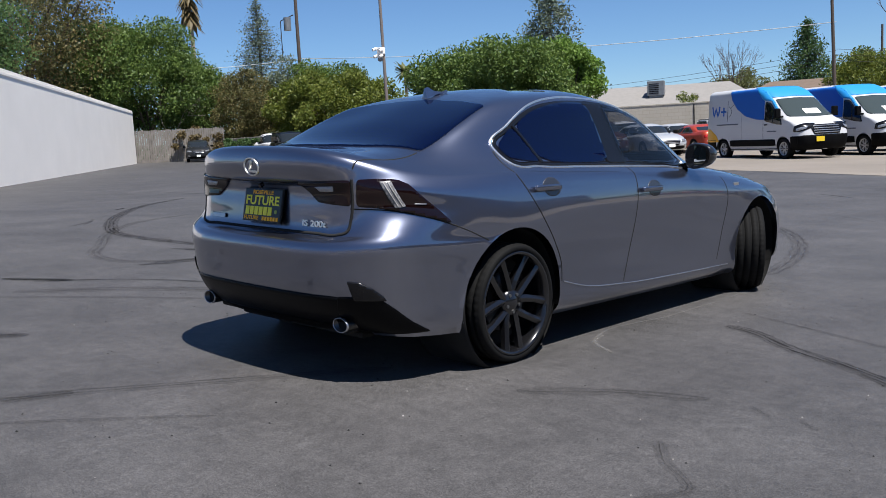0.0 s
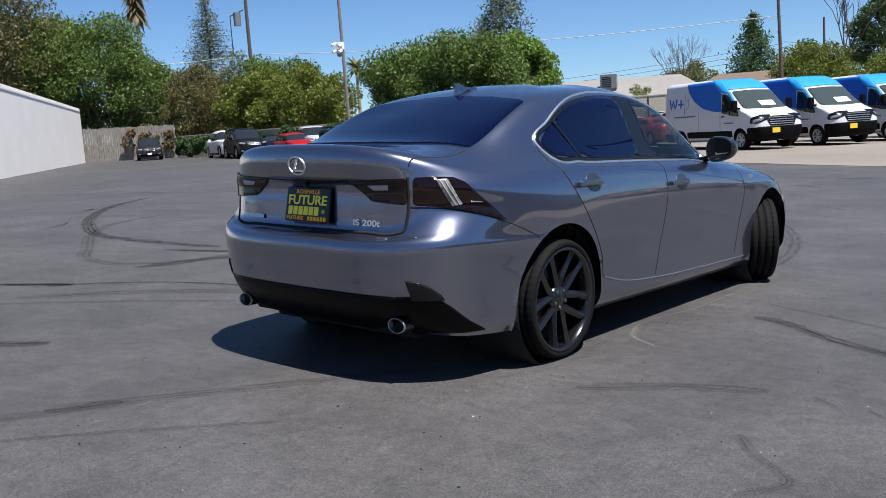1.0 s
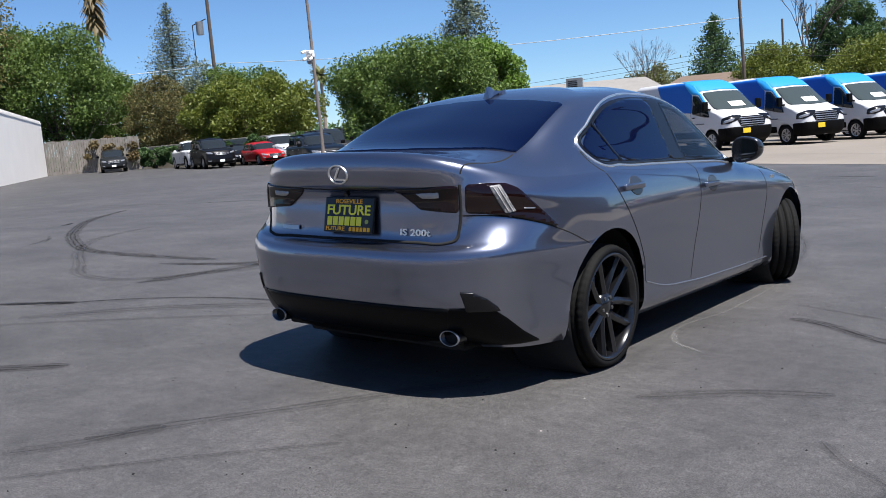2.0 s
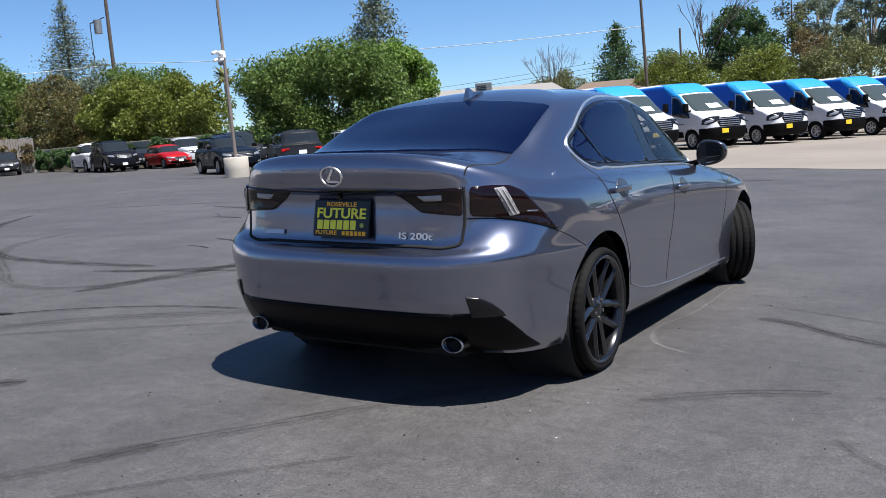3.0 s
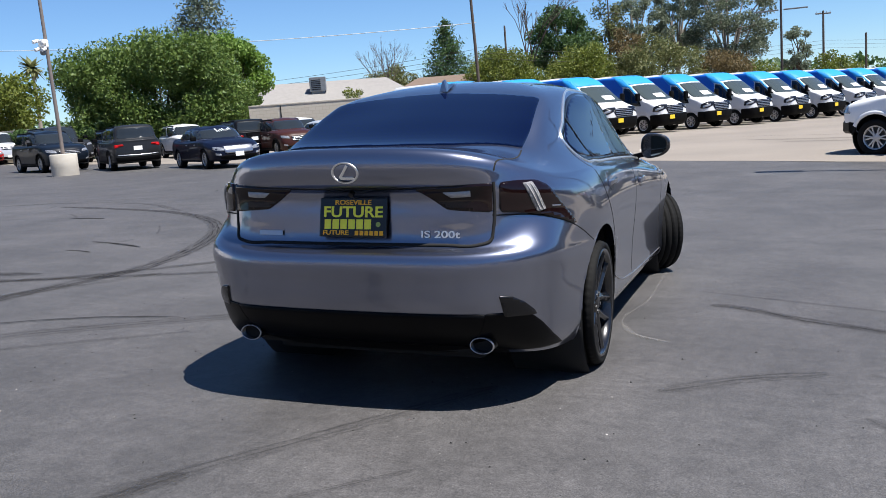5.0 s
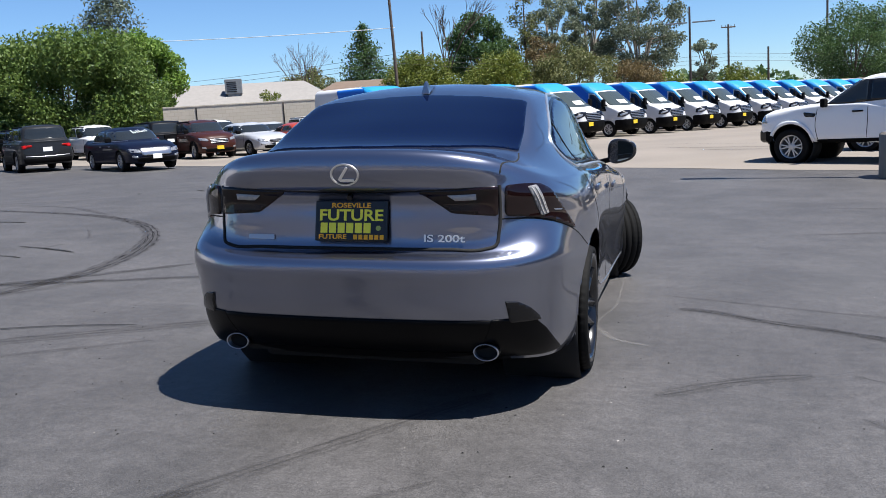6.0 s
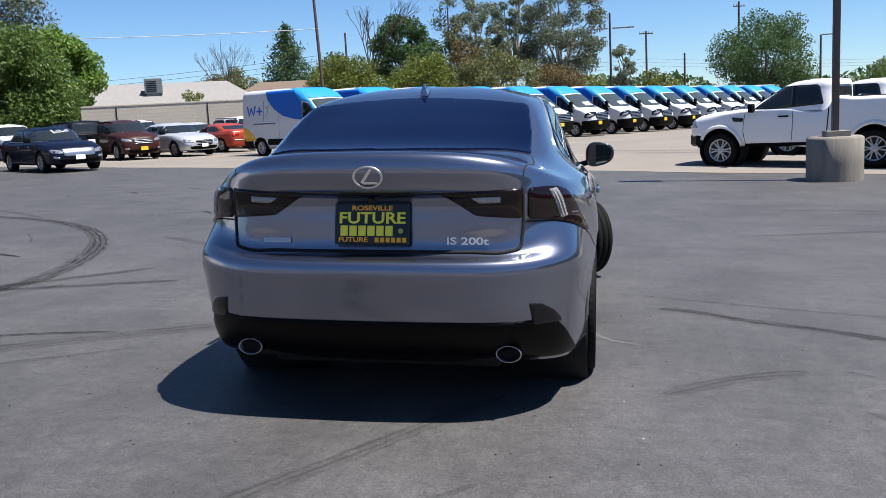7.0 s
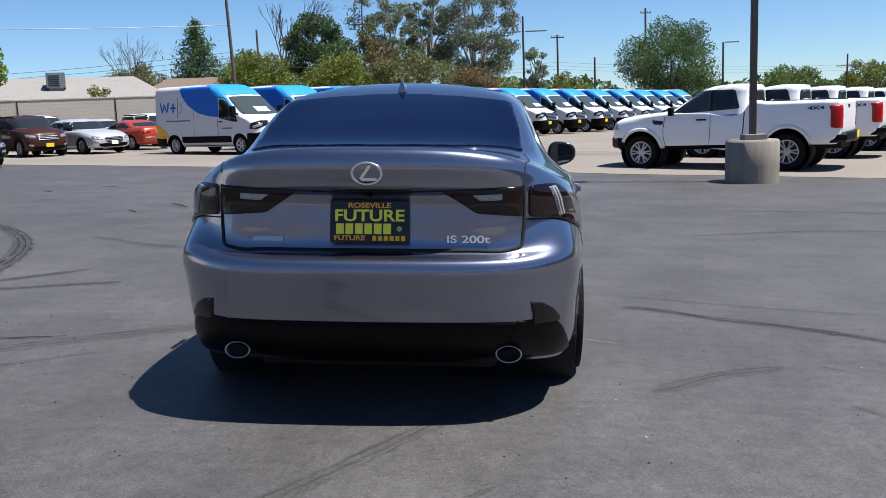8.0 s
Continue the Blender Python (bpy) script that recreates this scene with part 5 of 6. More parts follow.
PARKED = [
    ("sedan_car", "dark navy sedan with chrome grille parked on asphalt", "car", navy, SEDAN_FORM, -17.15, 22.9, -36),
    ("suv_car", "maroon compact suv with dealer tag on pale paving", "car", maroon, SMALL_FORM, -18.75, 30.6, -40),
    ("sedan_car", "silver sedan parked beside a maroon suv", "car", silver, SEDAN_FORM, -17.5, 32.6, -33),
    ("coupe_car", "orange red coupe parked with its tail outward", "car", orange_red, COUPE_FORM, -16.9, 36.2, 147),
    ("suv_car", "white suv parked before a block wall", "car", white_paint, SUV_FORM, -22.4, 38.6, -33),
    ("sedan_car", "pale grey sedan parked before a block wall", "car", silver, SEDAN_FORM, -19.9, 39.8, -33),
    ("suv_car", "white suv with dark glass in the second row", "car", white_paint, SUV_FORM, -17.6, 41.0, -33),
    ("suv_car", "white suv with dark glass in the second row", "car", white_paint, SUV_FORM, -15.2, 42.2, -33),
    ("suv_car", "blue-black suv parked beside a concrete lamp base", "car", teal_black, SUV_FORM, -26.8, 25.0, -27),
    ("suv_car", "charcoal crossover parked with its tail outward", "car", charcoal, SUV_FORM, -22.3, 24.4, 140),
    ("suv_car", "white suv parked under a broad tree", "car", white_paint, SUV_FORM, -26.7, 34.2, -38),
    ("suv_car", "black suv parked in a row under trees", "car", black_paint, SUV_FORM, -21.9, 31.6, 143),
    ("suv_car", "dark suv parked behind another suv", "car", charcoal, BIG_FORM, -33.2, 32.2, -27),
    ("suv_car", "black suv with chrome trim under the trees", "car", black_paint, SUV_FORM, -30.4, 33.8, -27),
    ("suv_car", "large black suv with wide chrome grille", "car", black_paint, BIG_FORM, -44.6, 32.8, -24),
    ("pickup_truck", "white pickup truck half hidden behind a large suv", "pickup", white_paint, PICKUP_FORM, -49.0, 34.6, -24),
    ("sedan_car", "black sedan parked between suv and red car", "car", black_paint, SEDAN_FORM, -46.6, 36.4, -24),
    ("sedan_car", "bright red hatchback parked in the back row", "car", red_paint, dict(SEDAN_FORM, L=4.3, H=1.52, glass_rear=-2.0, roof_rear=-1.45), -42.6, 35.4, -20),
    ("pickup_truck", "silver grey pickup truck with large chrome grille", "pickup", silver, PICKUP_FORM, -42.9, 37.2, -28),
    ("suv_car", "dark grey suv parked alone by a fence", "car", charcoal, SUV_FORM, -57.8, 33.8, -31),
]
for name, label, category, mat, form, x, y, heading in PARKED:
    thing, wrap = vehicle(name, label, category, mat, **form)
    bm = bmesh.new()
    spot, _ = wrap.point("front", 0, .46, .02)
    box(bm, spot, (.30, .02, .15), .004)
    part("plate", bm, tag_yellow if "dealer" in label else paper, thing)
    if mat is navy:
        for k in range(7):
            piece("window_lettering", wrap.strip("window_lettering", "front", [(.44 - .085 * k, 1.27 - .008 * k), (.40 - .085 * k, 1.345 - .03 * (k % 3))], .022, paper, lift=.016, round_=2), thing, "white hand-painted strokes")
        piece("wide_grille", wrap.patch("wide_grille", "front", [(-.52, .74), (.52, .74), (.48, .50), (-.48, .50)], chrome_dull, lift=.020, cut=.08, step=.06), thing, "bright chrome grille")
    park(thing, x, y, heading)

# ---- walls, buildings, poles ----
def prism(bm, outline, z0, z1):
    low = [bm.verts.new((x, y, z0)) for x, y in outline]
    high = [bm.verts.new((x, y, z1)) for x, y in outline]
    n = len(outline)
    for k in range(n):
        bm.faces.new((low[k], low[(k + 1) % n], high[(k + 1) % n], high[k]))
    bm.faces.new(high), bm.faces.new(low[::-1])
    bmesh.ops.recalc_face_normals(bm, faces=bm.faces)


def ribbon(a, b, thick):
    """The plan outline of a wall between two places."""
    a, b = Vector(a), Vector(b)
    side = (b - a).normalized().orthogonal() * thick / 2
    return [a + side, b + side, b - side, a - side]


block_mat = material("grey_block", (0.34, 0.30, 0.25), 0.9, vary=0.25, scale=1.2, bump=0.4, fine=20)
nodes, links = block_mat.node_tree.nodes, block_mat.node_tree.links
coursing, seat_ = nodes.new("ShaderNodeTexBrick"), nodes.new("ShaderNodeTexCoord")
coursing.inputs["Scale"].default_value = 1.0
coursing.inputs["Brick Width"].default_value, coursing.inputs["Row Height"].default_value, coursing.inputs["Mortar Size"].default_value = 0.4, 0.2, 0.012
coursing.inputs["Color1"].default_value, coursing.inputs["Color2"].default_value, coursing.inputs["Mortar"].default_value = (0.40, 0.355, 0.295, 1), (0.375, 0.335, 0.275, 1), (0.33, 0.295, 0.24, 1)
turned = nodes.new("ShaderNodeVectorRotate")
turned.rotation_type = "X_AXIS"
turned.inputs["Angle"].default_value = radians(-90)
links.new(seat_.outputs["Object"], turned.inputs["Vector"])
links.new(turned.outputs[0], coursing.inputs["Vector"])
links.new(coursing.outputs["Color"], nodes["Principled BSDF"].inputs["Base Color"])
fence_mat = material("weathered_fence", (0.25, 0.225, 0.20), 0.9, vary=0.45, scale=2.5, bump=0.4, fine=30)
shingle_mat = material("pale_shingles", (0.25, 0.235, 0.22), 0.9, vary=0.18, scale=3, bump=0.5, fine=12)
brown_shingle = material("brown_shingles", (0.16, 0.115, 0.085), 0.9, vary=0.25, scale=3, bump=0.5, fine=12)
house_wall = material("house_stucco", (0.50, 0.45, 0.38), 0.9, vary=0.12, scale=1, bump=0.2, fine=20)
galvanised = material("galvanised", (0.26, 0.27, 0.28), 0.5, 0.5, vary=0.3, scale=5)
cable_black = material("cable", (0.02, 0.02, 0.02), 0.6)
cable_pale = material("pale_cable", (0.55, 0.55, 0.52), 0.45, 0.3)
post_brown = material("brown_steel", (0.075, 0.055, 0.048), 0.55, 0.3, vary=0.25, scale=4)
post_grey = material("painted_post", (0.20, 0.165, 0.145), 0.6, vary=0.25, scale=4)

# the white building along one side of the lot
bm = bmesh.new()
side = Vector((-30.0, 20.8)).normalized()
near_end, far_end = Vector((-22.0, 3.07)), Vector((-62.0, 30.8))
back = Vector((side.y, -side.x)) * -1
if back.y > 0:
    back = -back
prism(bm, [near_end, far_end, far_end + back * 14, near_end + back * 14], -0.5, 4.55)
building = tagged(new("building"), "long white stucco building wall with a thin parapet coping", "building", kind="structure")
part("wall", bm, white_stucco, building)
bm = bmesh.new()
prism(bm, ribbon(near_end + back * .10, far_end + back * .10, .26), 4.55, 4.66)
prism(bm, ribbon(near_end + back * .13, far_end + back * .13, .24), 4.665, 4.80)
part("parapet_coping", bm, white_stucco, building)


def wall_run(name, a, b, top, thick, mat, label, category):
    """One straight run of wall with its own frame, so that its courses lie level along it."""
    a, b = Vector(a), Vector(b)
    run = b - a
    ob = tagged(new(name), label, category, kind="structure")
    ob.matrix_world = Matrix.Translation((a.x, a.y, 0)) @ Matrix.Rotation(math.atan2(run.y, run.x), 4, "Z")
    bm = bmesh.new()
    box(bm, (run.length / 2, 0, top / 2 - .3), (run.length, thick, top + .6), 0)
    part("wall_face", bm, mat, ob)
    bm = bmesh.new()
    box(bm, (run.length / 2, 0, top + .04), (run.length, thick + .06, .08), .01)
    part("wall_cap", bm, mat, ob)
    return ob


wall_run("wall_north", (-26.5, 40.1), (-16.0, 45.6), 2.45, .2, block_mat, "pale grey concrete block wall behind parked cars", "wall")
for x, y in ((-24.9, 40.94), (-20.6, 43.19), (-17.0, 45.08)):
    bm = bmesh.new()
    box(bm, (0, 0, 1.1), (.06, .03, 2.6))
    joint = part("wall_joint", bm, under_black, bpy.data.objects["wall_north"])
    joint.matrix_world = Matrix.Translation((x + .05, y - .11, 0)) @ Matrix.Rotation(math.atan2(5.5, 10.5), 4, "Z")
wall_run("wall_north_1", (-48.0, 38.6), (-38.5, 39.2), 2.2, .2, block_mat, "grey concrete block wall under the trees", "wall")
wall_run("wall_west", (-60.4, 38.2), (-48.1, 38.7), 2.2, .2, block_mat, "grey block wall in shade under trees", "wall")
wall_run("wall_east", (-15.9, 45.6), (20.0, 96.0), 2.0, .2, block_mat, "low block wall behind the van row", "wall")

# Added wall, never in view: a pale reflection for the sedan's rear.
wall_run("wall_unseen_south", (-32.0, -24.0), (32.0, -24.0), 5.2, .3, white_stucco, "plain pale wall added out of view for the sedan's rear reflections", "wall")
# Added wall, never in view: its dull face darkens what the doors reflect.
wall_run("wall_unseen_east", (26.0, 40.0), (34.0, -34.0), 5.0, .3, fence_mat, "plain grey wall added out of view to darken door reflections", "wall")

fence = tagged(new("fence"), "weathered grey wooden board fence beside the white building", "fence", kind="structure")
a, b = Vector((-63.4, 31.4)), Vector((-60.5, 38.1))
for k in range(40):
    p = a.lerp(b, k / 40)
    bm = bmesh.new()
    box(bm, (p.x, p.y, 1.9 + .03 * math.sin(k * 5.1)), (.05, .165, 2.7), .008, Matrix.Rotation(math.atan2(b.y - a.y, b.x - a.x) - math.pi / 2, 4, "Z"))
    part("board", bm, fence_mat, fence)
bm = bmesh.new()
prism(bm, ribbon((-62.6, 31.0), (-63.2, 31.3), .25), .3, 3.9)
part("gate_post", bm, dark_trim, fence, "dark gate post")


def house():
    home = tagged(new("house"), "low house with pale shingle roof behind a block wall", "house")
    run = Vector((12.0, 5.6)).normalized()
    turn = Matrix.Translation((-30.5, 56.5, 0)) @ Matrix.Rotation(math.atan2(run.y, run.x), 4, "Z")
    home.matrix_world = turn
    bm = bmesh.new()
    box(bm, (0, 4, 1.3), (14.5, 8, 2.8))
    part("house_wall", bm, house_wall, home)
    bm = bmesh.new()
    rows = [bm.verts.new(p) for p in ((-9, -.8, 2.85), (7.6, -.8, 2.75), (5.2, 4, 4.5), (-9, 4, 4.6), (7.6, 8.8, 2.75), (-9, 8.8, 2.85))]
    bm.faces.new((rows[0], rows[1], rows[2], rows[3])), bm.faces.new((rows[3], rows[2], rows[4], rows[5])), bm.faces.new((rows[1], rows[4], rows[2])), bm.faces.new((rows[0], rows[3], rows[5]))
    part("roof", bm, shingle_mat, home, "pale shingle roof")
    bm = bmesh.new()
    box(bm, (-.8, -.85, 2.70), (16.8, .06, .2))
    part("fascia_board", bm, pole_brown, home)
    return home, turn


home, turn = house()
unit = tagged(new("air_conditioner"), "boxy grey metal rooftop air conditioning unit on pale roof", "air conditioner")
unit.matrix_world = turn @ Matrix.Translation((-.2, 1.6, 3.62))
bm = bmesh.new()
box(bm, (0, 0, .6), (1.25, 1.2, 1.1), .03)
part("casing", bm, galvanised, unit)
for k in range(6):
    bm = bmesh.new()
    box(bm, (-.12, -.61, .22 + .14 * k), (.72, .02, .05))
    part("louvre", bm, dark_trim, unit)
bm = bmesh.new()
box(bm, (0, 0, .0), (1.0, 1.0, .25), .02)
part("plinth", bm, galvanised, unit)

cottage = tagged(new("house"), "house with brown gable roof among trees", "house")
cottage.matrix_world = Matrix.Translation((-26.5, 71.5, 0)) @ Matrix.Rotation(.35, 4, "Z")
bm = bmesh.new()
box(bm, (0, 4, 1.6), (7.0, 7, 3.6))
part("house_wall", bm, pole_brown, cottage)
bm = bmesh.new()
ridge = [bm.verts.new(p) for p in ((-3.9, -.5, 3.5), (3.4, -.5, 3.6), (3.4, 4, 4.75), (-1.8, 4, 4.75), (3.4, 8.5, 3.6), (-3.9, 8.5, 3.5))]
bm.faces.new((ridge[0], ridge[1], ridge[2], ridge[3])), bm.faces.new((ridge[3], ridge[2], ridge[4], ridge[5])), bm.faces.new((ridge[0], ridge[3], ridge[5]))
part("roof", bm, brown_shingle, cottage)


streaks = stained_concrete.node_tree
stretch_ = streaks.nodes.new("ShaderNodeMapping")
stretch_.inputs["Scale"].default_value = (1.6, 1.6, 0.22)
source = next(n for n in streaks.nodes if n.bl_idname == "ShaderNodeTexCoord")
streaks.links.new(source.outputs["Object"], stretch_.inputs["Vector"])
for n in list(streaks.nodes):
    if n.bl_idname == "ShaderNodeTexNoise":
        streaks.links.new(stretch_.outputs[0], n.inputs["Vector"])


def lamp_base(x, y, radius, height, label):
    base = tagged(new("concrete_base"), label, "base")
    z = lot(x, y)
    v, f = rings([(-.05, .001), (-.05, radius - .001), (-.048, radius), (-.04, radius), (height * .4, radius), (height - .03, radius), (height - .028, radius - .002), (height - .004, radius - .028), (height, radius - .03), (height, .001)], 64, "z")
    piece("drum", mesh_of("drum", v, f, stained_concrete if "stains" in label else pale_concrete), base)
    base.matrix_world = Matrix.Translation((x, y, z))
    return base


lamp_base(5.25, 12.9, .49, .80, "round grey concrete lamp base with dark stains")
post = tagged(new("lamp_post"), "brown square steel lamp post on a round concrete base", "lamp post")
post.matrix_world = Matrix.Translation((5.25, 12.9, lot(5.25, 12.9) + .80))
bm = bmesh.new()
box(bm, (.02, 0, .05), (.42, .36, .10), .01)
part("base_plate", bm, concrete, post)
bm = bmesh.new()
box(bm, (0, 0, 3.2), (.11, .13, 6.3), .008)
part("shaft", bm, post_brown, post)
bm = bmesh.new()
box(bm, (-.35, 0, 6.3), (.8, .3, .12), .03)
part("lamp_head", bm, post_brown, post)

lamp_base(-22.3, 21.0, .47, .78, "round pale concrete lamp base")
post = tagged(new("lamp_post"), "weathered lamp post with white camera box", "lamp post")
post.matrix_world = Matrix.Translation((-22.3, 21.0, lot(-22.3, 21.0) + .78))
bm = bmesh.new()
tube(bm, (0, 0, 0), (-.06, -.05, 8.2), .070, .052, 12)
part("shaft", bm, post_grey, post)
bm = bmesh.new()
box(bm, (-.06, -.12, 3.90), (.26, .24, .28), .04)
part("camera_box", bm, white_stucco, post, "white camera box")
for dx, dz in ((-.16, .10), (.14, .02), (-.12, -.18), (.12, -.20)):
    bm = bmesh.new()
    tube(bm, (dx - .08, -.16, 3.92 + dz), (dx * 1.3 - .08, -.36, 3.86 + dz), .06, sides=12)
    part("camera_body", bm, white_stucco, post)
bm = bmesh.new()
bmesh.ops.create_uvsphere(bm, u_segments=14, v_segments=8, radius=.11, matrix=Matrix.Translation((-.08, -.16, 3.60)))
part("camera_dome", bm, galvanised, post)
bm = bmesh.new()
box(bm, (-.35, -.1, 8.15), (.6, .25, .12), .03)
part("lamp_head", bm, post_grey, post)


def utility_pole(x, y, top, radius=.15, arm=None, lean=(0, 0), label="brown wooden utility pole"):
    pole = tagged(new("utility_pole"), label, "utility pole")
    z = lot(x, y) - .2
    pole.matrix_world = Matrix.Translation((x, y, z))
    bm = bmesh.new()
    tube(bm, (0, 0, 0), (lean[0], lean[1], top - z), radius, radius * .7, 10)
    part("shaft", bm, pole_brown, pole)
    if arm:
        height, half, bearing = arm
        bm = bmesh.new()
        c, s = math.cos(bearing), math.sin(bearing)
        tube(bm, (lean[0] - half * c, lean[1] - half * s, height - z), (lean[0] + half * c, lean[1] + half * s, height - z), .07, sides=6)
        part("crossarm", bm, pole_brown, pole)
        for k in (-.9, -.4, .4, .9):
            bm = bmesh.new()
            tube(bm, (lean[0] + k * half * c, lean[1] + k * half * s, height - z), (lean[0] + k * half * c, lean[1] + k * half * s, height - z + .25), .05, .03, 6)
            part("insulator", bm, galvanised, pole)
    return pole


first = utility_pole(-64.3, 49.4, 18.0, .20, (17.0, 1.4, .9), label="tall brown utility pole with a grey transformer")
bm = bmesh.new()
tube(bm, (-.75, -.55, 12.0), (-.75, -.55, 13.2), .34, sides=16)
part("transformer", bm, galvanised, first, "grey transformer can")
bm = bmesh.new()
for a, b in (((-.2, -.2, 13.4), (-1.2, -1.0, 12.9)), ((-1.2, -1.0, 12.9), (-1.2, -1.0, 9.2)), ((-1.2, -1.0, 9.2), (0, 0, 9.2))):
    tube(bm, a, b, .045, sides=5)
part("conduit", bm, cable_black, first)
utility_pole(-19.7, 62.8, 11.4, .15, (10.9, .9, .4), (-.35, 0))
utility_pole(-28.6, 101.9, 11.2, .16)
utility_pole(7.0, 100.6, 8.9, .15, (8.6, .8, .3))
utility_pole(10.2, 90.3, 5.7, .13)
utility_pole(20.0, 119.3, 13.2, .18, (12.6, .8, .3))


def street_lamp(x, y, top, arms, label):
    lamp = tagged(new("street_lamp"), label, "street lamp")
    z = lot(x, y) - .2
    lamp.matrix_world = Matrix.Translation((x, y, z))
    bm = bmesh.new()
    tube(bm, (0, 0, 0), (0, 0, top - z), .13, .09, 10)
    part("shaft", bm, post_brown, lamp)
    for dx in arms:
        bm = bmesh.new()
        box(bm, (dx * .6, 0, top - z - 1.4 if len(arms) > 1 else top - z), (abs(dx), .22, .12), .03)
        part("lamp_head", bm, galvanised, lamp)


street_lamp(2.6, 80.8, 9.3, (-2.0, 2.0), "dark street lamp post with two arms")
street_lamp(22.8, 88.1, 6.5, (1.4,), "dark lamp post with one arm")
street_lamp(42.5, 108.2, 5.6, (-1.2, 1.2), "small far lamp post with two arms")


def cable(a, b, sag, radius, mat, label="thin overhead cable between poles"):
    a, b = Vector(a), Vector(b)
    pts = [a.lerp(b, t) - Vector((0, 0, sag * 4 * t * (1 - t))) for t in np.linspace(0, 1, 25)]
    verts, faces = [], []
    for p in pts:
        for k in range(4):
            verts.append(p + Vector((radius * math.cos(k * math.pi / 2), 0, radius * math.sin(k * math.pi / 2))))
    for i in range(len(pts) - 1):
        for k in range(4):
            faces.append((i * 4 + k, i * 4 + (k + 1) % 4, i * 4 + 4 + (k + 1) % 4, i * 4 + 4 + k))
    tagged(new("overhead_cable", mesh_of("overhead_cable", verts, faces, mat)), label, "cable")


cable((-64.3, 49.4, 9.6), (-19.7, 62.8, 8.0), .6, .026, cable_pale, "pale overhead cable strung across the lot")
cable((-64.3, 49.4, 9.5), (-90.0, 15.0, 9.5), .8, .026, cable_pale, "pale overhead cable strung across the lot")
for k in range(3):
    cable((-62.0, 70.0, 4.8 + .4 * k), (-19.7, 62.8, 5.2 + .4 * k), .5, .013, cable_black)
    cable((-19.7, 62.8, 5.3 + .4 * k), (7.0, 100.6, 5.0 + .4 * k), .8, .012, cable_black)
    cable((7.0, 100.6, 5.0 + .4 * k), (60.0, 118.0, 4.2 + .3 * k), .8, .010, cable_black)

# ---- trees ----
def foliage(name, colour, other, spread=0.35):
    m = bpy.data.materials.new(name)
    m.use_nodes = True
    nodes, links = m.node_tree.nodes, m.node_tree.links
    p = nodes["Principled BSDF"]
    p.inputs["Roughness"].default_value = 0.55
    p.inputs["Specular IOR Level"].default_value = 0.35
    geo, mix = nodes.new("ShaderNodeNewGeometry"), nodes.new("ShaderNodeMix")
    mix.data_type = "RGBA"
    mix.inputs["A"].default_value, mix.inputs["B"].default_value = (*colour, 1), (*other, 1)
    links.new(geo.outputs["Random Per Island"], mix.inputs["Factor"])
    links.new(mix.outputs["Result"], p.inputs["Base Color"])
    shine, both = nodes.new("ShaderNodeBsdfTranslucent"), nodes.new("ShaderNodeMixShader")
    links.new(mix.outputs["Result"], shine.inputs["Color"])
    both.inputs[0].default_value = spread
    links.new(p.outputs[0], both.inputs[1])
    links.new(shine.outputs[0], both.inputs[2])
    links.new(both.outputs[0], nodes["Material Output"].inputs[0])
    return m


oak_green = foliage("oak_leaves", (0.066, 0.119, 0.026), (0.139, 0.198, 0.042))
dark_green = foliage("dark_leaves", (0.044, 0.088, 0.032), (0.088, 0.150, 0.044))
bright_green = foliage("bright_leaves", (0.109, 0.196, 0.032), (0.189, 0.290, 0.051))
yellow_leaf = foliage("yellow_green_leaves", (0.085, 0.120, 0.017), (0.170, 0.191, 0.031))
olive_leaf = foliage("olive_leaves", (0.102, 0.123, 0.043), (0.174, 0.174, 0.065))
grey_leaf = foliage("grey_green_leaves", (0.120, 0.152, 0.103), (0.208, 0.239, 0.160))
brown_leaf = foliage("dry_leaves", (0.120, 0.092, 0.042), (0.190, 0.140, 0.062))
euca_leaf = foliage("eucalyptus_leaves", (0.094, 0.119, 0.077), (0.175, 0.200, 0.131))
cedar_leaf = foliage("cedar_leaves", (0.072, 0.090, 0.031), (0.198, 0.156, 0.060))
blue_needle = foliage("grey_needles", (0.087, 0.123, 0.087), (0.160, 0.189, 0.131), 0.2)
bark = material("bark", (0.10, 0.075, 0.055), 0.9, vary=0.4, scale=4, bump=0.5, fine=25)
pale_bark = material("pale_bark", (0.30, 0.26, 0.21), 0.9, vary=0.4, scale=3, bump=0.3, fine=25)


def leaves(name, centres, size, mat, parent, droop=0.0, shape=0.55):
    """Many small leaf tufts, each a bent four-sided blade with its own turn."""
    n = len(centres)
    a = rng.normal(size=(n, 3))
    a /= np.linalg.norm(a, axis=1)[:, None]
    b = rng.normal(size=(n, 3))
    b[:, 2] -= droop * 2
    b -= a * (a * b).sum(1)[:, None]
    b /= np.linalg.norm(b, axis=1)[:, None]
    s = size * rng.uniform(0.6, 1.4, (n, 1))
    wide = np.cross(a, b) * s * shape
    long_ = b * s
    bend = a * s * 0.25
    quad = np.stack([centres - long_, centres + wide + bend, centres + long_, centres - wide + bend], 1).reshape(-1, 3)
    me = bpy.data.meshes.new(name)
    me.vertices.add(n * 4)
    me.vertices.foreach_set("co", quad.ravel())
    me.loops.add(n * 4)
    me.loops.foreach_set("vertex_index", np.arange(n * 4, dtype=np.int32))
    me.polygons.add(n)
    me.polygons.foreach_set("loop_start", np.arange(0, n * 4, 4, dtype=np.int32))
    me.polygons.foreach_set("loop_total", np.full(n, 4, dtype=np.int32))
    me.update()
    me.validate()
    me.materials.append(mat)
    ob = piece(name, me, parent)
    return ob


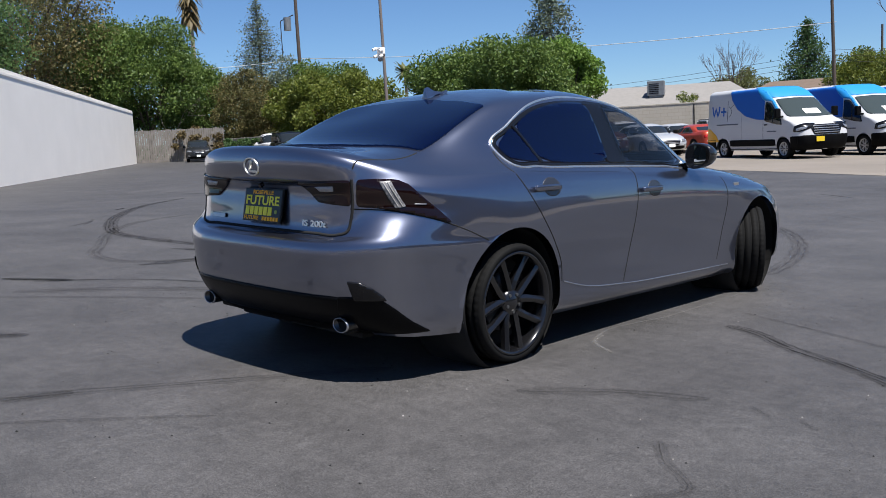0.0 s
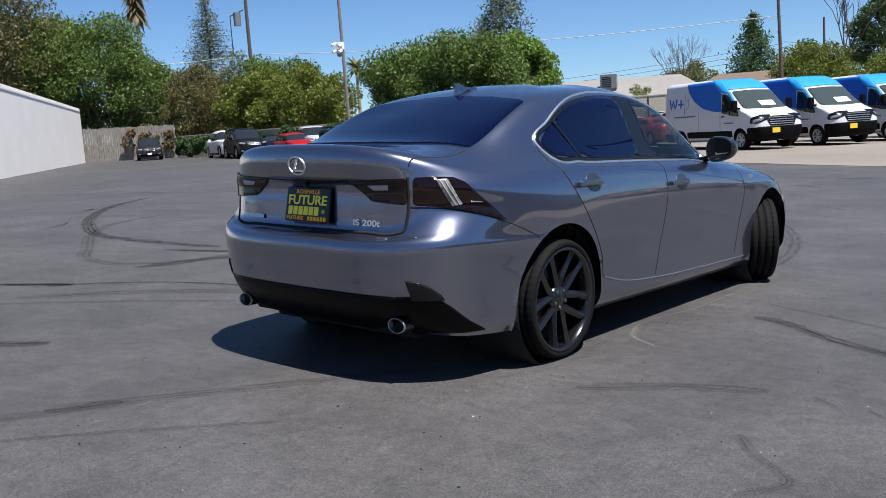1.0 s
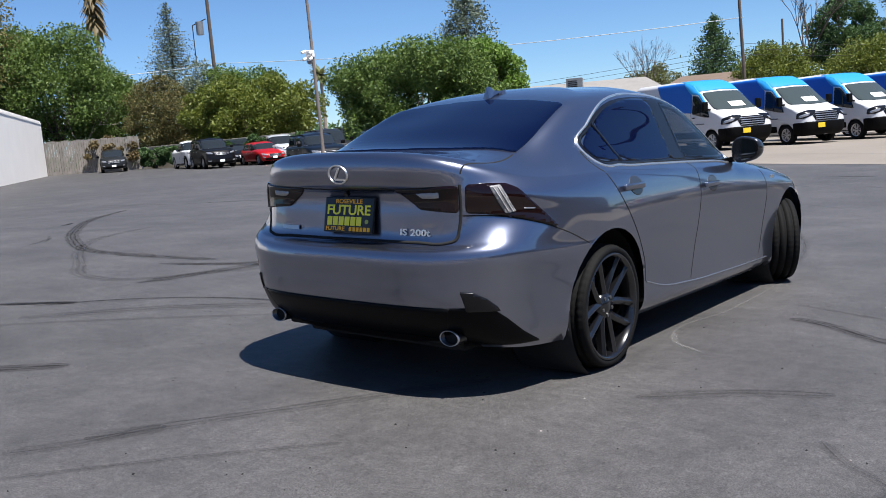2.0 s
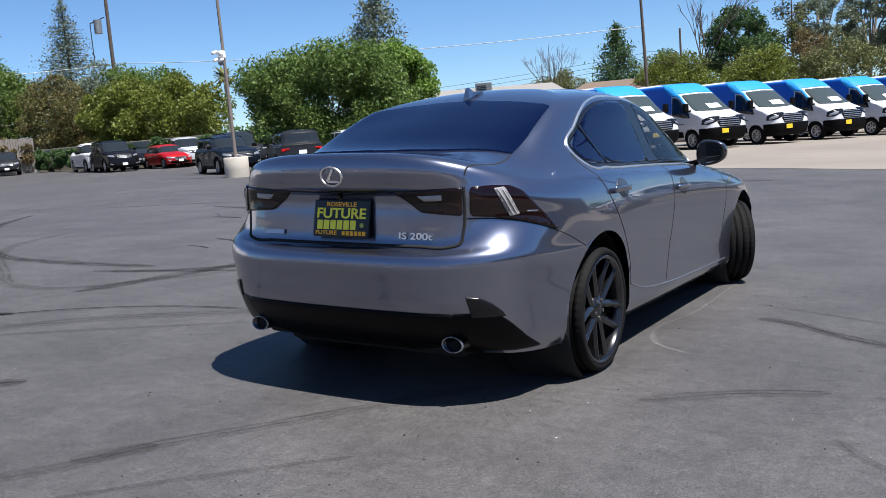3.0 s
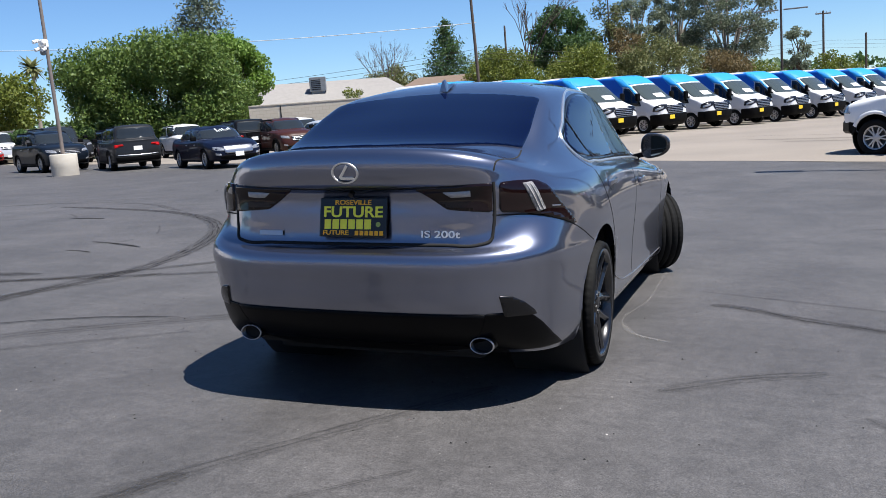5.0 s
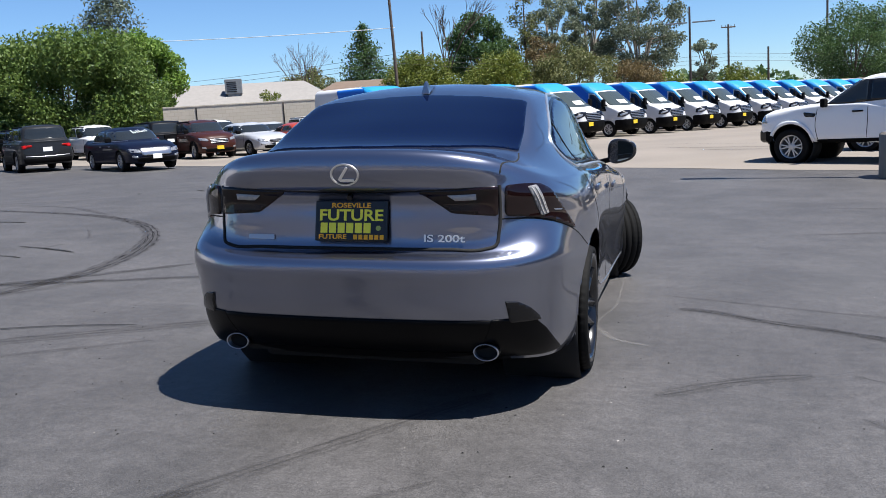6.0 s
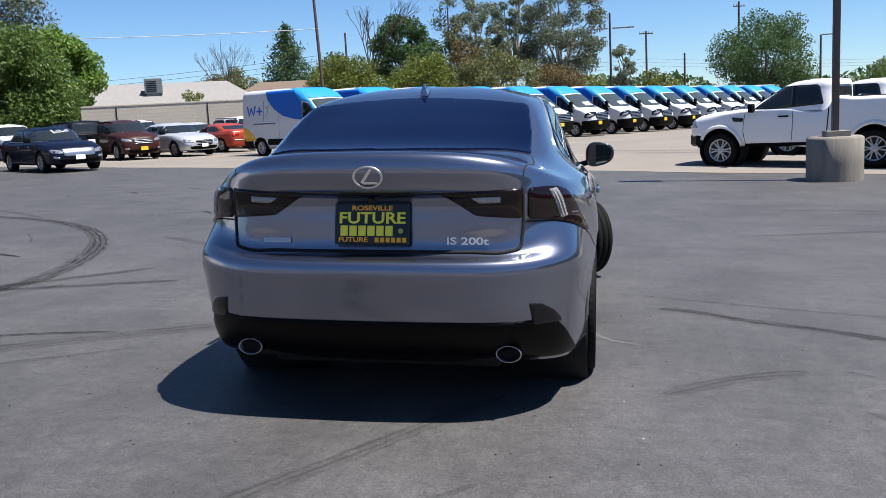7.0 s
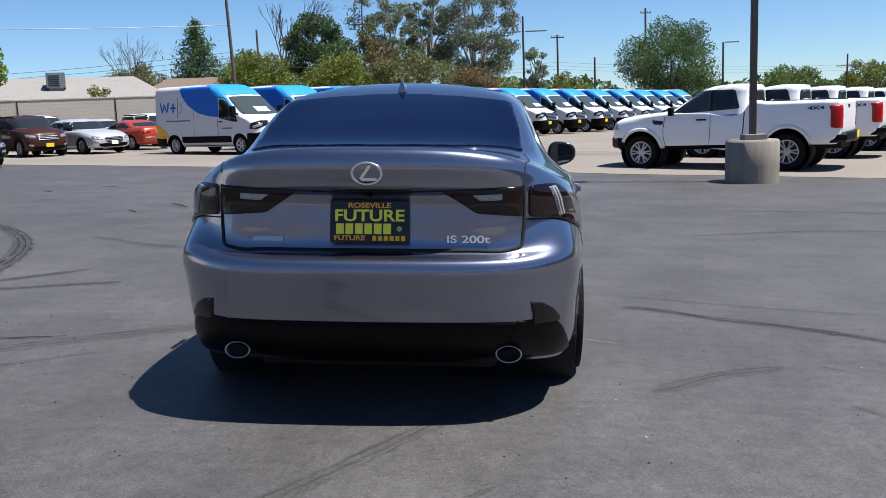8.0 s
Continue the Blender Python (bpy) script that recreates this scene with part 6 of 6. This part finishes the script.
def limb(bm, path, r0, r1, sides=6):
    for k, (a, b) in enumerate(zip(path, path[1:])):
        n = len(path) - 1
        tube(bm, a, b, r0 + (r1 - r0) * k / n, r0 + (r1 - r0) * (k + 1) / n, sides, False)


def broad_tree(x, y, top, width, crown_low, mat, count, label, leaf=.22, clumps=60, gap=0.0, stretch=1.0, trunk=bark, name="tree", square=1.0):
    """A broadleaf tree: tapered trunk, limbs that reach the clumps, and a crown of tufts gathered in uneven clumps."""
    tree = tagged(new(name), label, "tree" if name == "tree" else "shrub")
    z = lot(x, y) - .3
    tree.matrix_world = Matrix.Translation((x, y, z))
    high = top - z
    count = int(count * 4.4)
    middle, half = (crown_low + high) / 2, (high - crown_low) / 2
    turn_ = np.arange(clumps) * 2.39996 + rng.uniform(0, 6)
    rise = 1 - 2 * (np.arange(clumps) + .5) / clumps
    u = np.stack([np.cos(turn_) * np.sqrt(1 - rise**2), np.sin(turn_) * np.sqrt(1 - rise**2), rise], 1) + rng.normal(size=(clumps, 3)) * .16
    u /= np.linalg.norm(u, axis=1)[:, None]
    u = np.sign(u) * np.abs(u) ** square
    u *= (rng.uniform(0.30, 1.0, (clumps, 1)) ** 0.45)
    radius = rng.uniform(.10, .20, clumps) * min(width, high - crown_low) * (1 if gap == 0 else 1 - gap)
    keep = np.array((width / 2, width / 2 * stretch, half)) - radius[:, None] * 0.5
    centre = u * np.maximum(keep, .1) + (0, 0, middle)
    share = radius**2 / (radius**2).sum()
    pick = rng.choice(clumps, count, p=share)
    d = rng.normal(size=(count, 3))
    d /= np.linalg.norm(d, axis=1)[:, None]
    spots = centre[pick] + d * (radius[pick] * rng.uniform(.45, 1.12, count))[:, None] * (1, 1, .8)
    bm = bmesh.new()
    fork = Vector((rng.uniform(-.2, .2), rng.uniform(-.2, .2), crown_low + half * .35))
    limb(bm, [Vector((0, 0, -.2)), Vector((fork.x * .4, fork.y * .4, crown_low * .6)), fork], max(.10, high * .022), max(.06, high * .014), 9)
    for k in range(0, clumps, max(1, clumps // 16)):
        c = Vector(centre[k])
        mid = fork.lerp(c, .5) + Vector((rng.uniform(-.4, .4), rng.uniform(-.4, .4), .25 * half * rng.uniform(.2, .8)))
        limb(bm, [fork.lerp(Vector((0, 0, crown_low * .7)), rng.uniform(0, .7)), mid, c], high * .008, high * .003)
    part("trunk", bm, trunk, tree)
    leaves("crown", spots, leaf * .48, mat, tree, .3)
    return tree


def conifer(x, y, top, width, low, mat, label, tiers=26, sparse=0.0, leaf=.16, slim=1.0):
    tree = tagged(new("conifer_tree"), label, "tree")
    z = lot(x, y) - .3
    tree.matrix_world = Matrix.Translation((x, y, z))
    high = top - z
    bm = bmesh.new()
    limb(bm, [Vector((0, 0, -.2)), Vector((.05, 0, high * .5)), Vector((0, 0, high))], high * .018, .02, 8)
    spots = []
    for k in range(tiers):
        f = k / (tiers - 1)
        h = low + (high - low) * f
        reach = width / 2 * (1 - f) ** (0.75 * slim) * rng.uniform(.75, 1.1) + .12
        for j in range(int(7 - 2 * f)):
            if rng.random() < sparse:
                continue
            a = rng.uniform(0, 2 * math.pi)
            tip = Vector((reach * math.cos(a), reach * math.sin(a), h - reach * .12 + rng.uniform(-.2, .3)))
            root = Vector((0, 0, h))
            limb(bm, [root, tip], .035, .012, 4)
            n = int(110 * reach / (width / 2) * (1 - .4 * sparse)) + 8
            t = rng.uniform(.15, 1.08, n)
            line = np.array(root)[None] + np.array(tip - root)[None] * t[:, None]
            spots.append(line + rng.normal(size=(n, 3)) * (.16 + .10 * reach))
    part("trunk", bm, bark, tree)
    leaves("crown", np.vstack(spots), leaf * .7, mat, tree, .2, .4)
    return tree


def bare_tree(x, y, top, width, label, seed, mat=bark, depth=5):
    tree = tagged(new("bare_tree"), label, "tree")
    z = lot(x, y) - .3
    tree.matrix_world = Matrix.Translation((x, y, z))
    high = top - z
    draw = random.Random(seed)
    bm = bmesh.new()

    def grow(p, way, length, r, level):
        q = p + way * length
        tube(bm, p, q, r, r * .7, 5, False)
        if level == 0:
            return
        for _ in range(draw.choice((2, 3, 3))):
            turn_ = Vector((draw.gauss(0, 1), draw.gauss(0, 1), draw.gauss(0.25, .5)))
            new_way = (way + turn_.normalized() * .62 * width / high * 1.6).normalized()
            grow(q, new_way, length * draw.uniform(.62, .85), r * .62, level - 1)

    grow(Vector((0, 0, 0)), Vector((0, 0, 1)), high * .30, high * .012, depth)
    part("branch_crown", bm, mat, tree)
    return tree


def palm(x, y, top, label, skirt=False):
    tree = tagged(new("palm_tree"), label, "tree")
    z = lot(x, y) - .3
    tree.matrix_world = Matrix.Translation((x, y, z))
    high = top - z
    bm = bmesh.new()
    limb(bm, [Vector((0, 0, 0)), Vector((.15, 0, high * .5)), Vector((0, 0, high - 1.0))], .28, .2, 10)
    part("trunk", bm, pale_bark, tree)
    for k in range(70 if skirt else 46):
        a = rng.uniform(0, 2 * math.pi)
        rise = rng.uniform(-1.4, -.6) if skirt and k > 12 else rng.uniform(-.9, 1.5)
        verts, faces = [], []
        size = 1.5
        for s in np.linspace(0, 1, 6):
            r = size * s
            p = Vector((r * math.cos(a), r * math.sin(a), high - 1.0 + r * rise - .5 * s * s))
            w = .32 * math.sin(math.pi * min(s + .12, 1)) + .02
            across = Vector((-math.sin(a), math.cos(a), 0)) * w
            verts += [p - across, p + Vector((0, 0, .07)), p + across]
        for i in range(5):
            for c in range(2):
                faces.append((i * 3 + c, i * 3 + c + 1, i * 3 + 4 + c, i * 3 + 3 + c))
        if skirt and k > 12:
            low_ = rng.uniform(0, 4.5)
            verts = [v - Vector((0, 0, low_))  for v in verts]
        piece("frond", mesh_of("frond", verts, faces, brown_leaf if skirt and k > 12 else olive_leaf, False), tree)
    return tree


# behind the white building and the fence
broad_tree(-72, 26.5, 20.0, 16, 2.5, cedar_leaf, 9000, "tall dense tree with brownish green leaves", .26, 90, gap=.18)
broad_tree(-73, 33.0, 14.5, 9, 2.5, dark_green, 5000, "dense dark green tree behind the fence", .26, 50)
broad_tree(-66, 19.5, 15.5, 11, 3, dark_green, 6000, "dense dark green tree behind the white building", .26, 60)
broad_tree(-69, 35.8, 13.9, 12, 1.5, oak_green, 9000, "large leafy green tree behind the fence", .26, 90, gap=.15)
broad_tree(-71, 42.2, 10.5, 8, 1.5, oak_green, 5000, "leafy green tree with loose branches", .25, 50)
bare_tree(-66, 36.3, 7.6, 5, "grey bare dead tree leaning on the fence", 5, pale_bark, 5)
broad_tree(-62.5, 36.4, 3.5, 6, .6, brown_leaf, 1400, "dry brown brush along the fence", .2, 30, name="shrub")
palm(-86, 51.3, 21.8, "tall palm with a skirt of dry brown fronds", True)
conifer(-68.1, 47.6, 15.3, 8.0, 3, blue_needle, "slender sparse grey-green pine", 40, .05, .15)
broad_tree(-63.5, 42.6, 8.6, 7.0, .5, cedar_leaf, 5200, "dark bushy evergreen with brown tips", .2, 56, gap=.1)
broad_tree(-63, 47.5, 9.6, 6, 1, grey_leaf, 3200, "grey green loose tree beside a pole", .22, 40)
broad_tree(-53.2, 43.4, 7.4, 15.0, .9, yellow_leaf, 9500, "broad low yellow-green tree over parked cars", .24, 90, stretch=.6)
broad_tree(-60.5, 49.5, 9.6, 9, 2, oak_green, 4500, "round green tree behind parked cars", .24, 50)
palm(-86, 84.6, 12.0, "small distant palm with round crown")
for x, y, w in ((-57.5, 37.2, 4.5), (-53.8, 37.4, 4.5), (-50.0, 37.6, 5.0), (-45.6, 37.9, 5.0), (-40.8, 38.2, 5.5), (-35.8, 38.5, 5.5)):
    broad_tree(x, y, 2.4, w, .3, dark_green, 1300, "dark shaded shrub against the block wall", .2, 22, stretch=.35, name="shrub")
# the broad dense tree and its neighbours
broad_tree(-33.9, 41.4, 7.7, 13.4, -.3, oak_green, 19000, "broad dense dark green tree behind parked cars", .21, 120, stretch=.55, square=.75)
broad_tree(-30.6, 45.2, 7.7, 4.4, 1.6, bright_green, 4200, "bright green leafy tree edge with loose twigs", .22, 36)
conifer(-46.8, 65.5, 15.6, 8.5, 4, blue_needle, "tall grey-green deodar cedar", 30, .1, .24, .8)
# behind the block wall
broad_tree(-24.6, 50.3, 3.6, 2.6, .8, yellow_leaf, 700, "round green bush by the house", .14, 18, name="shrub")
bare_tree(-28.2, 64, 6.5, 2.2, "bare leafless tree beside the house", 12, pole_brown, 6)
conifer(-30.5, 85.6, 10.8, 8.0, .8, dark_green, "dense dark green cone-shaped conifer", 34, 0, .22, .9)
broad_tree(-32.5, 75, 6.6, 5.5, .8, olive_leaf, 2200, "dull green tree behind the house", .22, 30)
broad_tree(-26, 88, 7.8, 6, 1, dark_green, 2000, "dark green tree behind the house", .24, 30)
broad_tree(-21.5, 76, 7.0, 7.5, .8, yellow_leaf, 4200, "yellow-green shrubby tree behind the vans", .22, 46)
broad_tree(-14.0, 73.5, 6.6, 7.5, .6, yellow_leaf, 4200, "yellow-green shrubby tree behind the vans", .22, 46)
broad_tree(-18, 86, 11.8, 7.6, 2.5, dark_green, 5200, "tall dark green tree behind yellow shrubs", .26, 40, gap=.15)
bare_tree(-20.8, 81.3, 13.2, 5, "bare tree with thin upright twigs", 23)
conifer(-13.6, 87.5, 13.2, 5.6, 2.5, olive_leaf, "ragged sparse pine behind the vans", 22, .45, .22, .6)
broad_tree(-10.9, 90.1, 13.6, 7.0, 4.0, grey_leaf, 2900, "tall airy grey-green eucalyptus", .24, 64, gap=.42, trunk=pale_bark)
broad_tree(-7.5, 93.5, 14.5, 6.0, 4.5, grey_leaf, 2400, "tall airy grey-green eucalyptus", .24, 60, gap=.45, trunk=pale_bark)
broad_tree(-2.2, 87.7, 15.0, 9.5, 3.0, euca_leaf, 5200, "tall airy grey-green eucalyptus", .24, 84, gap=.42, trunk=pale_bark)
broad_tree(-8.0, 78, 6.8, 9.5, .5, olive_leaf, 4600, "olive green brush behind the vans", .22, 46, name="shrub")
broad_tree(-2.5, 80.5, 5.6, 6, .5, brown_leaf, 1800, "rust-tinted brush behind the vans", .22, 26, name="shrub")
broad_tree(-11.2, 82, 8.4, 4.5, 2, brown_leaf, 1300, "rust-coloured small leafy tree", .22, 20)
broad_tree(4.6, 105.7, 8.4, 4.2, 2.2, grey_leaf, 900, "slim pale green airy tree", .25, 20, gap=.2)
broad_tree(7.9, 95.5, 4.8, 5.5, .5, yellow_leaf, 1500, "low yellow-green bush far off", .22, 22, name="shrub")
broad_tree(.5, 95.5, 4.6, 5, .5, yellow_leaf, 1300, "low yellow-green bush far off", .22, 22, name="shrub")
broad_tree(21.5, 109.5, 10.9, 13.2, 1.6, dark_green, 6500, "wide dark oak standing alone", .26, 60)
broad_tree(39.7, 119.8, 5.3, 8, .8, oak_green, 1800, "round green leafy tree far off", .26, 30)
broad_tree(47.0, 112, 5.0, 10, .8, yellow_leaf, 2200, "round green leafy tree far off", .26, 30)
broad_tree(56.0, 108, 5.4, 9, .8, oak_green, 1800, "round green leafy tree far off", .26, 30)


# a belt of far woods all round the lot
def far_woods():
    n = 70000
    a = rng.uniform(0, 2 * math.pi, n)
    r = 150 + rng.uniform(0, 14, n)
    bump = 1 + .35 * np.sin(a * 23 + 1) * np.sin(a * 7.3) + .2 * np.sin(a * 61)
    h = rng.uniform(-1.2, 4.2, n) * bump
    pts = np.stack([r * np.cos(a), r * np.sin(a), h], 1)
    holder = tagged(new("far_woods"), "belt of low distant green trees round the lot", "woods", kind="stuff")
    leaves("crown", pts, .5, dark_green, holder, .2)


far_woods()

# ---- marks on the asphalt ----
def rubber_mark(name, colour, strength, ribs):
    """Worn rubber: streaks along the strip, more or less see-through."""
    m = bpy.data.materials.new(name)
    m.use_nodes = True
    nodes, links = m.node_tree.nodes, m.node_tree.links
    p = nodes["Principled BSDF"]
    p.inputs["Base Color"].default_value, p.inputs["Roughness"].default_value = (*colour, 1), 0.9
    p.inputs["Specular IOR Level"].default_value = 0.1
    uv, split = nodes.new("ShaderNodeTexCoord"), nodes.new("ShaderNodeSeparateXYZ")
    links.new(uv.outputs["UV"], split.inputs[0])

    def calc(kind, a, b=0.0):
        n = nodes.new("ShaderNodeMath")
        n.operation = kind
        for k, v in enumerate((a, b)):
            if isinstance(v, (int, float)):
                n.inputs[k].default_value = v
            else:
                links.new(v, n.inputs[k])
        return n.outputs[0]

    across = calc("ABSOLUTE", calc("SUBTRACT", split.outputs["X"], 0.5))
    edge = calc("SUBTRACT", 1.0, calc("POWER", calc("MULTIPLY", across, 2.0), 4.0))
    wave = calc("ADD", 0.68, calc("MULTIPLY", calc("SINE", calc("MULTIPLY", split.outputs["X"], ribs * 6.283)), 0.32))
    stretch, noise_ = nodes.new("ShaderNodeMapping"), nodes.new("ShaderNodeTexNoise")
    stretch.inputs["Scale"].default_value = (9, 1.6, 1)
    links.new(uv.outputs["UV"], stretch.inputs["Vector"])
    links.new(stretch.outputs[0], noise_.inputs["Vector"])
    noise_.inputs["Scale"].default_value, noise_.inputs["Detail"].default_value = 2.2, 6
    grain = nodes.new("ShaderNodeMapRange")
    grain.inputs["From Min"].default_value, grain.inputs["From Max"].default_value = 0.34, 0.62
    links.new(noise_.outputs["Fac"], grain.inputs["Value"])
    shade = calc("MULTIPLY", calc("MULTIPLY", edge, wave), calc("MULTIPLY", grain.outputs[0], strength))
    clear, mix = nodes.new("ShaderNodeBsdfTransparent"), nodes.new("ShaderNodeMixShader")
    links.new(shade, mix.inputs[0])
    links.new(clear.outputs[0], mix.inputs[1])
    links.new(p.outputs[0], mix.inputs[2])
    links.new(mix.outputs[0], nodes["Material Output"].inputs[0])
    return m


burnt = rubber_mark("burnt_rubber", (0.013, 0.012, 0.013), 0.78, 4)
faint = rubber_mark("faint_rubber", (0.022, 0.021, 0.022), 0.40, 3)
tar = rubber_mark("tar_line", (0.008, 0.008, 0.008), 1.7, 1)
chalk = rubber_mark("pale_scrape", (0.26, 0.25, 0.24), 0.28, 1)


def mark(path, width, mat, label, lift=.004, name="skid_mark"):
    line = spline(path, 14)
    verts, uvs, far = [], [], 0.0
    for i, p in enumerate(line):
        a, b = line[max(i - 1, 0)], line[min(i + 1, len(line) - 1)]
        side = np.array((-(b - a)[1], (b - a)[0])) / max(np.linalg.norm(b - a), 1e-6)
        taper = min(1.0, .35 + i / 5, .35 + (len(line) - 1 - i) / 5)
        wob = width / 2 * taper * (1 + .10 * math.sin(i * 1.7))
        if i:
            far += float(np.linalg.norm(p - line[i - 1]))
        for k in range(5):
            q = p + side * wob * (k / 2 - 1)
            verts.append((q[0], q[1], lot(q[0], q[1]) + lift))
            uvs.append((k / 4, far))
    faces = [(i * 5 + k, i * 5 + k + 1, i * 5 + 6 + k, i * 5 + 5 + k) for i in range(len(line) - 1) for k in range(4)]
    me = mesh_of(name, verts, faces, mat)
    layer_ = me.uv_layers.new(name="UVMap")
    for loop in me.loops:
        layer_.data[loop.index].uv = uvs[loop.vertex_index]
    tagged(new(name, me), label, "tyre mark")


SKID = "dark curved tyre skid mark on asphalt"
mark([(-4.3, 1.66), (-5.13, 1.51), (-6.29, 1.50), (-7.83, 2.13), (-9.6, 3.2), (-11.6, 4.6), (-14.6, 7.2)], .20, burnt, SKID)
mark([(-8.3, 3.6), (-7.6, 2.4), (-6.4, 1.4), (-5.48, .88), (-4.6, .42), (-4.1, .42), (-3.65, 1.03), (-3.2, 1.9)], .17, faint, SKID, .0045)
mark([(-10.5, 8.4), (-8.65, 7.65), (-6.74, 6.78), (-5.46, 5.78), (-4.49, 4.55), (-3.86, 3.22), (-3.57, 1.99), (-3.65, 1.2), (-3.75, .4)], .23, burnt, SKID, .005)
mark([(-4.6, 1.2), (-3.9, 1.55), (-3.36, 2.14), (-2.9, 2.74)], .15, burnt, SKID, .0055)
mark([(-4.4, 1.25), (-3.6, 1.62), (-2.79, 1.98), (-2.38, 2.16)], .13, burnt, SKID, .006)
mark([(-3.9, 4.9), (-2.9, 4.2), (-1.9, 3.9)], .18, faint, SKID)
mark([(-3.55, -.62), (-3.29, -.26), (-2.95, .04), (-2.42, .32), (-1.93, .44)], .030, tar, "thin dark tar crack line on asphalt", .0065)
mark([(-3.9, -.72), (-3.6, -.50), (-3.38, -.36)], .10, tar, "short dark scuff on asphalt", .007)
mark([(-3.2, -.9), (-2.6, -.2), (-2.0, .25), (-1.2, .8)], .22, faint, SKID, .0042)
mark([(-3.6, -1.6), (-2.7, -.75), (-1.6, .1)], .08, faint, SKID, .0047)
mark([(-2.05, -1.78), (-1.85, -1.62), (-1.62, -1.42)], .16, burnt, "short dark scuff on asphalt")
mark([(1.30, 1.47), (1.44, 1.43), (1.80, 1.17), (2.12, 1.0), (2.5, .74), (3.0, .35)], .12, burnt, SKID)
mark([(1.2, 1.9), (1.7, 1.7), (2.2, 1.5), (2.9, 1.3)], .06, faint, SKID)
mark([(-.75, 7.05), (-.15, 6.13), (.40, 4.83), (.60, 4.04), (.69, 3.43)], .20, faint, SKID)
mark([(1.14, .47), (.945, .60), (.84, .86), (.90, 1.5), (.90, 2.2), (.90, 2.9)], .022, chalk, "thin pale scrape on asphalt")
mark([(1.14, .47), (.96, .585), (.86, .80)], .05, chalk, "thin pale scrape on asphalt", .0045)
mark([(-.55, -2.3), (-.39, -2.03), (-.29, -1.77), (-.07, -1.42), (.22, -.94), (.5, -.5)], .12, faint, SKID)
mark([(-.44, -2.02), (-.35, -1.88), (-.26, -1.76)], .15, faint, "faint dark oil patch on asphalt", .005)
mark([(-.35, -2.5), (.05, -2.0), (.5, -1.5)], .05, faint, SKID)
mark([(2.08, .08), (2.13, .03), (2.19, -.01)], .03, faint, "small dark crack in asphalt")
mark([(2.30, .03), (2.35, -.02), (2.40, -.05)], .03, faint, "small dark crack in asphalt")
mark([(2.0, -.55), (2.12, -.72), (2.3, -.9), (2.2, -1.1)], .06, faint, "small dark scuff on asphalt")
mark([(1.2, -.4), (1.5, -.15), (1.9, .05)], .14, faint, SKID)
mark([(-9.5, 10.2), (-12, 9.4), (-15, 8.8), (-19, 8.9)], .16, faint, SKID)
mark([(-6.9, 7.1), (-9.0, 8.7), (-11.9, 9.4), (-14.5, 8.8)], .18, faint, SKID, .0045)
mark([(2.6, 5.4), (4.2, 5.9), (6.4, 5.6)], .16, faint, SKID)
mark([(3.2, 8.2), (5.0, 8.0), (7.5, 7.0)], .14, faint, SKID)
draw = random.Random(31)
for k in range(46):
    r, a = draw.uniform(5, 17), draw.uniform(1.35, 3.4)
    x, y = r * math.cos(a), r * math.sin(a)
    turn_ = draw.gauss(2.55, .35)
    length = draw.uniform(.25, 1.1)
    mark([(x, y), (x + length * .5 * math.cos(turn_), y + length * .5 * math.sin(turn_) + .03), (x + length * math.cos(turn_), y + length * math.sin(turn_))], draw.uniform(.03, .11), draw.choice((faint, tar, faint)), "short dark scuff on asphalt", .004 + .00005 * k)

# loose grit, past counting
pale_grit = material("pale_grit", (0.33, 0.31, 0.29), 0.8, random=0.4, vary=0.2)
dark_grit = material("dark_grit", (0.02, 0.02, 0.02), 0.9, random=0.3, vary=0.2)
for name, mat, count, size in (("gravel", pale_grit, 260, .0035), ("gravel", dark_grit, 420, .0045)):
    verts, faces = [], []
    for k in range(count):
        a, r = draw.uniform(0, 2 * math.pi), 4.2 * math.sqrt(draw.random())
        x, y = 1.2 + r * math.cos(a), -1.2 + r * math.sin(a)
        s = size * draw.uniform(.5, 1.5)
        base = len(verts)
        z = lot(x, y) + .001
        for j in range(4):
            verts.append((x + s * math.cos(j * 1.57 + k) * draw.uniform(.6, 1.3), y + s * math.sin(j * 1.57 + k) * draw.uniform(.6, 1.3), z))
        verts.append((x, y, z + s * .8))
        faces += [(base + j, base + (j + 1) % 4, base + 4) for j in range(4)]
    tagged(new(name, mesh_of(name, verts, faces, mat, False)), "loose fine grit scattered over the asphalt", "gravel", kind="stuff")

# cracks and seams in the pale paving
CRACK = "thin dark crack line in pale paving"
draw = random.Random(41)
for k in range(16):
    u, v = draw.uniform(-26, 22), draw.uniform(1.0, 14)
    p = EDGE + ALONG * u + OUT * v
    way = (ALONG + OUT * draw.uniform(-.25, .25)).normalized()
    path = [(p.x + way.x * d, p.y + way.y * d + draw.uniform(-.18, .18)) for d in np.linspace(0, draw.uniform(2.5, 6), 5)]
    mark(path, draw.uniform(.05, .11), tar if k % 2 else faint, CRACK, .013, "paving_crack")
for k in range(5):
    u, v = draw.uniform(-22, 18), draw.uniform(2.0, 10)
    p = EDGE + ALONG * u + OUT * v
    path = [(p.x + d, p.y - .46 * d + draw.uniform(-.2, .2)) for d in np.linspace(0, draw.uniform(1.5, 4), 4)]
    mark(path, draw.uniform(.5, 1.0), faint, "faint dark stain on pale paving", .011, "paving_stain")
